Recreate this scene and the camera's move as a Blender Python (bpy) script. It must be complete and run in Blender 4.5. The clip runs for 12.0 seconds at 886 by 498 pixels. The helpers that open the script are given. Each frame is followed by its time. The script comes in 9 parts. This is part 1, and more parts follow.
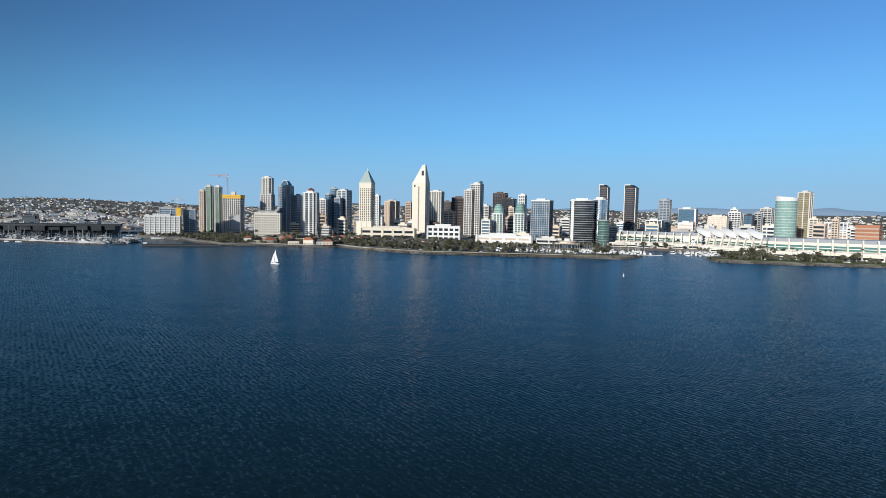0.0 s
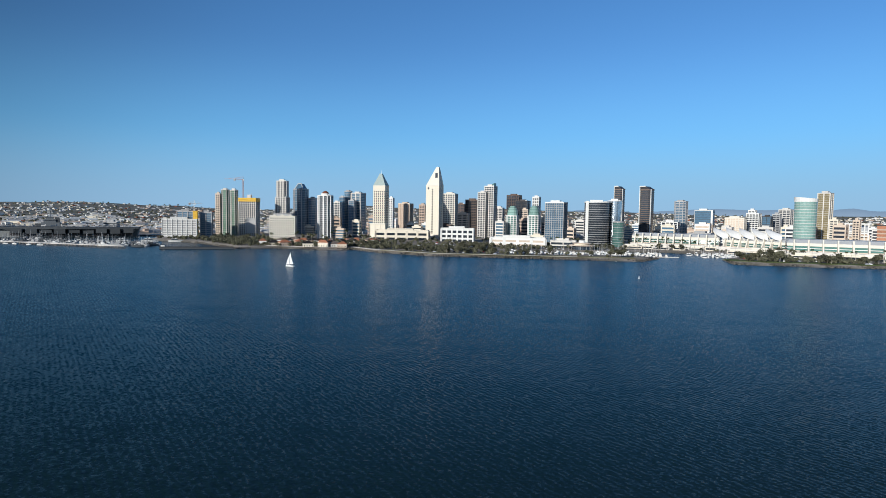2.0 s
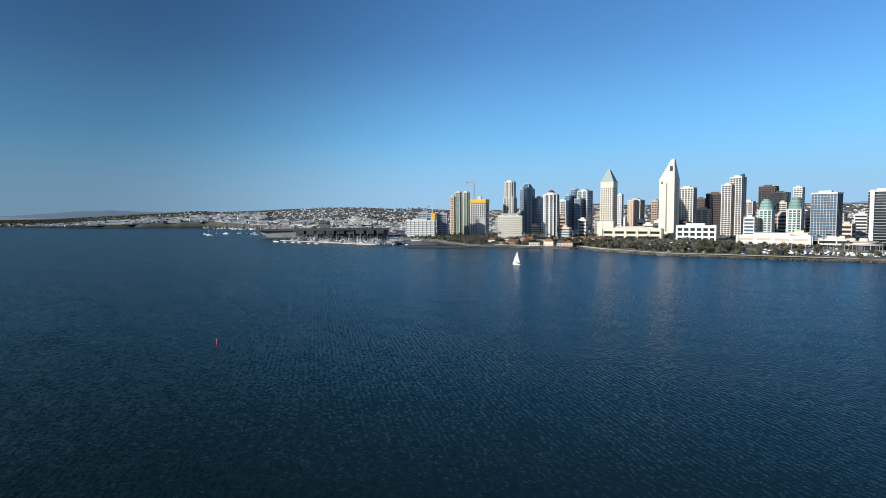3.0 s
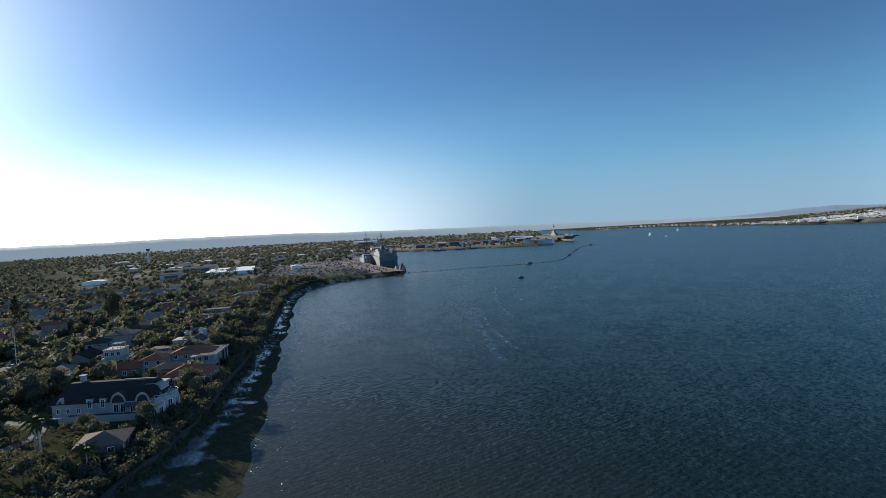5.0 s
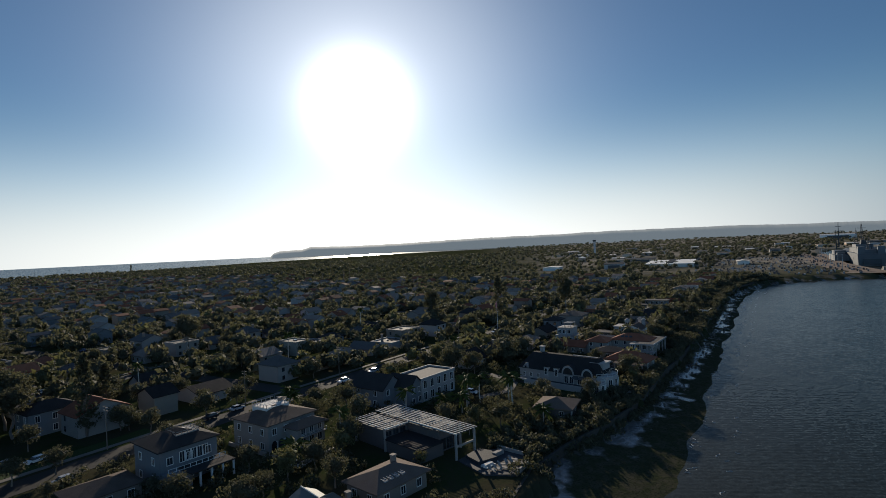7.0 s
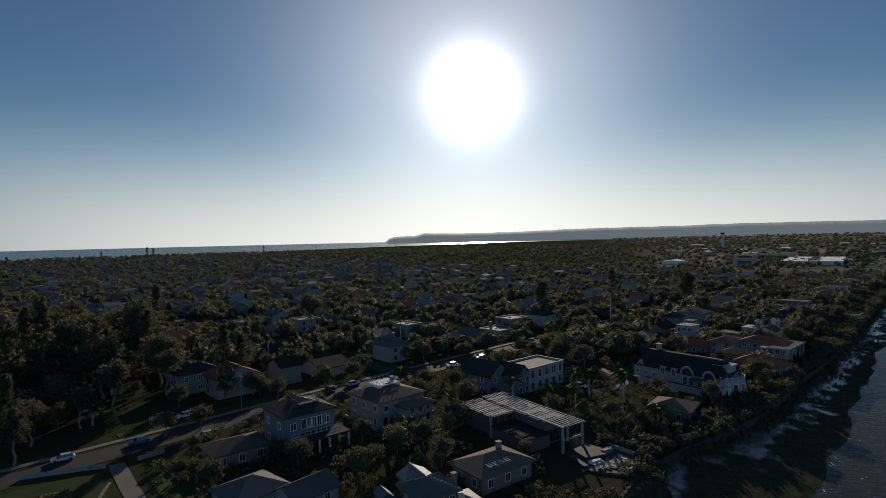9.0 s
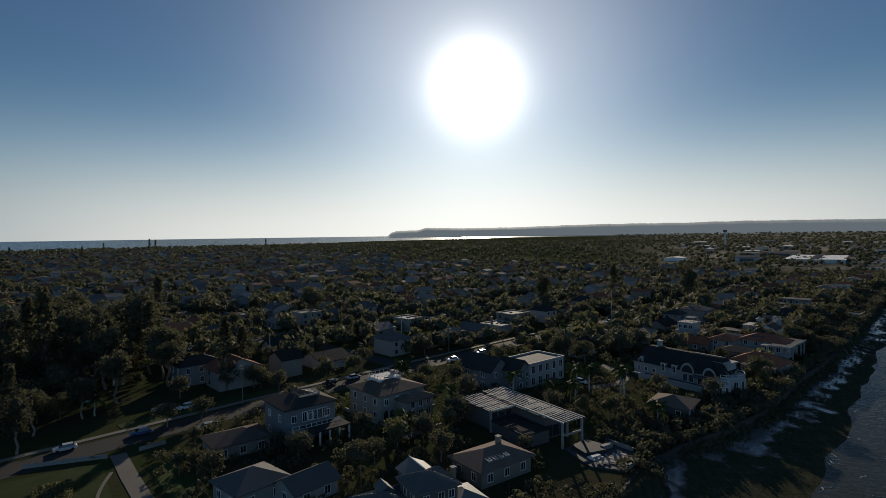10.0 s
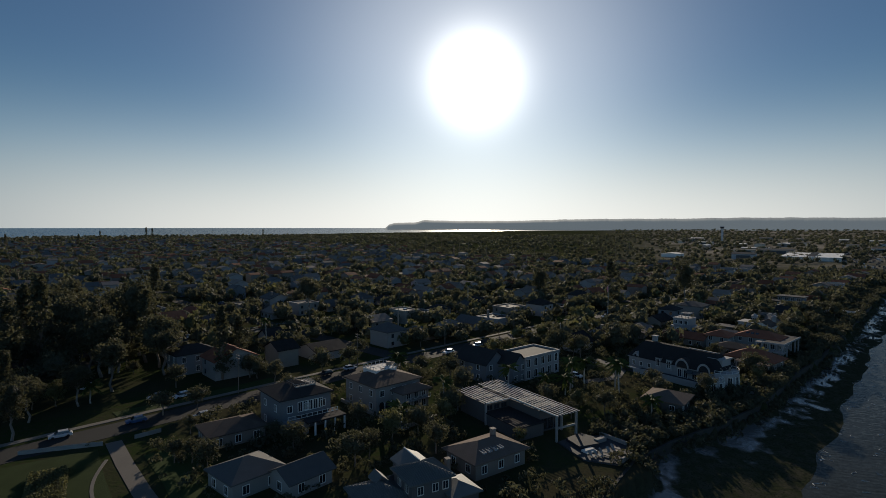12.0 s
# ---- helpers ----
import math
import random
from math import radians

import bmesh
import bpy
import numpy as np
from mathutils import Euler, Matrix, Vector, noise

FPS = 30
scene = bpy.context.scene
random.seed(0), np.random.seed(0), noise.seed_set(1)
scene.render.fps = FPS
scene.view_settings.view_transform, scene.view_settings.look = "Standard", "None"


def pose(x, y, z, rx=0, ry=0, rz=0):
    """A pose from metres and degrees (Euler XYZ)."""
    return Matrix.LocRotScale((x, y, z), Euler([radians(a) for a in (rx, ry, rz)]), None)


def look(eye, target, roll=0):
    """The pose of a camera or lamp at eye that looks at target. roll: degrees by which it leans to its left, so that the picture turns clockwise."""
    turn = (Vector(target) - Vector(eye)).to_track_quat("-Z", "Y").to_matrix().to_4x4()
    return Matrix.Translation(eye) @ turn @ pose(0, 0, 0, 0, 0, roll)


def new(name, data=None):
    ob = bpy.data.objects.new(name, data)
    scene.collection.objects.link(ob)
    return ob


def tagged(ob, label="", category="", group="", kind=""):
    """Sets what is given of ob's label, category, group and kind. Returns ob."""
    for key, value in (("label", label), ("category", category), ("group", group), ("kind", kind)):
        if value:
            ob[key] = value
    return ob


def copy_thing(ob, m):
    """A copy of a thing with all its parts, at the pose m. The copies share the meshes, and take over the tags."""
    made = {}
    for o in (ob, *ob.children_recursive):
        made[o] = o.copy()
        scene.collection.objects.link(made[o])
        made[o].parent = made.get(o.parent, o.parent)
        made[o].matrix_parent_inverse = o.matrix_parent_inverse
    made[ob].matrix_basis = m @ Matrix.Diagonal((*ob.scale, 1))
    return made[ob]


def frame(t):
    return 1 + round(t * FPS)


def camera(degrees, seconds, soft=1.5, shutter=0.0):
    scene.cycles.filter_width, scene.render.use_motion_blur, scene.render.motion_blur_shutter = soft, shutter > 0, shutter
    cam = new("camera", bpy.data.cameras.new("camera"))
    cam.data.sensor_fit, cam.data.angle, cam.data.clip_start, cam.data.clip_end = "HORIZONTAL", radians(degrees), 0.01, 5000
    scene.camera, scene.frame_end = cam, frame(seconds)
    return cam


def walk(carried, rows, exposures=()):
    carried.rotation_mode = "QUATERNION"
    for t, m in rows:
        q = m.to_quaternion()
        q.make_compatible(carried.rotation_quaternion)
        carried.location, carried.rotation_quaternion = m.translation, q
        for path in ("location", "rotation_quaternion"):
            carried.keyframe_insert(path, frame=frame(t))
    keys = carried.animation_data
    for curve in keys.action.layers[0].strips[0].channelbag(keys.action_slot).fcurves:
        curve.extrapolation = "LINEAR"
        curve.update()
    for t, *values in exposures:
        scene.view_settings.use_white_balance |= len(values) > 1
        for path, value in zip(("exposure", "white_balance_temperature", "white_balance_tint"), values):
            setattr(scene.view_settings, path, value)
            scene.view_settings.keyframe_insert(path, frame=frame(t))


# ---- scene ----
cam = camera(78.14, 12.0, soft=0.5)
EYE = Vector((0.0, 0.0, 53.0))


def aim(yaw, pitch, lean):
    """Camera pose from its heading (clockwise from +y), its tilt and its lean, in degrees."""
    a, p = radians(yaw), radians(pitch)
    way = Vector((math.sin(a) * math.cos(p), math.cos(a) * math.cos(p), math.sin(p)))
    return look(EYE, EYE + way * 100, lean)


PATH = [
    (0.0, aim(0.00, -3.79, 1.07)), (0.5, aim(0.30, -3.63, 1.13)), (1.0, aim(0.67, -3.49, 1.04)),
    (1.5, aim(1.28, -3.49, 1.05)), (2.0, aim(-1.45, -3.58, 0.88)), (2.5, aim(-10.16, -3.75, 0.36)),
    (2.7, aim(-15.57, -3.82, 0.06)), (3.1, aim(-28.3, -3.74, -0.62)), (3.5, aim(-43.6, -3.42, -1.45)),
    (3.9, aim(-59.3, -3.02, -2.25)), (4.3, aim(-72.51, -2.63, -2.79)), (4.5, aim(-78.43, -2.36, -2.91)),
    (5.0, aim(-91.81, -1.76, -3.18)), (5.5, aim(-103.59, -1.29, -3.32)), (6.0, aim(-113.41, -0.90, -3.25)),
    (6.5, aim(-124.22, -0.56, -3.08)), (7.0, aim(-135.70, -0.24, -2.67)), (7.5, aim(-143.16, -0.19, -2.26)),
    (8.1, aim(-146.0, -0.48, -1.92)), (8.8, aim(-147.2, -0.96, -1.45)),
    (9.5, aim(-147.48, -1.38, -1.02)), (10.0, aim(-147.52, -1.64, -0.74)), (10.5, aim(-147.51, -1.90, -0.49)),
    (11.0, aim(-147.46, -2.10, -0.26)), (11.5, aim(-147.37, -2.28, -0.06)), (12.0, aim(-147.26, -2.42, 0.08)),
]
walk(cam, PATH, exposures=((0.0, 0.0, 5100, 5), (2.5, 0.0, 5100, 5), (3.3, 0.42, 5250, 5), (4.3, 0.82, 5400, 6), (5.0, 0.88, 5520, 6), (6.0, 0.72, 5800, 7), (7.0, 0.18, 6020, 7), (9.5, -0.18, 6150, 7), (12.0, -0.20, 6150, 7)))

# ---- sky and sun ----
SUN_AZ, SUN_EL = -143.9, 14.9
world = bpy.data.worlds.new("sky")
scene.world = world
world.use_nodes = True
wn = world.node_tree
sky = wn.nodes.new("ShaderNodeTexSky")
sky.sky_type = "NISHITA"
sky.sun_disc = False
sky.sun_elevation = radians(SUN_EL)
sky.sun_rotation = radians(SUN_AZ % 360)
sky.altitude = 0
sky.air_density, sky.dust_density, sky.ozone_density = 1.0, 0.03, 4.0
wn.nodes["Background"].inputs["Strength"].default_value = 0.105

sun_way = Vector((math.sin(radians(SUN_AZ)) * math.cos(radians(SUN_EL)),
                  math.cos(radians(SUN_AZ)) * math.cos(radians(SUN_EL)), math.sin(radians(SUN_EL))))
# a pale layer of sea haze along the horizon, and the bright circle of glare that low sea air shows round the sun
coord = wn.nodes.new("ShaderNodeTexCoord")
toward = wn.nodes.new("ShaderNodeVectorMath")
toward.operation = "DOT_PRODUCT"
toward.inputs[1].default_value = sun_way
wn.links.new(coord.outputs["Generated"], toward.inputs[0])
halo = None
for power, level in ((440.0, 19.0), (32.0, 5.6), (8.0, 0.6)):
    low = wn.nodes.new("ShaderNodeMath"); low.operation = "MAXIMUM"; low.inputs[1].default_value = 0.0
    up = wn.nodes.new("ShaderNodeMath"); up.operation = "POWER"; up.inputs[1].default_value = power
    much = wn.nodes.new("ShaderNodeMath"); much.operation = "MULTIPLY"; much.inputs[1].default_value = level
    wn.links.new(toward.outputs["Value"], low.inputs[0]); wn.links.new(low.outputs[0], up.inputs[0]); wn.links.new(up.outputs[0], much.inputs[0])
    if halo:
        both = wn.nodes.new("ShaderNodeMath"); both.operation = "ADD"
        wn.links.new(halo.outputs[0], both.inputs[0]); wn.links.new(much.outputs[0], both.inputs[1])
        halo = both
    else:
        halo = much
tinted = wn.nodes.new("ShaderNodeVectorMath"); tinted.operation = "SCALE"; tinted.inputs[0].default_value = (1.0, 0.93, 0.84)
wn.links.new(halo.outputs[0], tinted.inputs["Scale"])
whole = wn.nodes.new("ShaderNodeVectorMath"); whole.operation = "ADD"
rise = wn.nodes.new("ShaderNodeSeparateXYZ")
wn.links.new(coord.outputs["Generated"], rise.inputs[0])
layer = wn.nodes.new("ShaderNodeMapRange")
layer.interpolation_type = "SMOOTHSTEP"
layer.inputs["From Min"].default_value, layer.inputs["From Max"].default_value = -0.02, 0.30
layer.inputs["To Min"].default_value, layer.inputs["To Max"].default_value = 0.78, 0.0
wn.links.new(rise.outputs["Z"], layer.inputs["Value"])
haze = wn.nodes.new("ShaderNodeMix")
haze.data_type = "RGBA"
haze.inputs["B"].default_value = (2.1, 4.5, 6.35, 1)
wn.links.new(layer.outputs[0], haze.inputs["Factor"])
wn.links.new(sky.outputs[0], haze.inputs["A"])
dusty = wn.nodes.new("ShaderNodeMapRange")
dusty.interpolation_type = "SMOOTHSTEP"
dusty.inputs["From Min"].default_value, dusty.inputs["From Max"].default_value = 0.0, 0.15
dusty.inputs["To Min"].default_value, dusty.inputs["To Max"].default_value = 0.75, 0.0
wn.links.new(rise.outputs["Z"], dusty.inputs["Value"])
grey = wn.nodes.new("ShaderNodeMix"); grey.data_type = "RGBA"
grey.inputs["B"].default_value = (3.7, 4.6, 5.2, 1)
wn.links.new(dusty.outputs[0], grey.inputs["Factor"]); wn.links.new(haze.outputs["Result"], grey.inputs["A"])
glow = wn.nodes.new("ShaderNodeMath"); glow.operation = "MULTIPLY"
bright = wn.nodes.new("ShaderNodeMapRange")
bright.inputs["From Min"].default_value, bright.inputs["From Max"].default_value = 0.44, 1.0
bright.interpolation_type = "SMOOTHSTEP"
bright.inputs["To Max"].default_value = 23.0
wn.links.new(toward.outputs["Value"], bright.inputs["Value"])
low_band = wn.nodes.new("ShaderNodeMath"); low_band.operation = "POWER"; low_band.inputs[1].default_value = 2.0
wn.links.new(layer.outputs[0], low_band.inputs[0])
wn.links.new(bright.outputs[0], glow.inputs[0]); wn.links.new(low_band.outputs[0], glow.inputs[1])
pale = wn.nodes.new("ShaderNodeVectorMath"); pale.operation = "SCALE"; pale.inputs[0].default_value = (1.06, 0.92, 0.76)
wn.links.new(glow.outputs[0], pale.inputs["Scale"])
hazed = wn.nodes.new("ShaderNodeVectorMath"); hazed.operation = "ADD"
wn.links.new(grey.outputs["Result"], hazed.inputs[0]); wn.links.new(pale.outputs[0], hazed.inputs[1])
deeper = wn.nodes.new("ShaderNodeMapRange")  # dims the sun's half of the sky, outside its glare, to suit higher exposure
deeper.interpolation_type = "SMOOTHSTEP"
deeper.inputs["From Min"].default_value, deeper.inputs["From Max"].default_value = -0.50, 0.10
deeper.inputs["To Min"].default_value, deeper.inputs["To Max"].default_value = 1.0, 0.50
wn.links.new(toward.outputs["Value"], deeper.inputs["Value"])
shaded = wn.nodes.new("ShaderNodeVectorMath"); shaded.operation = "SCALE"
wn.links.new(hazed.outputs[0], shaded.inputs[0]); wn.links.new(deeper.outputs[0], shaded.inputs["Scale"])
wn.links.new(shaded.outputs[0], whole.inputs[0]); wn.links.new(tinted.outputs[0], whole.inputs[1])
wn.links.new(whole.outputs[0], wn.nodes["Background"].inputs["Color"])
sun = new("sun", bpy.data.lights.new("sun", "SUN"))
sun.data.energy, sun.data.angle, sun.data.color = 4.9, radians(0.53), (1.0, 0.82, 0.62)
sun.matrix_world = look(sun_way * 300, (0, 0, 0))

# ---- materials ----
def material(name, colour, rough=0.7, metal=0.0, vary=0.12, scale=0.4, grain=6.0, bump=0.15, spec=0.25, island=False, coat=0.0):
    """A painted, plastered or natural surface: base colour with stains, grain, piece-to-piece change and fine relief."""
    m = bpy.data.materials.new(name)
    m.use_nodes = True
    n, l = m.node_tree.nodes, m.node_tree.links
    b = n["Principled BSDF"]
    b.inputs["Roughness"].default_value, b.inputs["Metallic"].default_value = rough, metal
    b.inputs["Specular IOR Level"].default_value = spec
    b.inputs["Coat Weight"].default_value = coat
    co = n.new("ShaderNodeTexCoord")
    big, fine = n.new("ShaderNodeTexNoise"), n.new("ShaderNodeTexNoise")
    big.inputs["Scale"].default_value, big.inputs["Detail"].default_value = scale, 4
    fine.inputs["Scale"].default_value, fine.inputs["Detail"].default_value = grain, 2
    for t in (big, fine):
        l.new(co.outputs["Object"], t.inputs["Vector"])
    if island:
        rnd = n.new("ShaderNodeNewGeometry").outputs["Random Per Island"]
    else:
        rnd = n.new("ShaderNodeObjectInfo").outputs["Random"]
    s1 = n.new("ShaderNodeMath"); s1.operation = "ADD"
    s2 = n.new("ShaderNodeMath"); s2.operation = "ADD"
    l.new(big.outputs[0], s1.inputs[0]); l.new(fine.outputs[0], s1.inputs[1])
    l.new(s1.outputs[0], s2.inputs[0]); l.new(rnd, s2.inputs[1])
    rng = n.new("ShaderNodeMapRange")
    rng.inputs["From Min"].default_value, rng.inputs["From Max"].default_value = 0.7, 2.3
    rng.inputs["To Min"].default_value, rng.inputs["To Max"].default_value = 1 - 2 * vary, 1 + 2 * vary
    l.new(s2.outputs[0], rng.inputs["Value"])
    mul = n.new("ShaderNodeVectorMath"); mul.operation = "SCALE"
    mul.inputs[0].default_value = colour
    l.new(rng.outputs[0], mul.inputs["Scale"])
    l.new(mul.outputs[0], b.inputs["Base Color"])
    if bump:
        bp = n.new("ShaderNodeBump")
        bp.inputs["Strength"].default_value, bp.inputs["Distance"].default_value = bump, 0.1
        l.new(fine.outputs[0], bp.inputs["Height"]); l.new(bp.outputs[0], b.inputs["Normal"])
    return m


def leaves(name, colour):
    """Foliage: leaf sprays that scatter light back and let some through."""
    m = material(name, colour, 0.75, vary=0.16, scale=0.06, bump=0, island=True, spec=0.12)
    n, l = m.node_tree.nodes, m.node_tree.links
    b = n["Principled BSDF"]
    tr = n.new("ShaderNodeBsdfTranslucent")
    src = b.inputs["Base Color"].links[0].from_socket
    warm = n.new("ShaderNodeVectorMath"); warm.operation = "MULTIPLY"; warm.inputs[1].default_value = (1.12, 1.10, 0.85)
    l.new(src, warm.inputs[0]); l.new(warm.outputs[0], tr.inputs["Color"])
    co, tuft, bp = n.new("ShaderNodeTexCoord"), n.new("ShaderNodeTexNoise"), n.new("ShaderNodeBump")
    tuft.inputs["Scale"].default_value, tuft.inputs["Detail"].default_value = 1.3, 4
    bp.inputs["Strength"].default_value, bp.inputs["Distance"].default_value = 1.0, 1.6
    l.new(co.outputs["Object"], tuft.inputs["Vector"]); l.new(tuft.outputs[0], bp.inputs["Height"])
    l.new(bp.outputs[0], b.inputs["Normal"]); l.new(bp.outputs[0], tr.inputs["Normal"])
    mx = n.new("ShaderNodeMixShader"); mx.inputs[0].default_value = 0.34
    l.new(b.outputs[0], mx.inputs[1]); l.new(tr.outputs[0], mx.inputs[2])
    l.new(mx.outputs[0], n["Material Output"].inputs["Surface"])
    return m


def glass(name, colour, rough=0.08, metal=0.0, wobble=0.05, spec=0.8):
    """Facade glazing: dark, glossy, a little uneven from pane to pane."""
    m = material(name, colour, rough, metal, vary=0.22, scale=0.12, grain=0.35, bump=wobble, spec=spec)
    return m


WHITE = material("white_paint", (0.74, 0.725, 0.68), 0.6, vary=0.05)
CREAM = material("cream_plaster", (0.72, 0.65, 0.52), 0.8, vary=0.06)
PALE = material("pale_concrete", (0.66, 0.62, 0.56), 0.85, vary=0.08)
SAND = material("sandstone_cladding", (0.62, 0.51, 0.40), 0.85, vary=0.08)
TAN = material("tan_cladding", (0.50, 0.38, 0.29), 0.85, vary=0.1)
BROWN = material("brown_cladding", (0.125, 0.088, 0.07), 0.7, vary=0.12)
DARK = material("dark_metal_cladding", (0.055, 0.05, 0.05), 0.5, vary=0.15)
GREY = material("grey_concrete", (0.42, 0.41, 0.40), 0.85, vary=0.1)
COPPER = material("green_copper_roof", (0.40, 0.47, 0.44), 0.6, vary=0.1)
YELLOW = material("yellow_formwork", (0.75, 0.47, 0.05), 0.6, vary=0.1)
ORANGE = material("orange_brick", (0.40, 0.19, 0.11), 0.8, vary=0.12)
REDROOF = material("red_clay_tiles", (0.22, 0.085, 0.05), 0.85, vary=0.18, bump=0.4, spec=0.08)
SHINGLE = material("dark_shingles", (0.035, 0.033, 0.033), 0.9, vary=0.2, grain=9, bump=0.4, spec=0.06)
ROOFGREY = material("grey_roofing", (0.095, 0.092, 0.09), 0.8, vary=0.15, spec=0.08)
BLUEGL = glass("blue_facade_glass", (0.085, 0.145, 0.21))
DARKGL = glass("dark_facade_glass", (0.034, 0.040, 0.050))
GREENGL = glass("green_facade_glass", (0.14, 0.215, 0.155), 0.12)
TEALGL = glass("pale_teal_facade_glass", (0.09, 0.175, 0.155), 0.10)
MINTGL = glass("mint_green_facade_glass", (0.24, 0.36, 0.315), 0.15)
BRONZE = material("bronze_spandrel", (0.19, 0.14, 0.11), 0.6, vary=0.08)
SILVGL = glass("silver_mirror_glass", (0.70, 0.76, 0.80), 0.10, metal=0.9)
AMBERGL = glass("amber_facade_glass", (0.33, 0.27, 0.14), 0.2)
WINGL = glass("window_glass", (0.025, 0.03, 0.035), 0.05)
STEELY = material("galvanised_steel", (0.42, 0.43, 0.44), 0.45, metal=0.6, vary=0.1)
NAVY = material("haze_grey_ship_paint", (0.13, 0.14, 0.15), 0.6, vary=0.1, scale=0.1)
OLDGREY = material("pale_grey_old_hull_paint", (0.29, 0.30, 0.30), 0.6, vary=0.1, scale=0.05)
TARRED = material("tarred_black_timber", (0.03, 0.03, 0.034), 0.8, vary=0.15)
NAVYDK = material("dark_deck_paint", (0.07, 0.075, 0.08), 0.8, vary=0.15, scale=0.1)
BARK = material("grey_brown_bark", (0.19, 0.15, 0.115), 0.9, vary=0.2, grain=12, bump=0.5)
GUMBARK = material("grey_gum_bark", (0.20, 0.175, 0.15), 0.9, vary=0.2, grain=12, bump=0.4)
PALEBARK = material("pale_eucalyptus_bark", (0.42, 0.37, 0.31), 0.9, vary=0.2, grain=12, bump=0.4)
LEAF = leaves("dark_green_foliage", (0.102, 0.102, 0.066))
LEAF2 = leaves("olive_foliage", (0.125, 0.122, 0.080))
LEAF3 = leaves("yellow_green_foliage", (0.15, 0.15, 0.076))
LEAF4 = leaves("dry_grey_green_foliage", (0.19, 0.185, 0.12))
# lighter olive foliage, sunlight on the waterfront trees put into its colour
LEAF5 = leaves("sunlit_grey_olive_foliage", (0.205, 0.20, 0.13))
LEAF6 = leaves("brown_bare_winter_foliage", (0.17, 0.125, 0.095))
FROND = leaves("palm_frond_green", (0.085, 0.105, 0.030))
ASPHALT = material("worn_asphalt", (0.055, 0.054, 0.052), 0.9, vary=0.15, scale=0.08, grain=4, spec=0.06)
CONC = material("concrete_paving", (0.15, 0.137, 0.12), 0.9, vary=0.15, scale=0.15, spec=0.06)
# darkened in its colour for the trees' shade over the town lawns
LAWN = material("mown_lawn_in_shade", (0.036, 0.050, 0.019), 0.95, vary=0.2, scale=0.2, grain=8, bump=0.4, spec=0.03)
DRYLAWN = material("dry_tan_lawn", (0.21, 0.19, 0.105), 0.9, vary=0.2, scale=0.08, grain=2, bump=0.3)
ROCK = material("grey_riprap_rock", (0.12, 0.108, 0.092), 0.9, vary=0.3, scale=0.5, grain=3, bump=0.6, island=True)
RUBBER = material("black_rubber", (0.02, 0.02, 0.02), 0.8, vary=0.1)
SAIL = material("white_sailcloth", (0.76, 0.75, 0.73), 0.7, vary=0.03)
FOAM = material("thin_sea_foam", (0.45, 0.47, 0.48), 0.6, vary=0.15)
REDPAINT = material("red_buoy_paint", (0.62, 0.045, 0.05), 0.45, vary=0.1)
WOOD = material("weathered_wood", (0.28, 0.22, 0.17), 0.8, vary=0.15)
CARS = [material("car_paint_" + n, c, 0.3, vary=0.05, bump=0, coat=0.5) for n, c in
        (("white", (0.75, 0.75, 0.74)), ("silver", (0.42, 0.43, 0.45)), ("black", (0.03, 0.03, 0.035)),
         ("blue", (0.05, 0.09, 0.2)), ("red", (0.32, 0.03, 0.03)))]


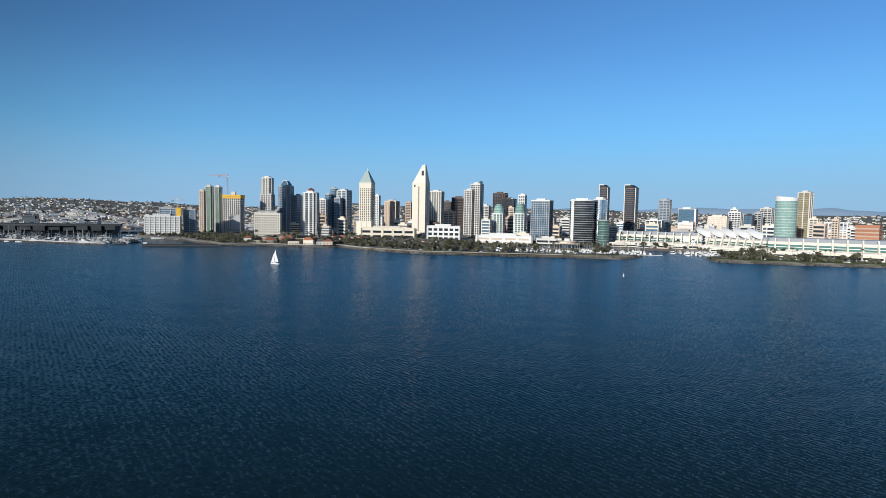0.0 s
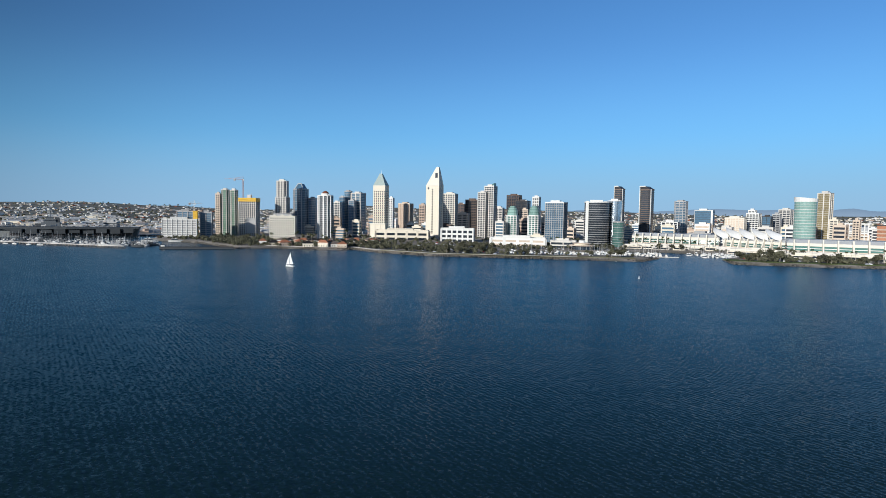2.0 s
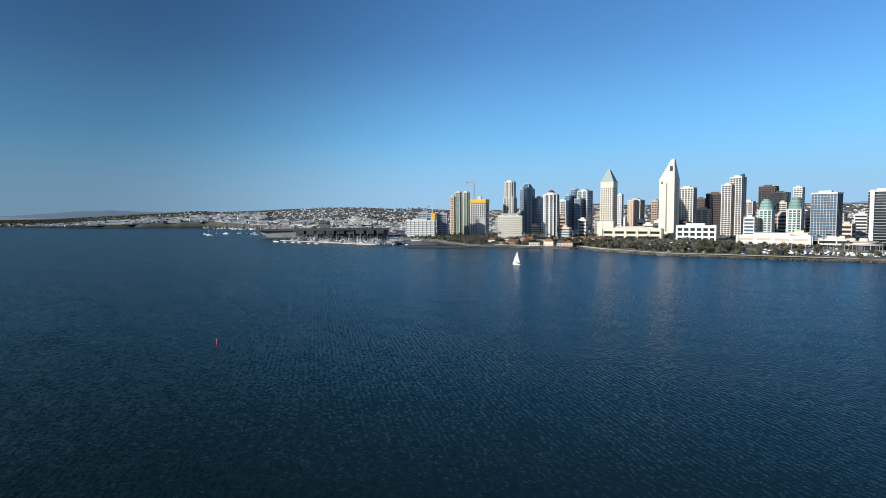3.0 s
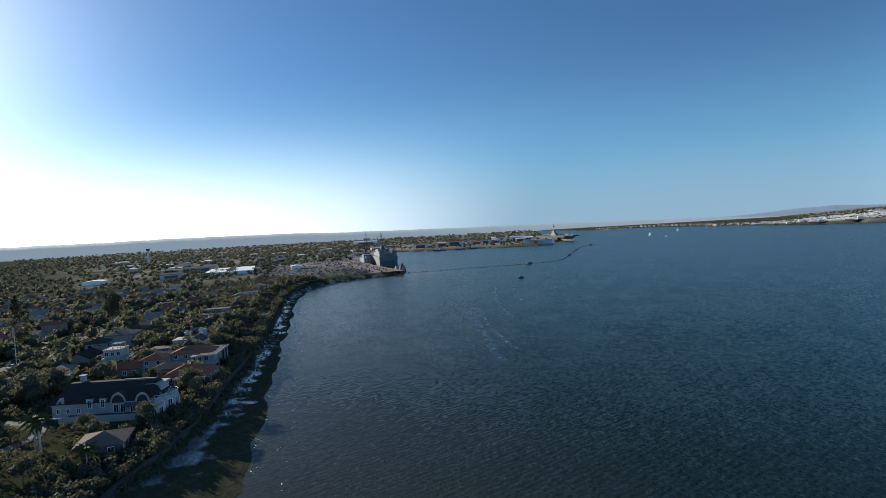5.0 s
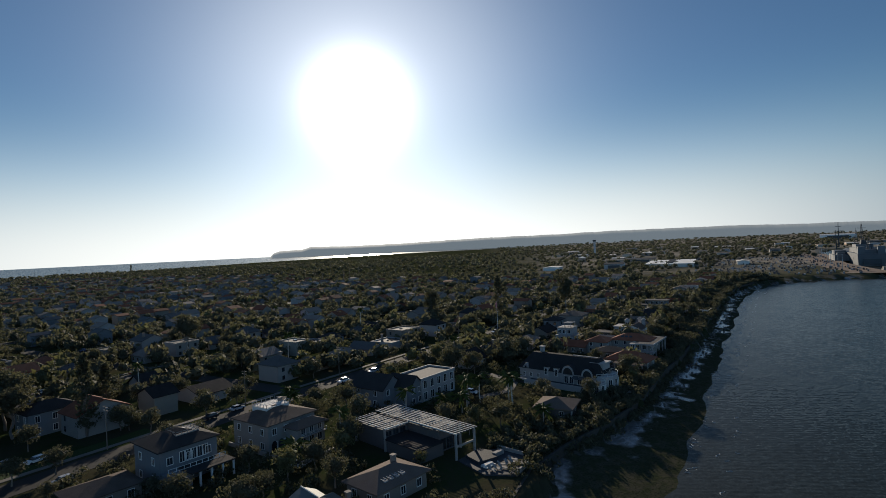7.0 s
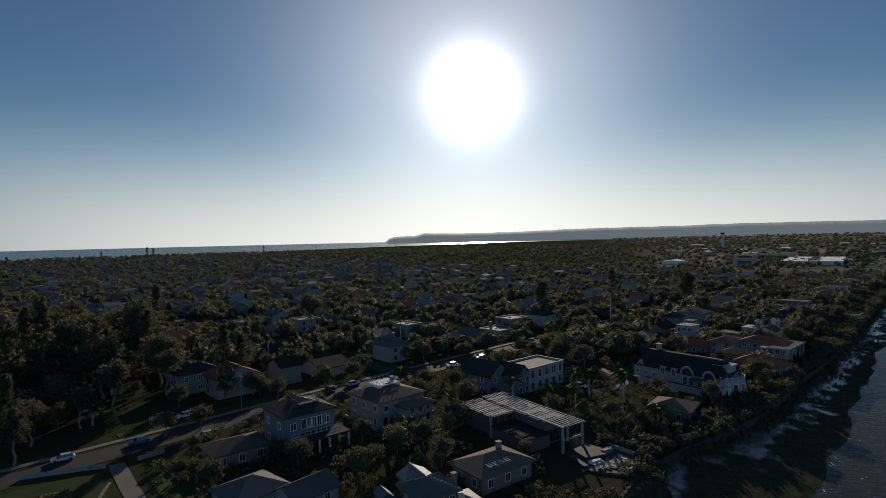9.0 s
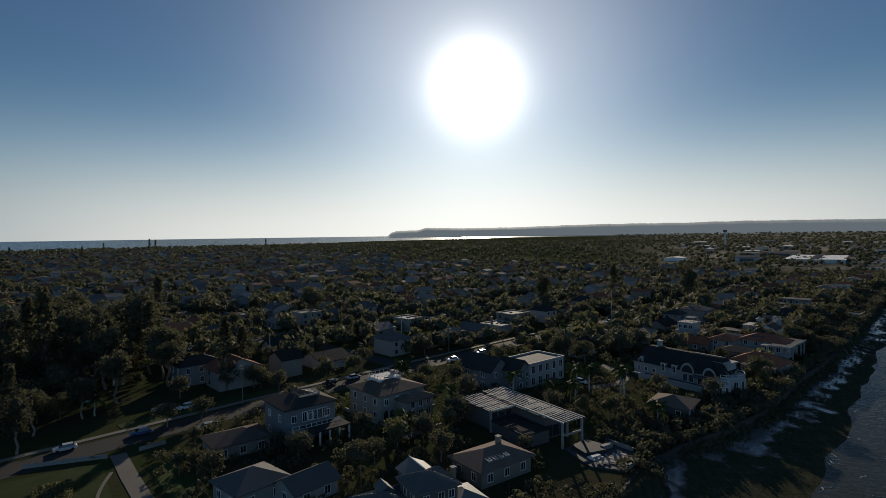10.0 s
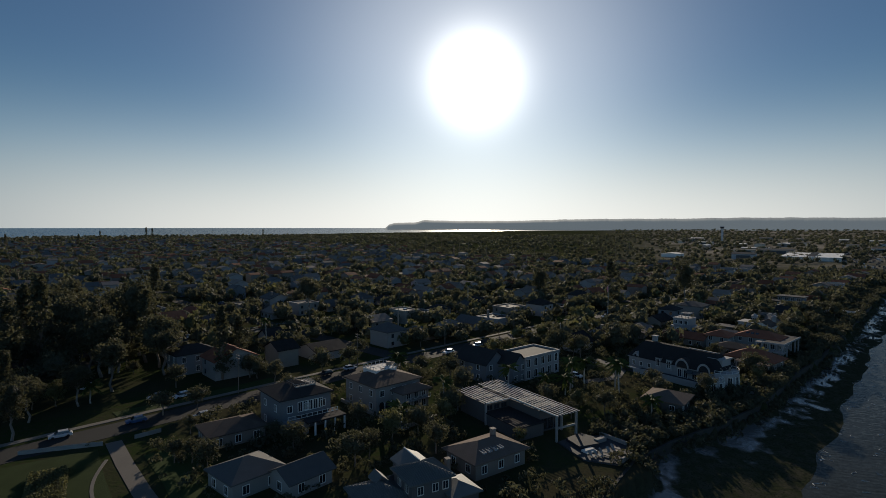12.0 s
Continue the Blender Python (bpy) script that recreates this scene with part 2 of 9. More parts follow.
def water_material():
    """Sea water: dark body colour, sky mirrored in wind ripples of three sizes, browner over the shallows."""
    m = bpy.data.materials.new("bay_water")
    m.use_nodes = True
    n, l = m.node_tree.nodes, m.node_tree.links
    b = n["Principled BSDF"]
    b.inputs["Roughness"].default_value = 0.25
    b.inputs["IOR"].default_value, b.inputs["Specular IOR Level"].default_value = 1.333, 0.078
    co = n.new("ShaderNodeTexCoord")
    depth = n.new("ShaderNodeAttribute"); depth.attribute_name = "shallow"
    drift = n.new("ShaderNodeTexNoise"); drift.inputs["Scale"].default_value = 0.012; drift.inputs["Detail"].default_value = 4
    l.new(co.outputs["Object"], drift.inputs["Vector"])
    deep = n.new("ShaderNodeMix"); deep.data_type = "RGBA"
    deep.inputs["A"].default_value, deep.inputs["B"].default_value = (0.001, 0.059, 0.124, 1), (0.002, 0.070, 0.145, 1)
    l.new(drift.outputs[0], deep.inputs["Factor"])
    channel = n.new("ShaderNodeAttribute"); channel.attribute_name = "channel"
    body = n.new("ShaderNodeMix"); body.data_type = "RGBA"
    body.inputs["A"].default_value = (0.010, 0.020, 0.019, 1)
    l.new(channel.outputs["Fac"], body.inputs["Factor"]); l.new(deep.outputs["Result"], body.inputs["B"])
    sh = n.new("ShaderNodeMix"); sh.data_type = "RGBA"
    sh.inputs["B"].default_value = (0.036, 0.040, 0.038, 1)
    l.new(body.outputs["Result"], sh.inputs["A"]); l.new(depth.outputs["Fac"], sh.inputs["Factor"])
    l.new(sh.outputs["Result"], b.inputs["Base Color"])
    def calc(op, x, y):
        c = n.new("ShaderNodeMath"); c.operation = op
        for k, v in enumerate((x, y)):
            if isinstance(v, float):
                c.inputs[k].default_value = v
            else:
                l.new(v, c.inputs[k])
        return c.outputs[0]

    # the tilt of the surface across the crests and along them, from three sizes of wave
    across, along = None, None
    for stretch, size, tilt, turn in ((1.8, 0.07, 0.10, -14), (1.5, 0.75, 0.40, -34), (1.4, 1.9, 0.58, 20)):
        mp = n.new("ShaderNodeMapping")
        mp.vector_type = "TEXTURE"
        mp.inputs["Rotation"].default_value = (0, 0, radians(turn))
        mp.inputs["Scale"].default_value = (stretch, 1, 1)
        nz = n.new("ShaderNodeTexNoise")
        nz.inputs["Scale"].default_value, nz.inputs["Detail"].default_value = size, 2
        l.new(co.outputs["Object"], mp.inputs["Vector"]); l.new(mp.outputs[0], nz.inputs["Vector"])
        sp = n.new("ShaderNodeSeparateColor")
        l.new(nz.outputs["Color"], sp.inputs[0])
        s1 = calc("MULTIPLY", calc("SUBTRACT", sp.outputs[0], 0.5), tilt)
        s2 = calc("MULTIPLY", calc("SUBTRACT", sp.outputs[1], 0.5), tilt * 0.8)
        across = s1 if across is None else calc("ADD", across, s1)
        along = s2 if along is None else calc("ADD", along, s2)
    # the regular train of short wind waves
    mp = n.new("ShaderNodeMapping")
    mp.inputs["Rotation"].default_value = (0, 0, radians(52))
    train = n.new("ShaderNodeTexWave")
    train.bands_direction = "Y"
    train.inputs["Scale"].default_value, train.inputs["Distortion"].default_value = 0.19, 5.0
    train.inputs["Detail"].default_value, train.inputs["Detail Scale"].default_value = 2.0, 1.6
    l.new(co.outputs["Object"], mp.inputs["Vector"]); l.new(mp.outputs[0], train.inputs["Vector"])
    across = calc("ADD", across, calc("MULTIPLY", calc("SUBTRACT", train.outputs["Fac"], 0.5), 0.13))
    calm = calc("SUBTRACT", 1.0, calc("MULTIPLY", depth.outputs["Fac"], 0.72))
    flat = n.new("ShaderNodeCombineXYZ")
    l.new(calc("MULTIPLY", along, calm), flat.inputs["X"]); l.new(calc("MULTIPLY", across, calm), flat.inputs["Y"])
    flat.inputs["Z"].default_value = 1.0
    lean = n.new("ShaderNodeVectorRotate"); lean.rotation_type = "Z_AXIS"
    lean.inputs["Angle"].default_value = radians(-24)
    l.new(flat.outputs[0], lean.inputs["Vector"])
    unit = n.new("ShaderNodeVectorMath"); unit.operation = "NORMALIZE"
    l.new(lean.outputs[0], unit.inputs[0])
    l.new(unit.outputs[0], b.inputs["Normal"])
    return m


def ground_material():
    """Ground of the whole place: wet sand and weed by the water, dry soil, grass and paving further in."""
    m = bpy.data.materials.new("ground_cover")
    m.use_nodes = True
    n, l = m.node_tree.nodes, m.node_tree.links
    b = n["Principled BSDF"]
    co = n.new("ShaderNodeTexCoord")

    def nz(scale, detail=5):
        t = n.new("ShaderNodeTexNoise")
        t.inputs["Scale"].default_value, t.inputs["Detail"].default_value = scale, detail
        l.new(co.outputs["Object"], t.inputs["Vector"])
        return t.outputs[0]

    def mix(fac, a, c):
        x = n.new("ShaderNodeMix"); x.data_type = "RGBA"
        l.new(fac, x.inputs["Factor"])
        for k, v in (("A", a), ("B", c)):
            if isinstance(v, tuple):
                x.inputs[k].default_value = (*v, 1)
            else:
                l.new(v, x.inputs[k])
        return x.outputs["Result"]

    def ramp(v, lo, hi):
        r = n.new("ShaderNodeMapRange")
        r.inputs["From Min"].default_value, r.inputs["From Max"].default_value = lo, hi
        l.new(v, r.inputs["Value"])
        return r.outputs[0]

    def attr(name):
        a = n.new("ShaderNodeAttribute"); a.attribute_name = name
        return a.outputs["Fac"]

    soil = mix(ramp(nz(0.05), 0.36, 0.56), (0.052, 0.048, 0.030), (0.034, 0.046, 0.017))
    soil = mix(ramp(nz(0.9), 0.45, 0.7), soil, (0.046, 0.044, 0.026))
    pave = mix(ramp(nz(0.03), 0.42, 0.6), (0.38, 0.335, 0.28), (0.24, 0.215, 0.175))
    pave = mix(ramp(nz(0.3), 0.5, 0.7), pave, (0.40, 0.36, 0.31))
    # brush paled towards grey, putting the haze over far hills into its colour
    brush = mix(ramp(nz(0.02), 0.4, 0.6), (0.24, 0.23, 0.21), (0.16, 0.165, 0.14))
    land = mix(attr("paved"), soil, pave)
    land = mix(attr("hill"), land, brush)
    blur = n.new("ShaderNodeMath"); blur.operation = "MULTIPLY_ADD"; blur.inputs[1].default_value = 1.5
    l.new(nz(0.11), blur.inputs[0]); l.new(attr("strand"), blur.inputs[2])
    bare = ramp(blur.outputs[0], 1.17, 1.31)
    weed = mix(ramp(nz(0.5), 0.4, 0.62), (0.044, 0.048, 0.026), (0.066, 0.061, 0.042))
    weed = mix(ramp(nz(2.2), 0.5, 0.66), weed, (0.028, 0.031, 0.018))
    sand = mix(bare, weed, (0.105, 0.10, 0.097))
    full = mix(attr("beach"), land, sand)
    l.new(full, b.inputs["Base Color"])
    rg = n.new("ShaderNodeMath"); rg.operation = "MULTIPLY"
    l.new(attr("beach"), rg.inputs[0]); l.new(bare, rg.inputs[1])
    rr = n.new("ShaderNodeMapRange")
    rr.inputs["To Min"].default_value, rr.inputs["To Max"].default_value = 0.92, 0.16
    l.new(rg.outputs[0], rr.inputs["Value"]); l.new(rr.outputs[0], b.inputs["Roughness"])
    wet = n.new("ShaderNodeMapRange")
    wet.inputs["To Min"].default_value, wet.inputs["To Max"].default_value = 0.0, 0.42
    l.new(rg.outputs[0], wet.inputs["Value"]); l.new(wet.outputs[0], b.inputs["Specular IOR Level"])
    bp = n.new("ShaderNodeBump"); bp.inputs["Strength"].default_value, bp.inputs["Distance"].default_value = 0.5, 0.2
    l.new(nz(1.2), bp.inputs["Height"]); l.new(bp.outputs[0], b.inputs["Normal"])
    return m


def haze_glow_material(name, colour, glow, strength):
    """A far ridge seen through kilometres of sea air: the haze is put in as its own glow."""
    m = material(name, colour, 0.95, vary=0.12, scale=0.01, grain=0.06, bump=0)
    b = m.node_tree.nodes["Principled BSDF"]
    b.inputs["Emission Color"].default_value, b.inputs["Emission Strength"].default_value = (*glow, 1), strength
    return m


WATER, GROUND = water_material(), ground_material()
FARHILL = haze_glow_material("hazy_headland", (0.10, 0.10, 0.09), (0.80, 0.88, 0.92), 0.17)
FARDIM = haze_glow_material("hazy_low_hills", (0.08, 0.09, 0.10), (0.46, 0.56, 0.66), 0.19)
FARBLUE = haze_glow_material("hazy_blue_mountains", (0.09, 0.10, 0.12), (0.46, 0.57, 0.66), 0.42)

# ---- building helpers ----
def polar(az, dist):
    return dist * math.sin(radians(az)), dist * math.cos(radians(az))


class Build:
    """Collects faces of simple solids for one mesh."""

    def __init__(self):
        self.v, self.f = [], []

    def add(self, verts, faces):
        k = len(self.v)
        self.v += [tuple(p) for p in verts]
        self.f += [tuple(i + k for i in f) for f in faces]
        return self

    def box(self, x0, x1, y0, y1, z0, z1):
        return self.add([(x0, y0, z0), (x1, y0, z0), (x1, y1, z0), (x0, y1, z0), (x0, y0, z1), (x1, y0, z1), (x1, y1, z1), (x0, y1, z1)],
                        [(3, 2, 1, 0), (4, 5, 6, 7), (0, 1, 5, 4), (1, 2, 6, 5), (2, 3, 7, 6), (3, 0, 4, 7)])

    def prism(self, poly, z0, z1, top=None):
        """An upright solid on a polygon; top: another polygon of as many corners for its upper end, with its own heights if they have three numbers."""
        n = len(poly)
        up = top or poly
        low = [(*p[:2], z0) for p in poly]
        high = [(p[0], p[1], p[2] if len(p) > 2 else z1) for p in up]
        return self.add(low + high, [tuple(range(n - 1, -1, -1)), tuple(range(n, 2 * n))] + [(i, (i + 1) % n, n + (i + 1) % n, n + i) for i in range(n)])

    def tube(self, a, b, r0, r1, sides=7):
        a, b = Vector(a), Vector(b)
        q = (b - a).to_track_quat("Z", "Y")
        ring = [Vector((math.cos(k * 2 * math.pi / sides), math.sin(k * 2 * math.pi / sides), 0)) for k in range(sides)]
        low, high = [a + q @ (p * r0) for p in ring], [b + q @ (p * r1) for p in ring]
        n = sides
        return self.add(low + high, [tuple(range(n - 1, -1, -1)), tuple(range(n, 2 * n))] + [(i, (i + 1) % n, n + (i + 1) % n, n + i) for i in range(n)])

    def ring(self, outer, inner, z0, z1):
        n = len(outer)
        self.add([(*p[:2], z) for z in (z0, z1) for p in outer] + [(*p[:2], z) for z in (z0, z1) for p in inner],
                 [f for i in range(n) for j in ((i + 1) % n,) for f in
                  ((i, j, n + j, n + i), (2 * n + j, 2 * n + i, 3 * n + i, 3 * n + j), (n + i, n + j, 3 * n + j, 3 * n + i), (j, i, 2 * n + i, 2 * n + j))])
        return self

    def mesh(self, name, mat, smooth=False):
        me = bpy.data.meshes.new(name)
        me.from_pydata(self.v, [], self.f)
        me.materials.append(mat)
        if smooth:
            me.shade_smooth()
        return me


def place(name, me, parent=None, m=None, label=""):
    ob = new(name, me)
    if m is not None:
        ob.matrix_basis = m
    ob.parent = parent
    return tagged(ob, label)


def part(name, b, mat, parent=None, label="", m=None, smooth=False):
    return place(name, b.mesh(name, mat, smooth), parent, m, label)


def thing(name, x, y, z, turn, label, category, group=""):
    ob = new(name)
    ob.empty_display_size = 1
    ob.matrix_basis = pose(x, y, z, 0, 0, turn)
    return tagged(ob, label, category, group)


def rect(w, d):
    return [(-w / 2, -d / 2), (w / 2, -d / 2), (w / 2, d / 2), (-w / 2, d / 2)]


def cut(w, d, c):
    a, b = w / 2, d / 2
    return [(-a + c, -b), (a - c, -b), (a, -b + c), (a, b - c), (a - c, b), (-a + c, b), (-a, b - c), (-a, -b + c)]


def oval(w, d, n=24):
    return [(w / 2 * math.cos(2 * math.pi * k / n), d / 2 * math.sin(2 * math.pi * k / n)) for k in range(n)]


def grown(poly, by):
    """The polygon pushed outwards, about its centre."""
    cx, cy = sum(p[0] for p in poly) / len(poly), sum(p[1] for p in poly) / len(poly)
    out = []
    for x, y in poly:
        v = Vector((x - cx, y - cy))
        k = (v.length + by * 1.25) / v.length
        out.append((cx + v.x * k, cy + v.y * k))
    return out


# ---- the lie of the land ----
BAY_SHORE = [(900, 260), (400, 80), (200, -2), (100, -20), (0, -34), (-60, -43), (-116, -53), (-150, -62), (-196, -76), (-227, -83), (-277, -97),
             (-354, -117), (-396, -128), (-470, -148), (-545, -160), (-600, -161), (-648, -147), (-686, -119), (-708, -86), (-745, -86),
             (-905, -150), (-1277, -245), (-1600, -300), (-1655, -171), (-1590, -70), (-1585, 58), (-1520, 215), (-1640, 245), (-1860, 330), (-2050, 400)]
OCEAN_SHORE = [(-4250, 560), (-4300, -1300), (-3450, -2350), (-2500, -2950), (-1400, -3000), (-310, -2700), (900, -2600), (2500, -2400), (2500, 900)]
CITY_SHORE = [(-3600, 820), (-3450, 1188), (-2835, 1406), (-2383, 1430), (-2079, 1600), (-1880, 1690), (-1465, 1570), (-1150, 1500), (-930, 1180), (-600, 1120), (-560, 960),
              (-440, 900), (-316, 775), (-284, 795), (-198, 781), (-152, 795), (-111, 745), (-32, 693), (47, 684), (151, 673), (225, 665), (264, 717),
              (214, 735), (70, 742), (60, 792), (150, 806), (330, 842), (430, 800), (345, 715), (325, 647), (402, 628), (500, 613), (900, 560), (2600, 300)]
CITY_BACK = [(4900, 300), (4900, 4900), (-4900, 4900), (-4900, 500)]


def inside_and_distance(poly, px, py):
    """For many points: how far inside the polygon each lies (negative: outside)."""
    best = np.full(px.shape, 1e9)
    odd = np.zeros(px.shape, bool)
    for (x0, y0), (x1, y1) in zip(poly, poly[1:] + poly[:1]):
        dx, dy = x1 - x0, y1 - y0
        t = np.clip(((px - x0) * dx + (py - y0) * dy) / (dx * dx + dy * dy), 0, 1)
        best = np.minimum(best, np.hypot(px - x0 - t * dx, py - y0 - t * dy))
        if y0 != y1:
            odd ^= ((y0 > py) != (y1 > py)) & (px < (x1 - x0) * (py - y0) / (y1 - y0) + x0)
    return np.where(odd, best, -best)


# width of the beach along the shore
SHELF_AT, SHELF_WIDE = [-300, -214, -167, -148, -125, -108, -100, -92, -60], [11, 12.5, 15, 17, 21, 27, 27, 21, 21]
RIDGE_AZ = [-70, -60, -49, -44, -35, -26, -20, -10, 0, 12, 20, 28, 40, 60]
RIDGE_UP = [0, 2, 53, 70, 84, 66, 60, 92, 90, 82, 70, 62, 70, 60]


def wobble(x, y, size, octaves=3):
    """Smooth noise for arrays, from a few sines."""
    s = 0
    for k in range(octaves):
        f = 2 ** k / size
        s = s + (np.sin(x * f + 1.7 * k + 0.8 * np.sin(y * f * 1.3)) + np.sin(y * f * 1.1 + 2.3 * k + 0.9 * np.sin(x * f * 0.9))) / 2 ** (k + 1)
    return s


def far_rise(r):
    return 33 * np.clip((r - 2600) / 2330, 0, 1) ** 1.25


def lie(px, py):
    """Height of the ground and the shares of beach, paving and hill at many points."""
    px, py = np.asarray(px, float), np.asarray(py, float)
    r, az = np.hypot(px, py), np.degrees(np.arctan2(px, py))
    here, town = inside_and_distance(BAY_SHORE + OCEAN_SHORE, px, py), inside_and_distance(CITY_SHORE + CITY_BACK, px, py)
    here = here + np.where((here < 30) & (px > -600), 3.0 + 1.4 * wobble(px, py, 7), 0)
    wharf = np.clip((-px - 600) / 60, 0, 1)
    z = np.full(px.shape, -4.0)
    shelf = np.interp(px, SHELF_AT, SHELF_WIDE) * (1 - wharf) + 4 * wharf
    z = np.where(here > -30, here * 0.13, z)
    z = np.where(here > 0, np.where(here < shelf, here * 0.10 * (1 + wharf), 4.6 + 0.6 * np.clip((here - shelf) / 40, 0, 1)), z)
    z = np.where(town > -4, np.where(town > 0, np.clip(town * 0.7, 0, 3.0) + 0.4 * np.clip(town / 200, 0, 3), town), z)
    up = np.interp(az, RIDGE_AZ, RIDGE_UP) * np.clip((r - 1900) / 1500, 0, 1) ** 1.2
    hill = np.where(town > 0, np.clip((up - 6) / 14, 0, 1), 0)
    z = np.where(town > 0, z + up * (1 + 0.10 * wobble(px, py, 160)), z)
    beach = np.where((here < shelf) & (here > -40), 1.0, 0.0)
    # paving also spread over the air station's far flats, its paleness standing for haze
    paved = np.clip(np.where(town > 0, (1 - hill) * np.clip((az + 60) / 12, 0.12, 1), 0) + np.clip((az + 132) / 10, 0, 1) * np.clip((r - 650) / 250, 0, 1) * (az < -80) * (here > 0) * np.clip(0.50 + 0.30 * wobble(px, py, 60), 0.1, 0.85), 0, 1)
    strand = np.clip(0.40 + (here - shelf + 7.6) / 8 * 0.4, 0, 1) - 0.5 * np.clip((here - shelf + 2.5) / 1.5, 0, 1)
    return z + np.where(town > 0, np.clip((-az - 46) / 8, 0, 1), 1) * far_rise(r), beach, paved, hill, strand, town


def height(x, y):
    return float(lie(np.array([x]), np.array([y]))[0][0])


def polar_sheet(name, rings, angles, mat, fill):
    """One sheet of ground or water in rings about the middle of the place. fill(x, y, r) gives heights and named shares."""
    rr, aa = np.meshgrid(rings, angles, indexing="ij")
    x, y = rr * np.sin(aa), rr * np.cos(aa)
    z, shares = fill(x.ravel(), y.ravel(), rr.ravel())
    n, k = len(rings), len(angles)
    co = np.stack([x.ravel(), y.ravel(), z], 1)
    i, j = np.meshgrid(np.arange(n - 1), np.arange(k), indexing="ij")
    jn = (j + 1) % k
    faces = np.stack([i * k + j, i * k + jn, (i + 1) * k + jn, (i + 1) * k + j], -1).reshape(-1, 4)[:, ::-1]
    me = bpy.data.meshes.new(name)
    me.from_pydata(co.tolist() , [], faces.tolist() + [tuple(range(k))])
    for key, value in shares.items():
        me.attributes.new(key, "FLOAT", "POINT").data.foreach_set("value", np.ascontiguousarray(value, dtype=np.float32))
    me.materials.append(mat)
    me.shade_smooth()
    return tagged(new(name, me), kind="structure")


def fill_ground(x, y, r):
    z, beach, paved, hill, strand, _ = lie(x, y)
    return z, {"beach": beach, "paved": paved, "hill": hill, "strand": strand}


def fill_water(x, y, r):
    here = inside_and_distance(BAY_SHORE + OCEAN_SHORE, x, y)
    return far_rise(r) + 0.0, {"shallow": np.clip(1 + here / 95, 0, 1) * (r < 1200), "channel": np.clip((-here - 100) / 380, 0, 1) * np.clip((x + 480) / 480, 0.2, 1)}


fine = np.radians(np.concatenate([np.arange(-200, 45, 0.4), np.arange(45, 160, 4.0)]))
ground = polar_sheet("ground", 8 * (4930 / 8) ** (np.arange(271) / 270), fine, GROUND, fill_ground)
tagged(ground, "sandy shore, paved waterfront and brown hills", "ground")
water = polar_sheet("water", 4 * (4930 / 4) ** (np.arange(161) / 160), np.radians(np.arange(-180, 180, 1.5)), WATER, fill_water)
tagged(water, "dark blue bay and ocean water with wind ripples", "water")


def far_ridge(name, azs, ups, dist, deep, mat, label, rough):
    """A distant ridge of given crest heights, falling off to both sides."""
    az = np.arange(azs[0], azs[-1] + 0.01, 0.06)
    crest = np.interp(az, azs, ups) + rough * wobble(az * 40, az * 17, 20, 4)
    tops = rough * 0.5 * wobble(az * 260, az * 90, 9, 3)
    b = []
    for share, off in ((0.0, -deep), (0.62, -deep * 0.6), (1.0, 0), (0.5, deep)):
        x, y = (dist + off) * np.sin(np.radians(az)), (dist + off) * np.cos(np.radians(az))
        base = far_rise(np.full(az.shape, dist + off)) - 1
        b.append(np.stack([x, y, base + (crest - base) * share + tops * (share == 1.0) + 0.3 * rough * share * wobble(az * 55 + off, az * 31, 18)], 1))
    k = len(az)
    me = bpy.data.meshes.new(name)
    me.from_pydata(np.concatenate(b).tolist(), [], [(i * k + j, i * k + j + 1, (i + 1) * k + j + 1, (i + 1) * k + j) for i in range(3) for j in range(k - 1)])
    me.materials.append(mat)
    me.shade_smooth()
    return tagged(new(name, me), label, "headland", kind="structure")


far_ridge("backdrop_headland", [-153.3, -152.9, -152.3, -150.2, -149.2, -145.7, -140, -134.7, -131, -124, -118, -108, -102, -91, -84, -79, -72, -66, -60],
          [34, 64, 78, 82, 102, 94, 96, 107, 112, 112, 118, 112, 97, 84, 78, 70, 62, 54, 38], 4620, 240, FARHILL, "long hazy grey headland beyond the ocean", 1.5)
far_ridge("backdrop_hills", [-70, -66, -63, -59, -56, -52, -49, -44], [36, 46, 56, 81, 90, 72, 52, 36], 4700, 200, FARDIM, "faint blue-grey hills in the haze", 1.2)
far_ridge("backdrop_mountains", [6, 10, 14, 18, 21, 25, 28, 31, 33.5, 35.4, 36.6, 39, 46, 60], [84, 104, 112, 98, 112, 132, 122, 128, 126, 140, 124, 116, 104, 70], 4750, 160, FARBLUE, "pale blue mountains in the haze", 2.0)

# ---- downtown ----
def tower_at(az, dist, turn):
    x, y = polar(az, dist)
    return x, y, max(height(x, y), 1.0) - 0.3, -az - turn


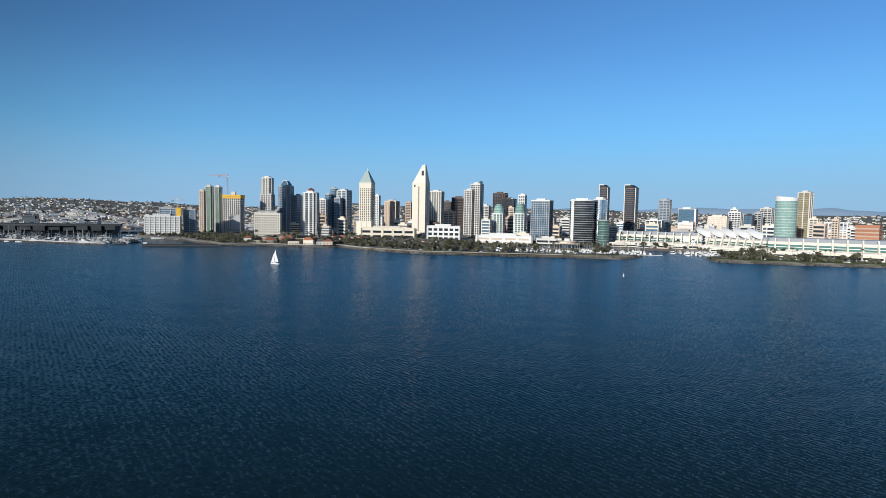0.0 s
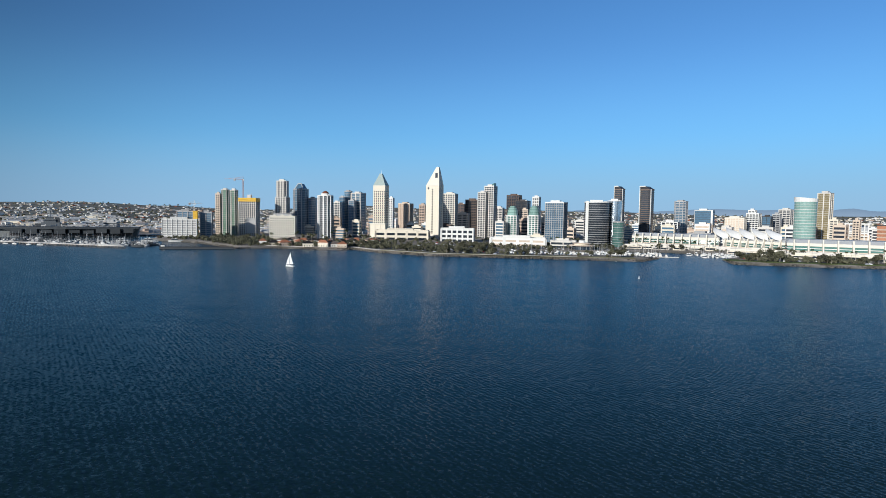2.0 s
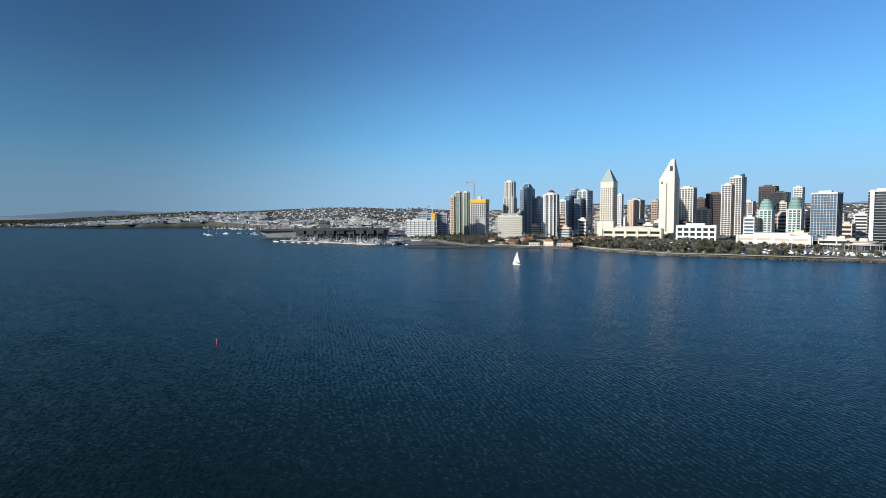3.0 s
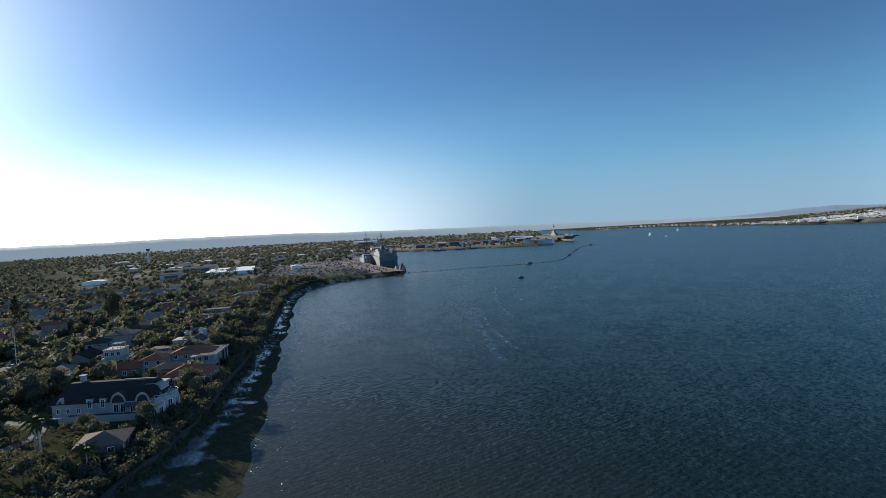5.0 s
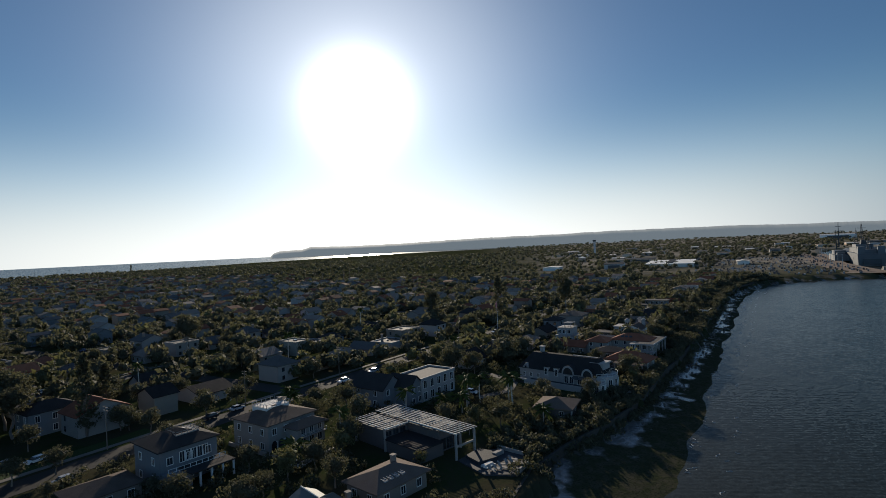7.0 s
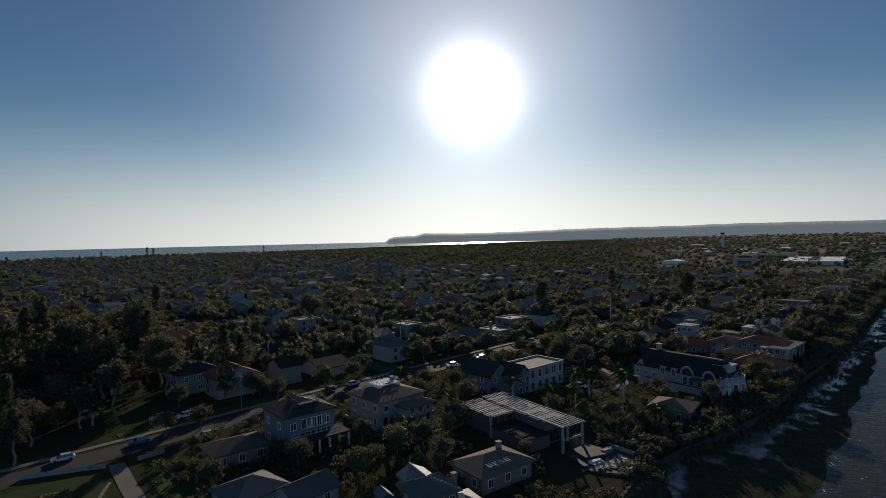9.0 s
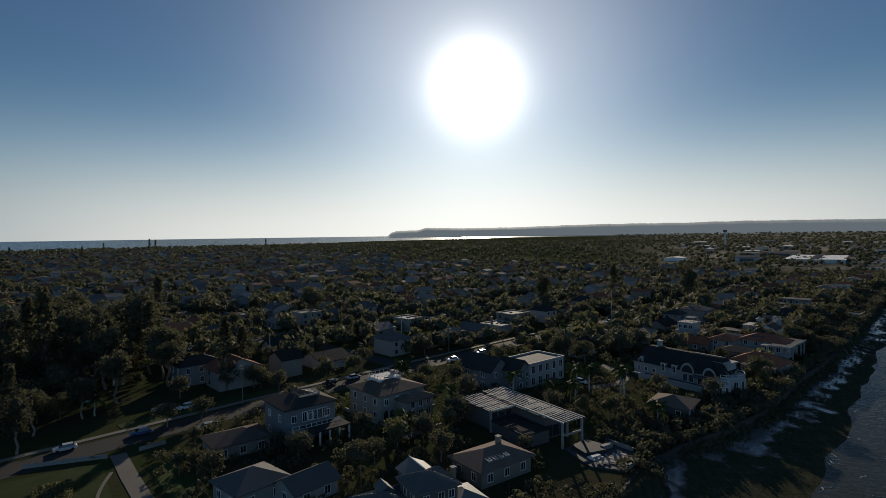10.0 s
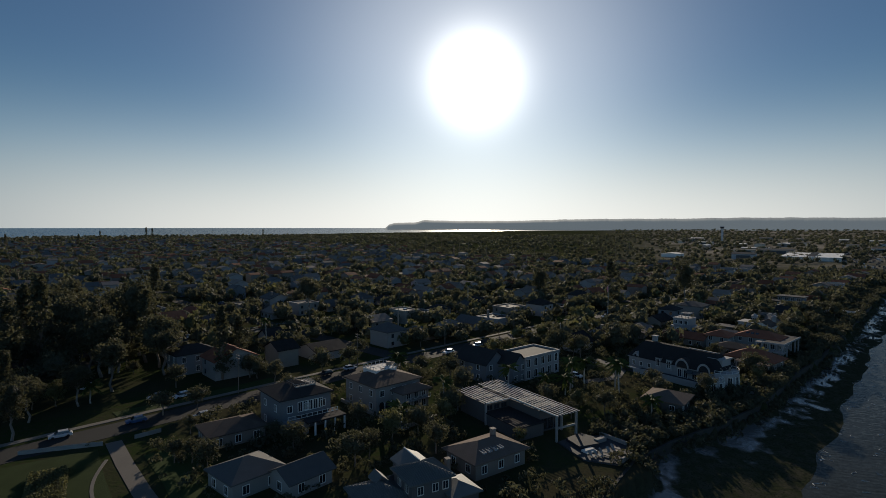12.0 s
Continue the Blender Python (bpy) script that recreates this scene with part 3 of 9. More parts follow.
def tower(label, az, dist, width, top, depth=0.8, turn=22, shape="rect", wall=None, skin=None, floor=3.9, band=0.22, piers=0, pier=1.2,
          proud=0.5, crown="plant", base=0.0, group="downtown towers", name="tower", cap=None, tops=None):
    """A high building: glazed core, a spandrel at every floor, upright piers, parapet and roof plant.
    width: as seen from across the bay; top: height of the roof above the sea."""
    x, y, z, heading = tower_at(az, dist, turn)
    wall, skin = wall or PALE, skin or DARKGL
    s = abs(math.sin(radians(turn)))
    w = width / (math.cos(radians(turn)) + (depth * s if shape == "rect" else 0.0) + (depth * s * 0.6 if shape == "cut" else 0.0))
    d = w * depth
    h = top - z
    poly = {"rect": rect, "cut": lambda a, c: cut(a, c, 0.22 * min(a, c)), "oval": oval}[shape](w, d)
    t = thing(name, x, y, z, heading, label, "building", group)
    part("glazed_core", Build().prism(poly, 0, h), skin, t)
    count = max(2, int((h - base) / floor))
    step = (h - base) / count
    slab = Build().ring(grown(poly, proud), grown(poly, -0.3), 0, step * band).mesh("spandrel", wall)
    for k in range(count):
        place("spandrel", slab, t, pose(0, 0, base + (k + 1) * step - step * band))
    if piers:
        edges = list(zip(poly, poly[1:] + poly[:1]))
        length = sum(math.dist(a, b) for a, b in edges)
        post = Build().box(-pier / 2, pier / 2, -proud - 0.25, 0.3, base, h).mesh("pilaster", wall)
        for a, b in edges:
            n = max(1, round(piers * math.dist(a, b) / length))
            way = math.degrees(math.atan2(b[1] - a[1], b[0] - a[0]))
            for k in range(n + 1):
                f = k / n
                place("pilaster", post, t, pose(a[0] + (b[0] - a[0]) * f, a[1] + (b[1] - a[1]) * f, 0, 0, 0, way))
    roofm = cap or wall
    rim = Build().ring(grown(poly, proud + 0.2), grown(poly, -1.0), h - 0.2, h + 1.3)
    part("parapet", rim, roofm, t)
    part("roof_deck", Build().prism(grown(poly, -0.2), h - 0.1, h + 0.15), ROOFGREY, t)
    if crown == "plant":
        part("plant_room", Build().box(-w * 0.28, w * 0.22, -d * 0.25, d * 0.25, h + 0.1, h + 4.5), roofm, t)
        if h > 70:
            part("cooling_unit", Build().box(w * 0.25, w * 0.38, -d * 0.2, d * 0.1, h + 0.1, h + 2.5), STEELY, t)
    if base:
        part("podium_wall", Build().prism(grown(poly, 0.8), 0, base), wall, t)
    return t, w, d, h


def gable_hotel(label, az, dist, width, shoulder, apex, turn, roof):
    """One of the two pale hotel towers with a tapering top."""
    t, w, d, h = tower(label, az, dist, width, shoulder, 0.75, turn, wall=WHITEST, skin=CREAM, band=0.12, piers=0, crown="", proud=0.15)
    up = apex - shoulder
    if roof is None:
        tip = [(w * 0.26, -d / 2), (w * 0.47, -d / 2), (w * 0.47, -d * 0.30), (w * 0.26, -d * 0.30)]
        part("tapering_top", Build().prism(rect(w, d), h, h + up, tip), WHITEST, t)
        part("crown_window", Build().box(w * 0.20, w * 0.38, -d / 2 - 0.4, -d / 2 + 1, h + up * 0.42, h + up * 0.68), DARKGL, t)
        part("notch_window", Build().box(-w * 0.36, -w * 0.26, -d / 2 - 0.3, -d / 2 + 1, h - 8, h - 3.5), DARKGL, t)
        part("finial", Build().tube((w * 0.36, -d * 0.4, h + up), (w * 0.36, -d * 0.4, h + up + 3), 0.5, 0.1, 6), STEELY, t)
        strip = [(-w * 0.045, w * 0.045)]
        ys = [(-d / 2 - 0.35, -d / 2 + 1)]
    else:
        part("tapering_top", Build().prism(rect(w * 1.04, d * 1.04), h, h + up, [(-w * 0.09, -d * 0.12), (w * 0.09, -d * 0.12), (w * 0.09, d * 0.12), (-w * 0.09, d * 0.12)]), roof, t, "pale green copper roof")
        part("finial", Build().tube((0, 0, h + up), (0, 0, h + up + 6), 0.4, 0.1, 6), STEELY, t)
        strip = [(w * (-0.42 + 0.168 * k), w * (-0.34 + 0.168 * k)) for k in range(6)]
    win = {}
    for a, b in strip:
        me = Build().box(a, b, -d / 2 - 0.35, -d / 2 + 0.8, 0, 2.2).mesh("window", DARKGL)
        for k in range(int((h - 16) / 3.5)):
            place("window", me, t, pose(0, 0, 10 + 3.5 * k))
    side = Build().box(w / 2 - 0.8, w / 2 + 0.3, -d * 0.3, -d * 0.12, 0, 1.7).mesh("window", DARKGL)
    for off in (0, d * 0.25, d * 0.5) if roof is not None else (d * 0.22,):
        for k in range(0, int((h - 16) / 3.5), 1 if roof is not None else 1):
            place("window", side, t, pose(0, off, 10 + 3.5 * k))
    return t


WHITEST = material("bright_cream_precast", (0.72, 0.67, 0.57), 0.75, vary=0.04)
gable_hotel("tall cream hotel tower with a tapering gabled top", -2.40, 1163, 37.1, 114.2, 152.2, 25, None)
gable_hotel("cream hotel tower with a pointed green copper roof", -7.98, 1130, 32.0, 109.9, 135.1, 24, COPPER)

tower("white eight-storey waterfront hotel block", -27.18, 1150, 61.2, 36.9, 0.35, 8, wall=WHITE, skin=GREY, band=0.45, piers=20, pier=1.2)
tower("beige apartment tower in the downtown cluster", -23.81, 1250, 10.8, 89.5, 1.0, 20, wall=SAND, band=0.5, piers=8)
tower("green glass apartment tower with pale balconies", -23.18, 1250, 16.3, 98.2, 1.0, 18, "cut", PALE, GREENGL, band=0.10, piers=8, pier=0.7)
tower("green glass apartment tower with pale balconies", -22.40, 1230, 15.2, 96.9, 1.0, 18, "cut", PALE, GREENGL, band=0.10, piers=8, pier=0.7)
raw, w, d, h = tower("unfinished concrete tower wrapped in yellow formwork", -21.0, 1220, 40.6, 75.4, 0.7, 20, wall=PALE, skin=DARKGL, band=0.25, piers=26, crown="")
for k in range(2):
    part("formwork_screen", Build().ring(grown(rect(w, d), 1.4), grown(rect(w, d), 0.7), h - 1 + 4 * k, h + 2.7 + 4 * k), YELLOW, raw, "yellow formwork screen")
part("stair_core", Build().box(-4, 4, -3, 3, h, h + 13.5), PALE, raw)
part("hoist_mast", Build().tube((6, -2, h), (6, -2, h + 17), 0.5, 0.4, 5), GREY, raw)
part("glazed_skin", Build().box(-w * 0.05, w / 2 + 0.8, -d / 2 - 0.9, -d / 2 - 0.4, 6, 38), GREY, raw, "grey sheeting on the lower storeys")
tower("slender beige residential tower", -17.85, 1250, 24.5, 120.5, 0.8, 24, "cut", PALE, DARKGL, band=0.22, piers=18, pier=1.5)
tower("beige lower storeys round a slender tower", -17.85, 1246, 29.2, 85.1, 0.8, 24, "rect", PALE, DARKGL, band=0.22, piers=20, pier=1.4)
tower("cream waterfront hotel with dark mansard roof", -17.8, 1050, 46.2, 45.5, 0.4, 10, wall=WHITEST, skin=DARKGL, band=0.55, piers=30, pier=1.7, crown="")
tower("blue glass office tower with a slanted top", -16.07, 1300, 33.4, 106.0, 0.9, 30, "cut", GREY, BLUEGL, band=0.2, piers=12, pier=0.9)
tower("low blue glass office wing", -14.89, 1300, 20.0, 85.6, 0.9, 20, "rect", GREY, BLUEGL, band=0.25, piers=6, pier=0.6)
tower("white residential tower with a red domed top", -13.64, 1080, 28.4, 86.0, 0.8, 22, "cut", WHITE, DARKGL, band=0.16, piers=9, pier=2.4)
tower("grey office block in the downtown cluster", -12.46, 1300, 21.7, 77.9, 0.8, 20, wall=PALE, band=0.3, piers=12)
tower("blue glass tower in the downtown cluster", -11.92, 1400, 16.6, 92.8, 0.9, 20, "cut", GREY, BLUEGL, band=0.15)
tower("dark teal glass tower", -11.33, 1420, 18.3, 108.0, 0.9, 20, "oval", GREY, BLUEGL, band=0.15)
tower("grey glass tower with a pale frame", -10.31, 1400, 34.9, 103.7, 0.8, 35, "rect", PALE, BLUEGL, band=0.2, piers=6, pier=3.0)
tower("blue glass tower in the downtown cluster", -10.9, 1380, 20, 84, 0.9, 30, "rect", GREY, BLUEGL, band=0.2, piers=8, pier=0.7)
tower("slim white tower in the downtown cluster", -6.89, 1250, 11.4, 88.6, 1.0, 24, wall=WHITE, band=0.5, piers=6, pier=1.6)
tower("tan office tower with upright ribs", -5.4, 1300, 34.6, 77.4, 0.8, 24, wall=SAND, skin=TAN, band=0.12, piers=26, pier=1.4)
tower("brown office tower in the downtown cluster", -3.6, 1400, 18.7, 77.3, 1.0, 24, wall=TAN, band=0.5, piers=10)
tower("cream office tower with a deep window grid", -0.76, 1300, 34.8, 102.2, 0.9, 16, wall=WHITEST, skin=DARKGL, band=0.3, piers=18, pier=1.7, floor=4.6)
tower("brown office tower in the downtown cluster", 0.41, 1450, 22.4, 81.6, 0.9, 15, wall=BROWN, band=0.45, piers=8)
tower("stepped tan building in the downtown cluster", 0.64, 1250, 28.4, 55.9, 0.8, 18, wall=SAND, band=0.5, piers=8, pier=2.0)
tower("dark brown glass office tower", 1.61, 1350, 36.2, 89.9, 0.8, 14, wall=BROWN, skin=DARKGL, band=0.4, piers=20, pier=0.5)
tower("tall grey glass residential tower with stepped top", 3.45, 1200, 27.0, 116.0, 0.8, 26, "rect", PALE, DARKGL, band=0.3, piers=14, pier=1.2)
tower("stepped wing of the grey residential tower", 2.66, 1195, 22.2, 102.2, 0.8, 26, "rect", PALE, DARKGL, band=0.32, piers=12, pier=1.2)
tower("grey residential block in the downtown cluster", 4.4, 1300, 21.3, 70.9, 0.8, 20, wall=PALE, band=0.4, piers=8)
tower("dark office tower in the downtown cluster", 5.89, 1450, 38.4, 106.3, 0.7, 20, wall=BROWN, skin=DARKGL, band=0.2, piers=16, pier=1.3)
tower("dark glass office tower", 6.78, 1440, 38.1, 91.6, 0.8, 20, wall=DARK, skin=DARKGL, band=0.2, piers=8, pier=0.8)
tower("white slab tower in the downtown cluster", 8.17, 1500, 21.2, 104.4, 0.8, 20, wall=WHITE, band=0.45, piers=10)
tower("brick-coloured office block in the downtown cluster", 7.0, 1300, 22.0, 68.0, 0.8, 20, wall=SAND, band=0.5, piers=8)
for dome_az, dome_d, dome_w, dome_h in ((5.75, 1150, 25.8, 53.0), (7.96, 1130, 25.2, 54.0)):
    dome, w, d, h = tower("white residential tower with a green glass domed crown", dome_az, dome_d, dome_w, dome_h, 0.9, 25, "cut", WHITE, TEALGL, band=0.28, piers=12, pier=1.5, crown="")
    for k, (wide, z0, z1) in enumerate(((1.0, 0, 6.5), (0.92, 7.0, 12.5), (0.78, 13.0, 17.0), (0.5, 17.2, 20.0))):
        part("glass_drum", Build().prism(oval(w * wide, d * wide, 14), h + z0, h + z1), MINTGL, dome, "green glass drum of the crown")
        part("drum_rim", Build().prism(oval(w * wide * 1.06, d * wide * 1.06, 14), h + z1, h + z1 + 0.6), TEALGL, dome)
hotel, w, d, h = tower("dark glass waterfront hotel tower with white top storey", 10.19, 1010, 38.3, 77.5, 0.6, 20, "rect", GREY, BLUEGL, band=0.18, piers=24, pier=0.7, cap=WHITE)
part("top_storey", Build().prism(grown(rect(w, d), 0.9), h - 0.5, h + 1.6), WHITE, hotel, "white top storey")
tower("curved dark mirrored hotel tower", 14.2, 1010, 43.0, 78.9, 0.75, 0, "oval", GREY, DARKGL, band=0.16, piers=0, cap=WHITE)
tower("round teal glass annex of the mirrored hotel", 16.33, 975, 19.0, 45.0, 1.0, 0, "oval", GREY, TEALGL, band=0.12, crown="")
tower("white end wall of the curved mirrored hotel", 13.25, 1002, 5.0, 80.2, 2.2, 0, "rect", WHITE, WHITE, band=0.1, crown="")
tower("curved silver mirrored hotel tower", 15.9, 1030, 24.6, 81.8, 1.2, 0, "oval", STEELY, SILVGL, band=0.08, piers=0, cap=WHITE)
for slab_az, slab_d, slab_w, slab_h in ((16.34, 1250, 21.3, 113.0), (18.91, 1200, 26.5, 110.0)):
    slab, w, d, h = tower("dark brown residential tower with a slanted curved top", slab_az, slab_d, slab_w, slab_h, 0.85, 28, "cut", BRONZE, DARKGL, band=0.24, piers=0, crown="")
    part("slanted_top", Build().box(-w * 0.46, w * 0.02, -d * 0.46, d * 0.46, h, h + 7.5).prism([(w * 0.02, -d * 0.46), (w * 0.46, -d * 0.46), (w * 0.46, d * 0.46), (w * 0.02, d * 0.46)], h, h + 7.5, [(w * 0.02, -d * 0.46, h + 7.5), (w * 0.46, -d * 0.46, h + 1.0), (w * 0.46, d * 0.46, h + 1.0), (w * 0.02, d * 0.46, h + 7.5)]), DARK, slab)
    part("edge_frame", Build().box(-w * 0.55, -w * 0.49, -d * 0.40, d * 0.2, 0, h + 8.4).box(-w * 0.5, w * 0.05, -d * 0.53, -d * 0.45, h + 6.6, h + 8.4).box(w * 0.49, w * 0.54, -d * 0.42, -d * 0.30, 0, h + 1.5), WHITE, slab, "pale concrete edge frame")
tower("grey residential tower in the downtown cluster", 22.0, 1500, 30.6, 95.0, 0.8, 22, "cut", GREY, BLUEGL, band=0.35, piers=12)
office, w, d, h = tower("dark glass office block in a white frame", 24.0, 1400, 38.0, 72.0, 0.6, 12, "rect", DARK, BLUEGL, band=0.12, piers=0, crown="plant", cap=WHITE)
part("white_frame", Build().box(-w / 2 - 0.6, -w / 2, -d / 2 - 0.6, d / 2, 0, h + 1).box(w / 2, w / 2 + 4, -d / 2 - 1, d / 2, 0, h + 1), WHITE, office)
tower("white and dark office block", 21.14, 1250, 35.9, 44.6, 0.6, 15, wall=WHITE, skin=DARKGL, band=0.15, piers=12, pier=1.8)
tower("cream hotel slab in the downtown cluster", 26.68, 1350, 41.2, 55.6, 0.5, 15, wall=WHITEST, skin=SAND, band=0.3, piers=22, pier=1.4)
tower("white stepped apartment tower", 28.12, 1400, 29.2, 66.0, 0.7, 20, wall=WHITE, band=0.4, piers=12)
tower("white upper storeys of an apartment tower", 28.0, 1402, 16.0, 73.0, 0.8, 20, wall=WHITE, band=0.4, piers=8)
tower("dark glass office block", 29.19, 1350, 19.1, 59.2, 0.8, 15, wall=DARK, skin=BLUEGL, band=0.15, piers=6, pier=0.5)
tower("grey apartment block in the downtown cluster", 29.92, 1400, 16.3, 64.8, 0.8, 15, wall=GREY, band=0.4, piers=8)
tower("white frame apartment tower", 30.6, 1450, 27.7, 75.8, 0.8, 20, wall=PALE, band=0.35, piers=10)
bay, w, d, h = tower("curved teal glass hotel tower with a pale crown", 32.02, 1000, 29.6, 82.0, 0.8, 0, "oval", PALE, MINTGL, band=0.12, floor=4.0, proud=0.12,  crown="", cap=WHITE)
top = [(p[0], p[1], h + 6.5 - 2.8 * (p[0] / w + 0.5)) for p in grown(oval(w, d), 0.6)]
part("crown_screen", Build().prism(grown(oval(w, d), 0.6), h - 1, h + 8, top), WHITE, bay, "pale slanted crown screen")
tower("amber and teal glass residential tower", 33.41, 1200, 23.2, 101.4, 0.8, 20, "rect", PALE, AMBERGL, band=0.10, piers=8, pier=1.4)
tower("cream mid-rise block in the downtown cluster", 34.14, 1150, 13.8, 54.3, 0.9, 15, wall=CREAM, band=0.5, piers=6)
tower("cream mid-rise block in the downtown cluster", 35.66, 1200, 10.6, 54.0, 0.9, 15, wall=SAND, band=0.5, piers=6)

# ---- plants ----
def array_mesh(name, verts, quads, mat):
    me = bpy.data.meshes.new(name)
    n, f = len(verts), len(quads)
    me.vertices.add(n)
    me.vertices.foreach_set("co", np.ascontiguousarray(verts, dtype=np.float32).ravel())
    me.loops.add(4 * f)
    me.loops.foreach_set("vertex_index", np.ascontiguousarray(quads, dtype=np.int32).ravel())
    me.polygons.add(f)
    me.polygons.foreach_set("loop_start", np.arange(0, 4 * f, 4, dtype=np.int32))
    me.materials.append(mat)
    me.update(calc_edges=True)
    return me


def leaf_cloud(seed, clumps, leaves, rx, rz, leaf, shape="round"):
    """Corners of leaf sprays gathered in clumps within an uneven crown about the origin: an array of leaves x 4 x 3."""
    g = np.random.RandomState(seed)
    d = g.normal(size=(clumps, 3))
    d /= np.linalg.norm(d, axis=1)[:, None]
    c = d * (0.35 + 0.6 * g.rand(clumps, 1) ** 0.6)
    if shape == "cone":
        up = g.rand(clumps)
        c[:, 2] = up * 2 - 1
        c[:, :2] *= (1.05 - up * 0.85)[:, None]
    if shape == "umbrella":
        c[:, 2] = 0.2 + 0.8 * c[:, 2] ** 2 * np.sign(c[:, 2]) * 0.6
    c *= (rx, rx, rz)
    size = rx * (0.20 + 0.20 * g.rand(clumps))
    p = g.normal(size=(clumps, leaves, 3))
    p /= np.linalg.norm(p, axis=2)[..., None]
    p = c[:, None] + p * (size[:, None, None] * (0.45 + 0.6 * g.rand(clumps, leaves, 1))) * (1, 1, 0.75)
    p = p.reshape(-1, 3)
    n = len(p)
    a = g.normal(size=(n, 3)); a /= np.linalg.norm(a, axis=1)[:, None]
    b = np.cross(a, g.normal(size=(n, 3))); b /= np.linalg.norm(b, axis=1)[:, None]
    s = (leaf * (0.6 + 0.8 * g.rand(n)))[:, None]
    return np.stack([p - a * s, p - b * s * 0.55, p + a * s, p + b * s * 0.55], 1), c


def crown_shape(seed, count, leaf, squash, lumps):
    """One small far crown about the origin: a lumpy closed mass of foliage with leaf sprays standing out of it, as quads."""
    g = np.random.RandomState(seed)
    quads = []
    for k in range(lumps):
        c = np.zeros(3) if lumps == 1 else np.array((0.34 * math.cos(2.1 * k + seed), 0.34 * math.sin(2.1 * k + seed), (0.20, -0.12)[k] * squash))
        rings = []
        for up, wide in ((-0.62, 0.36), (-0.22, 0.64), (0.22, 0.56), (0.58, 0.10)):
            a = np.arange(5) * 2 * math.pi / 5 + g.rand()
            r = wide * (0.8 + 0.4 * g.rand(5))
            rings.append(np.stack([r * np.cos(a), r * np.sin(a), (up + 0.12 * g.rand(5)) * squash], 1) + c)
        for lo, hi in zip(rings, rings[1:]):
            quads += [np.stack([lo[i], lo[(i + 1) % 5], hi[(i + 1) % 5], hi[i]]) for i in range(5)]
    d = g.normal(size=(count, 3))
    d[:, 2] = np.abs(d[:, 2]) - 0.35
    d /= np.linalg.norm(d, axis=1)[:, None]
    p = d * (0.62 + 0.40 * g.rand(count, 1)) * (1, 1, squash)
    a = np.cross(d, g.normal(size=(count, 3))) + 0.5 * g.normal(size=(count, 3)); a /= np.linalg.norm(a, axis=1)[:, None]
    b = np.cross(a, d + 0.8 * g.normal(size=(count, 3))); b /= np.linalg.norm(b, axis=1)[:, None]
    w = (leaf * (0.6 + 0.8 * g.rand(count)))[:, None]
    quads = np.array(quads).reshape(-1, 4, 3)
    return np.concatenate([quads, np.stack([p - a * w, p - b * w * 0.6, p + a * w, p + b * w * 0.6], 1)])


def trunk_build(seed, high, thick, rx, centres, low=0.45):
    """A tapered, slightly leaning trunk with limbs into the crown."""
    g = random.Random(seed)
    b = Build()
    p, r = Vector((0, 0, -0.3)), thick
    for k in range(4):
        q = Vector((g.uniform(-0.05, 0.05) * high, g.uniform(-0.05, 0.05) * high, high * (k + 1) / 4 * 0.8))
        b.tube(p, q, r, r * 0.78, 7)
        p, r = q, r * 0.78
    for c in centres[:9]:
        b.tube((p.x * 0.6, p.y * 0.6, high * g.uniform(low, 0.75)), (c[0] * 0.8, c[1] * 0.8, high + c[2] * 0.8), r * 0.6, r * 0.15, 5)
    return b


def tree_kind(label, seed, high, rx, rz, clumps, leaves, leaf, mat, bark, shape="round", low=0.45, name="tree", group="trees of the shore town"):
    """A tree: trunk with limbs, and a crown of leaf clumps with gaps. high: the crown's middle above the ground."""
    t = thing(name, 0, 0, -500, 0, label, "tree", group)
    q, c = leaf_cloud(seed, clumps, leaves, rx, rz, leaf, shape)
    if shape == "round":
        q = np.concatenate([q, crown_shape(seed, 0, leaf, 1.0, 2) * (0.78 * rx, 0.78 * rx, 0.78 * rz)])
    q = q + np.array((0, 0, high))
    part("trunk", trunk_build(seed, high, 0.035 * high + 0.06, rx, c, low), bark, t)
    place("crown", array_mesh("crown", q.reshape(-1, 3), np.arange(len(q) * 4).reshape(-1, 4), mat), t)
    return t


def palm_kind(label, seed, high, fronds, length, droop, fan=False):
    """A palm: ringed slender trunk and arching fronds with side leaflets."""
    g = random.Random(seed)
    t = thing("palm_tree", 0, 0, -500, 0, label, "palm tree", "palm trees of the shore town")
    b = Build()
    p = Vector((0, 0, -0.3))
    for k in range(6):
        q = Vector((0.15 * math.sin(k * 0.7 + seed), 0.12 * math.cos(k + seed), high * (k + 1) / 6))
        b.tube(p, q, 0.24 - 0.015 * k, 0.22 - 0.015 * k, 7)
        p = q
    part("trunk", b, PALEBARK, t)
    f = Build()
    for k in range(fronds):
        turn, rise = k * 2.399, g.uniform(-0.35, 1.15)
        pts = []
        for s in range(7):
            a = s / 6
            out = length * a * math.cos(rise * (1 - a * 0.4))
            pts.append(Vector((p.x + out * math.cos(turn), p.y + out * math.sin(turn), p.z + length * a * math.sin(rise) - droop * length * a * a)))
        side = Vector((-math.sin(turn), math.cos(turn), 0))
        for s in range(6):
            w0, w1 = 0.42 * math.sin(math.pi * (s / 6 * 0.9 + 0.1)), 0.42 * math.sin(math.pi * ((s + 1) / 6 * 0.9 + 0.1))
            for e in (-1, 1):
                f.add([pts[s], pts[s + 1], pts[s + 1] + side * (e * w1) - Vector((0, 0, w1 * 0.9)), pts[s] + side * (e * w0) - Vector((0, 0, w0 * 0.9))], [(0, 1, 2, 3)])
    part("crown", f, FROND, t)
    return t


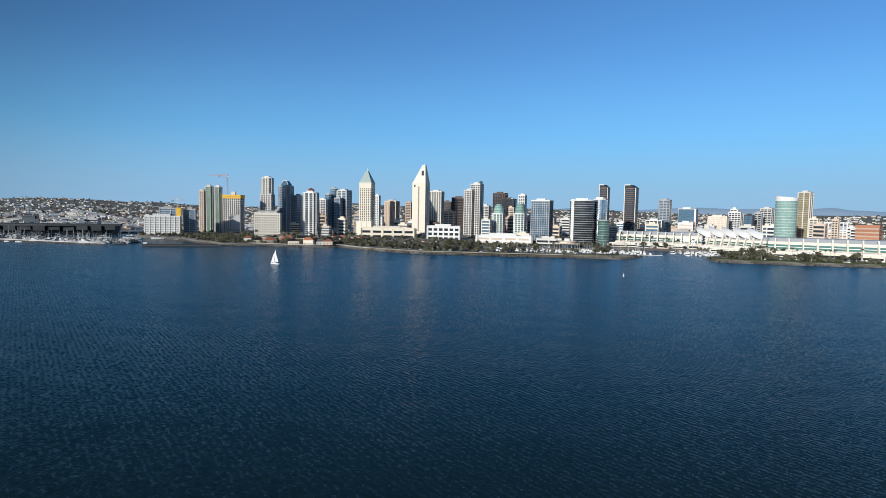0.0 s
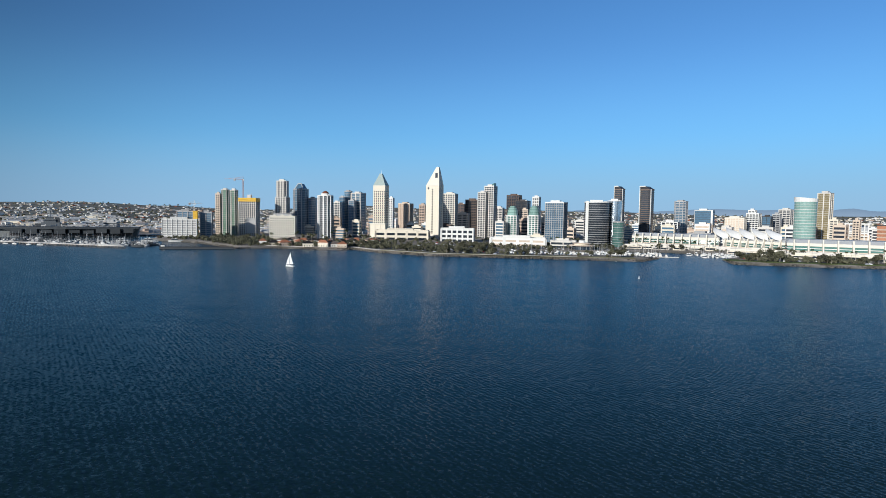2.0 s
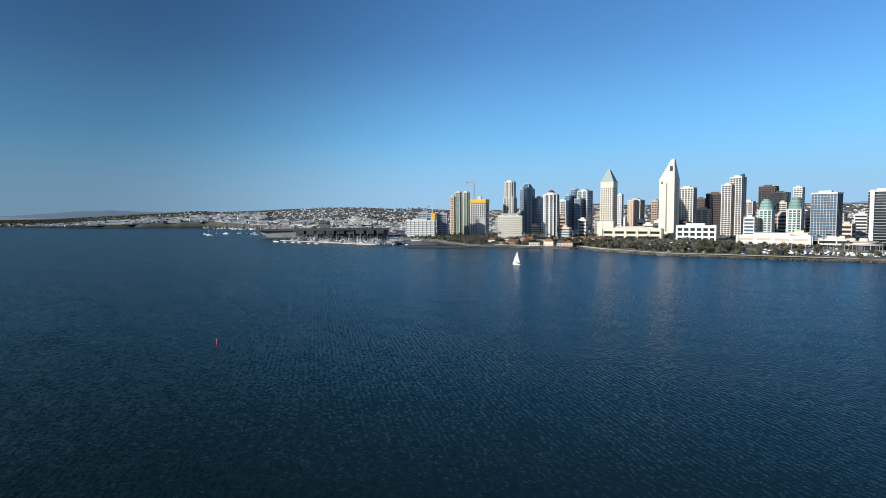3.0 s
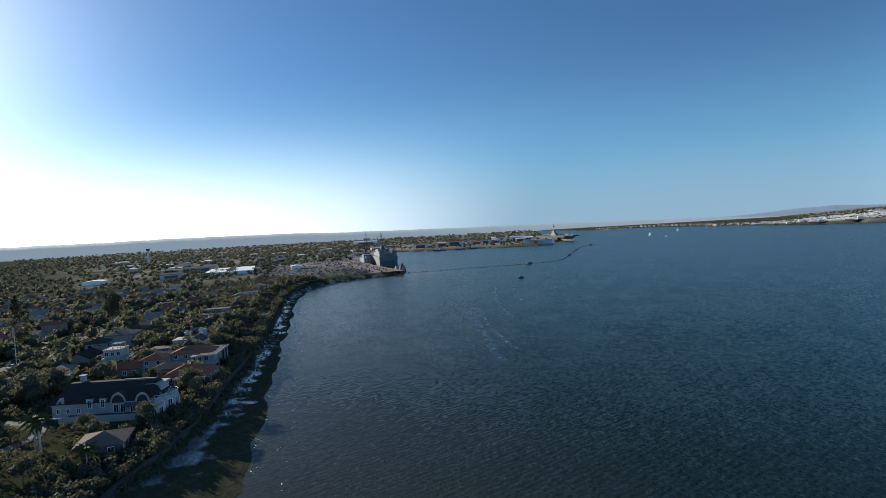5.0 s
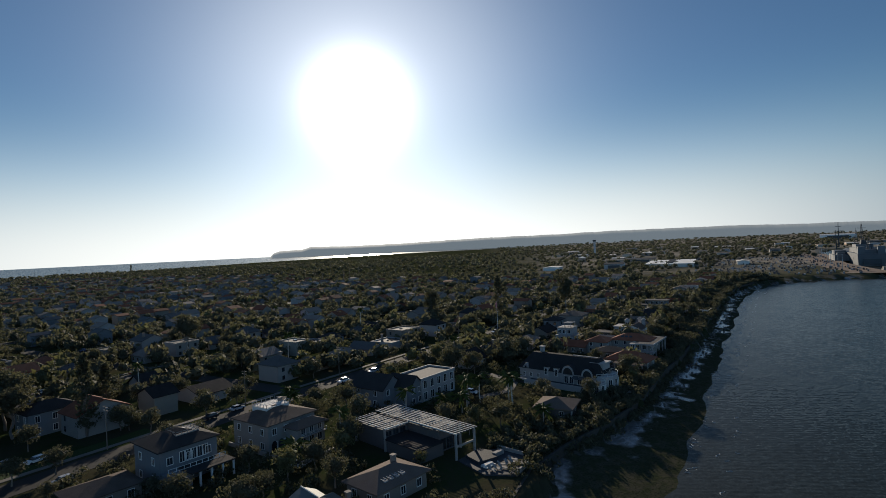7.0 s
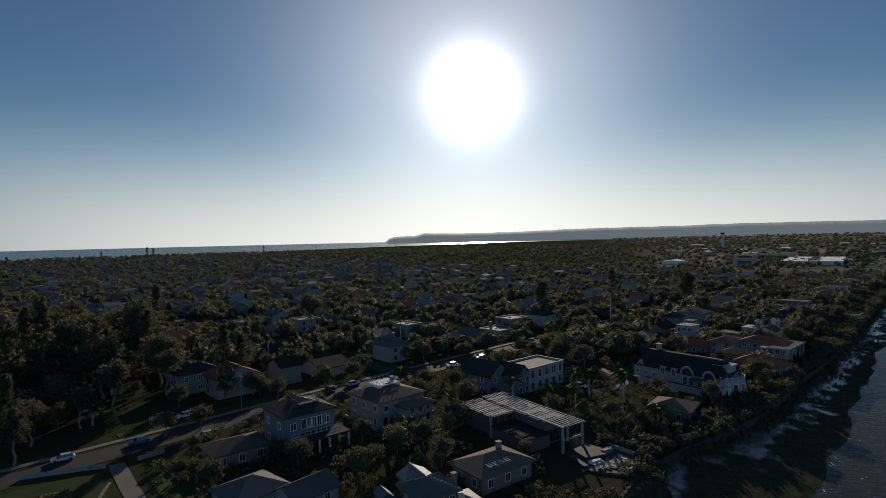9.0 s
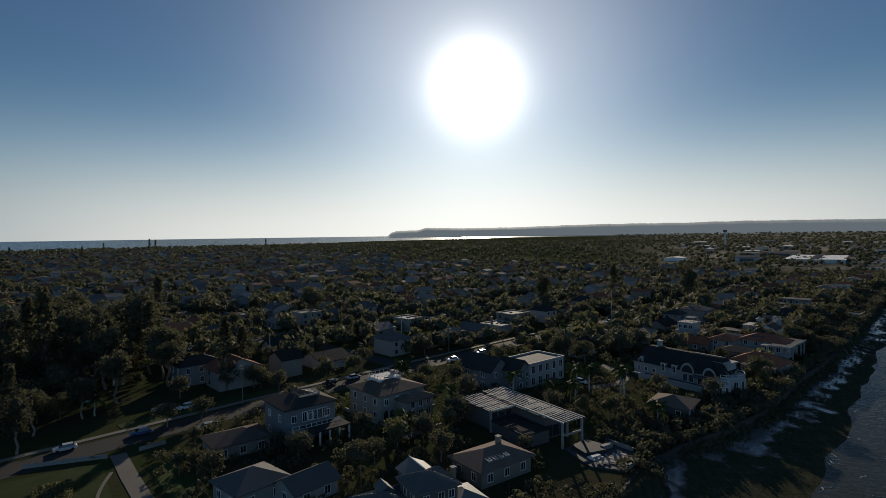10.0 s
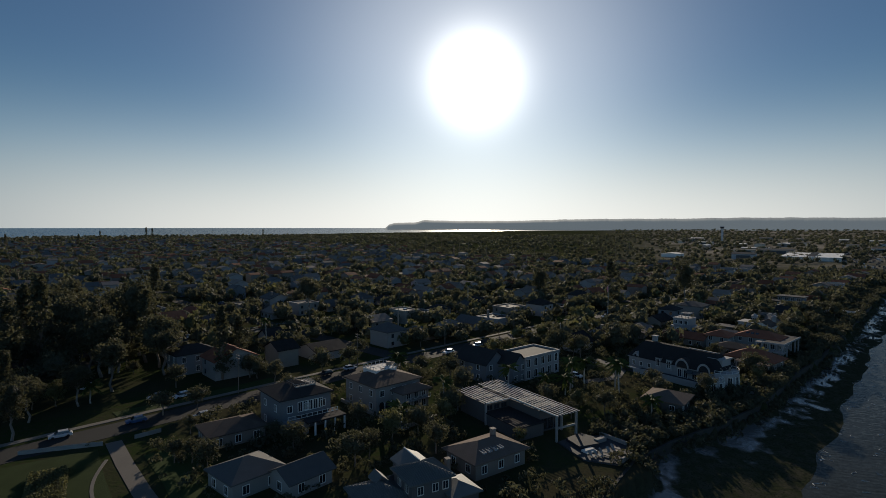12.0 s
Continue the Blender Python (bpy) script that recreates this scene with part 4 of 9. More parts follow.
BROAD = [tree_kind("broad dark green garden tree with a dense crown", 11, 5.4, 3.9, 3.0, 50, 26, 0.24, LEAF, BARK),
         tree_kind("olive green street tree with a loose crown", 12, 6.2, 3.6, 3.2, 47, 26, 0.23, LEAF2, BARK),
         tree_kind("yellow-green garden tree with an uneven crown", 13, 4.6, 3.2, 2.5, 46, 26, 0.20, LEAF3, BARK),
         tree_kind("dark rounded evergreen tree between the houses", 14, 4.4, 3.4, 3.3, 48, 26, 0.23, LEAF, BARK)]
TALL = [tree_kind("tall dark eucalyptus with hanging clumps of leaves", 21, 17.0, 6.0, 9.5, 95, 24, 0.5, LEAF, GUMBARK, low=0.35),
        tree_kind("tall pine with a narrow ragged crown", 22, 15.0, 4.4, 11.0, 85, 24, 0.5, LEAF, BARK, "cone", 0.3),
        tree_kind("tall spreading eucalyptus with a bare pale trunk", 23, 15.5, 6.5, 6.0, 85, 24, 0.5, LEAF2, GUMBARK, low=0.4)]
PALMS = [palm_kind("feathery green palm with drooping fronds", 41, 8.0, 26, 3.3, 0.55),
         palm_kind("tall slim palm with a small round head", 42, 15.0, 22, 2.3, 0.5),
         palm_kind("young palm with long arching fronds", 43, 5.0, 26, 3.6, 0.5)]
PARK = [tree_kind("pale-barked park tree with thin grey-green crown", 51, 6.0, 4.0, 3.0, 30, 12, 0.5, LEAF4, PALEBARK, name="park_tree"),
        tree_kind("dark green park tree by the waterfront", 52, 5.6, 4.0, 3.4, 32, 12, 0.55, LEAF2, BARK, name="park_tree")]


def plant(kinds, g, x, y, scale=1.0, z=None, group=""):
    """One more plant of one of the kinds on the ground at x, y."""
    src = kinds[g.randrange(len(kinds))]
    ob = copy_thing(src, pose(x, y, (height(x, y) if z is None else z) - 0.1, 0, 0, g.uniform(0, 360)))
    s = scale * g.uniform(0.82, 1.18)
    ob.matrix_basis = ob.matrix_basis @ Matrix.Diagonal((s, s, s * g.uniform(0.9, 1.1), 1))
    return tagged(ob, group=group)


def canopy(name, points, sizes, mat, label, seed, sprays=9, leaves=5, leaf=0.30, squash=0.8, lumps=2):
    """A far wood or tree-lined quarter: many small crowns of leaf clumps in one mesh."""
    g = np.random.RandomState(seed)
    variants = [crown_shape(seed * 7 + k, sprays * leaves // 2, min(leaf, 0.30), squash, lumps) for k in range(7)]
    zs = lie(points[:, 0], points[:, 1])[0]
    out = []
    for i in range(len(points)):
        q = variants[i % 7]
        a = g.rand() * 6.283
        ca, sa, s = math.cos(a), math.sin(a), sizes[i]
        x, y = q[..., 0] * ca - q[..., 1] * sa, q[..., 0] * sa + q[..., 1] * ca
        out.append(np.stack([x * s + points[i, 0], y * s + points[i, 1], q[..., 2] * s * (0.85 + 0.4 * g.rand()) + zs[i] + s * 0.75], -1))
    v = np.concatenate(out).reshape(-1, 3)
    return tagged(new(name, array_mesh(name, v, np.arange(len(v)).reshape(-1, 4), mat)), label, "trees", kind="stuff")


# ---- the shore town ----
def uv(u, v):
    """Town grid: u along the shore, v inland."""
    return -0.974 * u + 0.228 * v, -0.228 * u - 0.974 * v


def to_uv(x, y):
    return -0.974 * x - 0.228 * y, 0.228 * x - 0.974 * y


def hip_roof(w, d, z, rise, over=0.6, thick=0.25, ridge=None):
    """Hipped roof with eaves and a fascia of some thickness."""
    a, c = w / 2 + over, d / 2 + over
    if w >= d:
        k = (w - d) / 2 if ridge is None else ridge
        tip = [(-k, 0, z + rise), (k, 0, z + rise)]
        low = [(-a, -c, z), (a, -c, z), (a, c, z), (-a, c, z)]
        faces = [(4, 5, 9, 8), (5, 6, 9), (6, 7, 8, 9), (7, 4, 8)]
    else:
        k = (d - w) / 2 if ridge is None else ridge
        tip = [(0, -k, z + rise), (0, k, z + rise)]
        low = [(-a, -c, z), (a, -c, z), (a, c, z), (-a, c, z)]
        faces = [(4, 5, 8), (5, 6, 9, 8), (6, 7, 9), (7, 4, 8, 9)]
    up = [(p[0], p[1], p[2] + thick) for p in low]
    b = Build()
    return b.add(low + up + [(p[0], p[1], p[2] + thick) for p in tip], [(3, 2, 1, 0), (0, 1, 5, 4), (1, 2, 6, 5), (2, 3, 7, 6), (3, 0, 4, 7)] + faces)


def gable_roof(w, d, z, rise, over=0.5, thick=0.25, along="x"):
    """Gabled roof, two thick slabs; along: the way of its ridge."""
    if along == "y":
        w, d = d, w
    a, c = w / 2 + over, d / 2 + over
    drop = rise * over / (d / 2)
    v = []
    for zz in (0, thick):
        v += [(-a, -c, z - drop + zz), (a, -c, z - drop + zz), (a, 0, z + rise + zz), (-a, 0, z + rise + zz), (a, c, z - drop + zz), (-a, c, z - drop + zz)]
    f = [(6, 7, 8, 9), (9, 8, 10, 11), (3, 2, 1, 0), (5, 4, 2, 3), (0, 1, 7, 6), (1, 2, 8, 7), (2, 4, 10, 8), (4, 5, 11, 10), (5, 3, 9, 11), (3, 0, 6, 9)]
    if along == "y":
        v = [(-p[1], p[0], p[2]) for p in v]
    return Build().add(v, f)


def gable_walls(w, d, h, rise, along="x"):
    """Walls up to the eaves with a pointed wall under each gable."""
    if along == "y":
        w, d = d, w
    v = [(-w / 2, -d / 2, 0), (w / 2, -d / 2, 0), (w / 2, d / 2, 0), (-w / 2, d / 2, 0), (-w / 2, -d / 2, h), (w / 2, -d / 2, h), (w / 2, d / 2, h), (-w / 2, d / 2, h), (-w / 2, 0, h + rise), (w / 2, 0, h + rise)]
    f = [(0, 1, 5, 4), (1, 2, 6, 9, 5), (2, 3, 7, 6), (3, 0, 4, 8, 7), (4, 5, 9, 8), (6, 7, 8, 9)]
    if along == "y":
        v = [(-p[1], p[0], p[2]) for p in v]
    return Build().add(v, f)


WIN_CACHE = {}


def window(t, x, y, z, way, w=1.2, h=1.4, frame_mat=None, bars=1, detail=True):
    """A window on a wall of a house: frame with bars, and its pane. way: degrees by which it turns from facing -y."""
    frame_mat = frame_mat or WHITE
    key = (w, h, frame_mat.name, bars)
    if key not in WIN_CACHE:
        b = Build()
        b.box(-w / 2 - 0.1, -w / 2, -0.09, 0.05, -0.1, h + 0.1).box(w / 2, w / 2 + 0.1, -0.09, 0.05, -0.1, h + 0.1)
        b.box(-w / 2, w / 2, -0.09, 0.05, -0.12, 0).box(-w / 2, w / 2, -0.09, 0.05, h, h + 0.1)
        for k in range(bars):
            c = -w / 2 + w * (k + 1) / (bars + 1)
            b.box(c - 0.03, c + 0.03, -0.07, 0.05, 0, h)
        WIN_CACHE[key] = (b.mesh("window", frame_mat), Build().box(-w / 2, w / 2, -0.03, 0.02, 0, h).mesh("pane", WINGL))
    me, pane = WIN_CACHE[key]
    if not detail:
        return place("window", pane, t, pose(x, y, z, 0, 0, way))
    ob = place("window", me, t, pose(x, y, z, 0, 0, way))
    place("pane", pane, ob)
    return ob


def house(label, x, y, turn, w, d, storeys, roof="hip", wall=None, cover=None, rise=2.2, storey=3.2, z=None, windows=True, detail=True, chimney=False, along="x", over=0.6, group="houses of the shore town", win=(1.2, 1.5)):
    """A house with walls, roof, windows on all sides, a door and perhaps a chimney."""
    wall, cover = wall or CREAM, cover or SHINGLE
    z = height(x, y) if z is None else z
    t = thing("house", x, y, z - 0.2, turn, label, "house", group)
    h = storeys * storey + 0.2
    if roof == "gable":
        part("wall", gable_walls(w, d, h, rise, along), wall, t)
        part("roof", gable_roof(w, d, h, rise, over, along=along), cover, t)
    elif roof == "flat":
        part("wall", Build().prism(rect(w, d), 0, h), wall, t)
        part("parapet", Build().ring(rect(w + 0.3, d + 0.3), rect(w - 0.5, d - 0.5), h - 0.3, h + 0.6), wall, t)
        part("roof", Build().prism(rect(w - 0.4, d - 0.4), h - 0.1, h + 0.12), cover, t)
    else:
        part("wall", Build().prism(rect(w, d), 0, h), wall, t)
        part("roof", hip_roof(w, d, h, rise, over), cover, t)
    if detail:
        part("door", Build().box(-0.5, 0.5, d / 2 - 0.05, d / 2 + 0.06, 0.2, 2.3), WOOD, t)
    if windows:
        for s in range(storeys):
            zz = s * storey + 1.0
            nx, ny = max(2, int(w / 3.4)), max(1, int(d / 4.5))
            for k in range(nx):
                window(t, -w / 2 + w * (k + 0.5) / nx, -d / 2, zz, 0, win[0], win[1], detail=detail)
            for k in range(ny if detail else 1):
                for e, way in ((-1, -90), (1, 90)):
                    if detail or e > 0:
                        window(t, e * w / 2, -d / 2 + d * (k + 0.5) / ny, zz, way, win[0], win[1], detail=detail)
    if not detail and group.startswith("houses"):
        g = random.Random(int(1000 * x) ^ int(77 * y))
        # added flat panes at chance tilts, so some roofs catch the sun as glints
        for k in range(g.choice((0, 0, 1, 2))):
            top = h + (rise * 0.75 if roof != "flat" else 0.3)
            part("skylight", Build().box(-0.5, 0.5, -0.8, 0.8, -0.5, 0.25), ROOFGLASS, t, "flat glass roof pane", pose(g.uniform(-0.15, 0.15) * w, g.uniform(-0.12, 0.12) * d, top, g.uniform(-5, 5), g.uniform(-5, 5), g.uniform(0, 90)))
    if chimney:
        part("chimney", Build().box(w * 0.2, w * 0.2 + 0.9, d * 0.1, d * 0.1 + 0.9, h * 0.6, h + rise + 1.0).box(w * 0.2 - 0.1, w * 0.2 + 1.0, d * 0.1 - 0.1, d * 0.1 + 1.0, h + rise + 1.0, h + rise + 1.2), PINKISH, t)
    return t


# town wall colours darkened for the shade on the sides facing the bay
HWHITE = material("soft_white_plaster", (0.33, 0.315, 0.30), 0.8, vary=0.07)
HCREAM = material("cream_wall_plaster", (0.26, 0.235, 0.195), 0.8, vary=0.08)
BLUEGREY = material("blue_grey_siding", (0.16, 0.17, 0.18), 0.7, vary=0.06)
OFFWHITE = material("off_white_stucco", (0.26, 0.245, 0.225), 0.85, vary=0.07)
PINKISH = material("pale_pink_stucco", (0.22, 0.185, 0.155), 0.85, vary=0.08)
# stucco darkened in its colour for shaded walls, as under the slats
SHADEWALL = material("shade_darkened_stucco", (0.11, 0.10, 0.095), 0.85, vary=0.1)
SLATE = material("pale_ribbed_roof_tiles", (0.12, 0.125, 0.12), 0.6, vary=0.12, bump=0.3)
BROWNROOF = material("brown_gravel_roof", (0.20, 0.165, 0.14), 0.85, vary=0.15, bump=0.4, spec=0.06)


OLDTILE = material("weathered_brown_tiles", (0.12, 0.092, 0.076), 0.9, vary=0.2, bump=0.5, grain=5, spec=0.05)
ROOFGLASS = glass("skylight_glass", (0.03, 0.035, 0.04), 0.09, wobble=0.02)
TERRACE = material("grey_stone_terrace", (0.055, 0.055, 0.058), 0.75, vary=0.15, scale=0.5, spec=0.08)


def railing(t, pts, z, high=1.0, mat=None, name="railing"):
    """A white railing of posts, top rail and bottom rail along corner points."""
    b = Build()
    for (x0, y0), (x1, y1) in zip(pts, pts[1:]):
        n = max(1, int(math.dist((x0, y0), (x1, y1)) / 1.2))
        for k in range(n + 1):
            x, y = x0 + (x1 - x0) * k / n, y0 + (y1 - y0) * k / n
            b.box(x - 0.05, x + 0.05, y - 0.05, y + 0.05, z, z + high)
        for zz in (z + 0.12, z + high - 0.06):
            b.tube((x0, y0, zz), (x1, y1, zz), 0.05, 0.05, 4)
    return part(name, b, mat or WHITE, t)


def grey_house():
    """Grey-blue house with a dark hipped roof, a roof deck behind white rails, and a columned porch."""
    t = house("blue-grey two-storey house with dark hipped roof and white roof deck", -41.0, -130.5, 187, 12.6, 12.2, 2, "hip", BLUEGREY, SHINGLE, 2.4, 3.9, 5.0)
    part("roof_deck", Build().box(-1.4, 3.8, -3.2, 1.8, 8.6, 9.75), OFFWHITE, t)
    railing(t, [(-1.4, -3.2), (3.8, -3.2), (3.8, 1.8), (-1.4, 1.8), (-1.4, -3.2)], 9.75, 0.6, OFFWHITE)
    part("deck_hatch", Build().box(0.4, 1.8, -1.2, 0.2, 9.75, 10.2), PALE, t)
    part("porch_roof", Build().box(-2.6, 7.2, -12.2, -6.0, 3.6, 3.9), SHINGLE, t)
    railing(t, [(-5.6, -8.4), (-2.4, -8.6), (6.8, -8.6)], 3.9, 0.9)
    part("wing_wall", Build().box(-6.2, -1.2, -9.6, -6.1, 0, 3.6), BLUEGREY, t)
    for k in range(4):
        part("porch_column", Build().box(-0.8 + 2.5 * k, -0.45 + 2.5 * k, -12.0, -11.65, 0, 3.6), WHITE, t)
    part("porch_floor", Build().box(-1.2, 7.2, -12.2, -6.1, -0.2, 0.35), PALE, t)
    window(t, -4.0, -9.6, 1.0, 0, 2.2, 1.6, bars=3)
    for k in range(5):
        window(t, -1.6 + 1.3 * k, -6.1, 4.7, 0, 1.0, 2.2)
    return t


def spanish_house():
    """Cream two-storey house with red tiled hips, a roof deck and arched doors."""
    t = house("cream two-storey stucco house with brown tiled roof and arched openings", -66.0, -133.0, 190, 14.5, 14.0, 2, "hip", OFFWHITE, OLDTILE, 2.3, 3.3, 5.0, chimney=True)
    part("roof_deck", Build().box(-3.0, 4.0, -1.0, 5.0, 7.4, 9.2), PALE, t)
    railing(t, [(-3.0, -1.0), (4.0, -1.0), (4.0, 5.0), (-3.0, 5.0), (-3.0, -1.0)], 9.2, 0.9, STEELY)
    part("wing_wall", Build().box(-2.0, 6.5, -11.5, -7.0, 0, 5.2), OFFWHITE, t)
    part("wing_roof", hip_roof(9.0, 5.0, 5.2, 1.2), OLDTILE, t, m=pose(2.2, -9.3, 0))
    for k in range(3):
        arch = Build()
        x = -5.6 + 2.0 * k
        arch.box(x - 0.7, x + 0.7, -7.12, -6.95, 0.2, 2.2)
        arch.add([(x + 0.7 * math.cos(k2 * math.pi / 8), -7.12, 2.2 + 0.7 * math.sin(k2 * math.pi / 8)) for k2 in range(9)], [tuple(range(9))])
        part("arched_door", arch, WINGL, t)
    part("balcony", Build().box(-1.6, 6.2, -12.6, -11.5, 3.0, 3.2), OFFWHITE, t)
    railing(t, [(-1.6, -12.6), (6.2, -12.6)], 3.2, 0.95, STEELY)
    for k in range(3):
        window(t, -0.4 + 2.6 * k, -11.5, 1.0, 0, 1.4, 1.8)
        window(t, -0.4 + 2.6 * k, -11.5, 3.4, 0, 1.2, 1.5)
    part("garden_wall", Build().box(-9.0, -8.6, -20.0, 7.0, 0, 1.3).box(-9.0, 2.0, -20.4, -20.0, 0, 1.3), OFFWHITE, t)
    return t


def pergola_house():
    """Modern white house under wide slatted sunshades, with a terrace on the bay side."""
    t = thing("pergola_house", -88.0, -101.0, 5.0, 180, "modern white house under large white slatted sunshades", "house", "houses of the shore town")
    # walls and beams beneath the slats carry the shade in a dark colour
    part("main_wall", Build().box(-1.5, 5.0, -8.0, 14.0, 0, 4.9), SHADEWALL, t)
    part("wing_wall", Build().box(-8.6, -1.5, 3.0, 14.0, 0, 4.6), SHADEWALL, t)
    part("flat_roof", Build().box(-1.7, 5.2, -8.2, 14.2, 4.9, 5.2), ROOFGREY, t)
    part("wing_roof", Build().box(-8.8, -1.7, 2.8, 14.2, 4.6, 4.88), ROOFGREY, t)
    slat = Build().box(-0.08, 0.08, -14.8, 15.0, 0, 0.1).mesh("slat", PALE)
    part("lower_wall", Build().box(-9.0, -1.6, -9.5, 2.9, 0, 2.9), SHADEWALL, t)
    part("lower_roof", Build().box(-9.3, -1.5, -9.8, 3.0, 2.9, 3.15), SHINGLE, t, "dark flat roof terrace")
    for k in range(8):
        place("slat", slat, t, pose(-2.2 + 0.94 * k, 0, 6.0, 0, 0, 0))
    short = Build().box(-0.08, 0.08, 1.8, 15.0, 0, 0.1).mesh("slat", PALE)
    for k in range(7):
        place("slat", short, t, pose(-9.3 + 0.97 * k, 0, 5.6))
    beam = Build().box(-2.4, 4.6, -0.12, 0.12, 5.7, 5.98).mesh("beam", SHADEWALL)
    for y in (-14.2, -9.5, -4.8, 0.0, 4.8, 9.6, 14.6):
        place("beam", beam, t, pose(0, y, 0))
    low_beam = Build().box(-9.5, -2.4, -0.12, 0.12, 5.3, 5.58).mesh("beam", SHADEWALL)
    for y in (2.2, 8.4, 14.6):
        place("beam", low_beam, t, pose(0, y, 0))
    part("edge_beam", Build().box(-2.45, -2.3, -14.9, 2.0, 5.85, 6.12), PALE, t)
    part("edge_beam", Build().box(-9.6, -2.4, 1.65, 1.8, 5.5, 5.75), PALE, t)
    for x, y in ((-1.9, -14.0), (4.2, -14.0), (4.2, -9.4), (-9.2, 2.4), (-9.2, 14.2)):
        part("column", Build().box(x - 0.22, x + 0.22, y - 0.22, y + 0.22, -0.2, 5.7), OFFWHITE, t)
    part("balcony_beam", Build().box(-1.8, 4.1, -14.2, -13.9, 2.7, 3.1), OFFWHITE, t)
    for k in range(3):
        window(t, -0.2 + 2.1 * k, -8.0, 0.4, 0, 1.9, 2.6, NAVYDK)
    for k in range(3):
        window(t, -7.6 + 2.2 * k, 3.0, 3.3, 0, 1.6, 1.1, NAVYDK)
    part("terrace", Build().prism([(-2, -14.5), (-4, -24), (0.4, -29.5), (6, -28), (9.5, -24), (9, -17), (4, -14)], -0.6, 0.12), TERRACE, t)
    part("terrace_wall", Build().prism([(8.8, -16.8), (9.2, -24.0), (9.6, -24.0), (9.2, -16.8)], 0, 0.9), OFFWHITE, t)
    part("terrace_parapet", Build().prism([(0.4, -29.6), (0.4, -29.2), (6, -27.7), (6, -28.1)], 0, 0.9), OFFWHITE, t)
    part("upper_terrace", Build().prism([(0, -15), (-1, -20), (4, -21), (6, -18), (5, -14.5)], 0.1, 0.75), TERRACE, t)
    part("stair", Build().box(-1.5, 1.5, -21.9, -20.9, 0.1, 0.5).box(-1.5, 1.5, -22.7, -21.9, 0.1, 0.3), PALE, t)
    part("outdoor_counter", Build().box(4.5, 7.5, -20.0, -19.0, 0.1, 1.0), OFFWHITE, t)
    return t


def tile_ribs(w, d, z, rise, over, gap=0.42):
    """Raised courses of ribbed tiles running down the four slopes of a pyramid or hipped roof."""
    b = Build()
    a, c = w / 2 + over, d / 2 + over
    k = max(0.0, (w - d) / 2)
    x = -a + gap
    while x < a - gap / 2:
        top = min(1.0, (a - abs(x)) / max(0.01, a - k))
        for e in (-1, 1):
            b.tube((x, e * c, z + 0.03), (x, e * c * (1 - top), z + rise * top + 0.03), 0.07, 0.07, 4)
        x += gap
    y = -c + gap
    while y < c - gap / 2:
        top = 1 - abs(y) / c
        for e in (-1, 1):
            b.tube((e * a, y, z + 0.03), (e * (a - (a - k) * top), y, z + rise * top + 0.03), 0.07, 0.07, 4)
        y += gap
    return b


def tile_house():
    """Two-storey house under a steep ribbed tile pyramid, with a gabled ridge behind and a lower hipped wing."""
    t = thing("house", -47.4, -80.2, 4.8, 177, "two-storey house with dark ribbed tile roofs and bright ridges", "house", "houses of the shore town")
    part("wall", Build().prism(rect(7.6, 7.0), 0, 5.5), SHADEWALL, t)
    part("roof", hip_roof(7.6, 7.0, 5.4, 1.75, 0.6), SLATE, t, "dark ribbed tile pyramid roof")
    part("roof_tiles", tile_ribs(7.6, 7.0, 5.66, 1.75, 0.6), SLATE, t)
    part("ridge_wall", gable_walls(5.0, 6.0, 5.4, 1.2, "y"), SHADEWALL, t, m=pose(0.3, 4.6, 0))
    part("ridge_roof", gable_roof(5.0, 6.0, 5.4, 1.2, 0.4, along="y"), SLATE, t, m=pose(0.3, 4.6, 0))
    # pale tube puts the sunlit sliver beyond the ridge into colour
    part("ridge_cap", Build().tube((0.3, 1.8, 6.9), (0.3, 8.0, 6.9), 0.12, 0.14, 6), PALE, t, "pale tube along the sunlit ridge")
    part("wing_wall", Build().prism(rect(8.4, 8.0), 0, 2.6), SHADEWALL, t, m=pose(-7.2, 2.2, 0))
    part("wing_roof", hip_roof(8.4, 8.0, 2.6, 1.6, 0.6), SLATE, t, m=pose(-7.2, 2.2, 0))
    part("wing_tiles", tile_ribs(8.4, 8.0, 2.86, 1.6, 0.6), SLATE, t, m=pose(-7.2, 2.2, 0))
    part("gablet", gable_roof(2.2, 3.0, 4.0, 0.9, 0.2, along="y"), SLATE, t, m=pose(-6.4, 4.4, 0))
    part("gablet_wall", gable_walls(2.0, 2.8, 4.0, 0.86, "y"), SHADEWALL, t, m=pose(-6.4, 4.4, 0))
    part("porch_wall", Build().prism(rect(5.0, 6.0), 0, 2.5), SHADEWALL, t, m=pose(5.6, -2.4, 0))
    part("porch_roof", hip_roof(5.0, 6.0, 2.5, 1.2, 0.6), SLATE, t, m=pose(5.6, -2.4, 0))
    part("chimney", Build().box(5.2, 6.0, 0.6, 1.4, 2.5, 6.2).box(5.1, 6.1, 0.5, 1.5, 6.2, 6.4), PINKISH, t)
    for x in (-2.2, 0.6, 2.6):
        window(t, x, -3.5, 3.5, 0, 1.0, 1.3, PALE)
    for y in (-1.6, 1.2):
        window(t, -3.8, y, 3.5, -90, 1.0, 1.3, PALE)
    return t


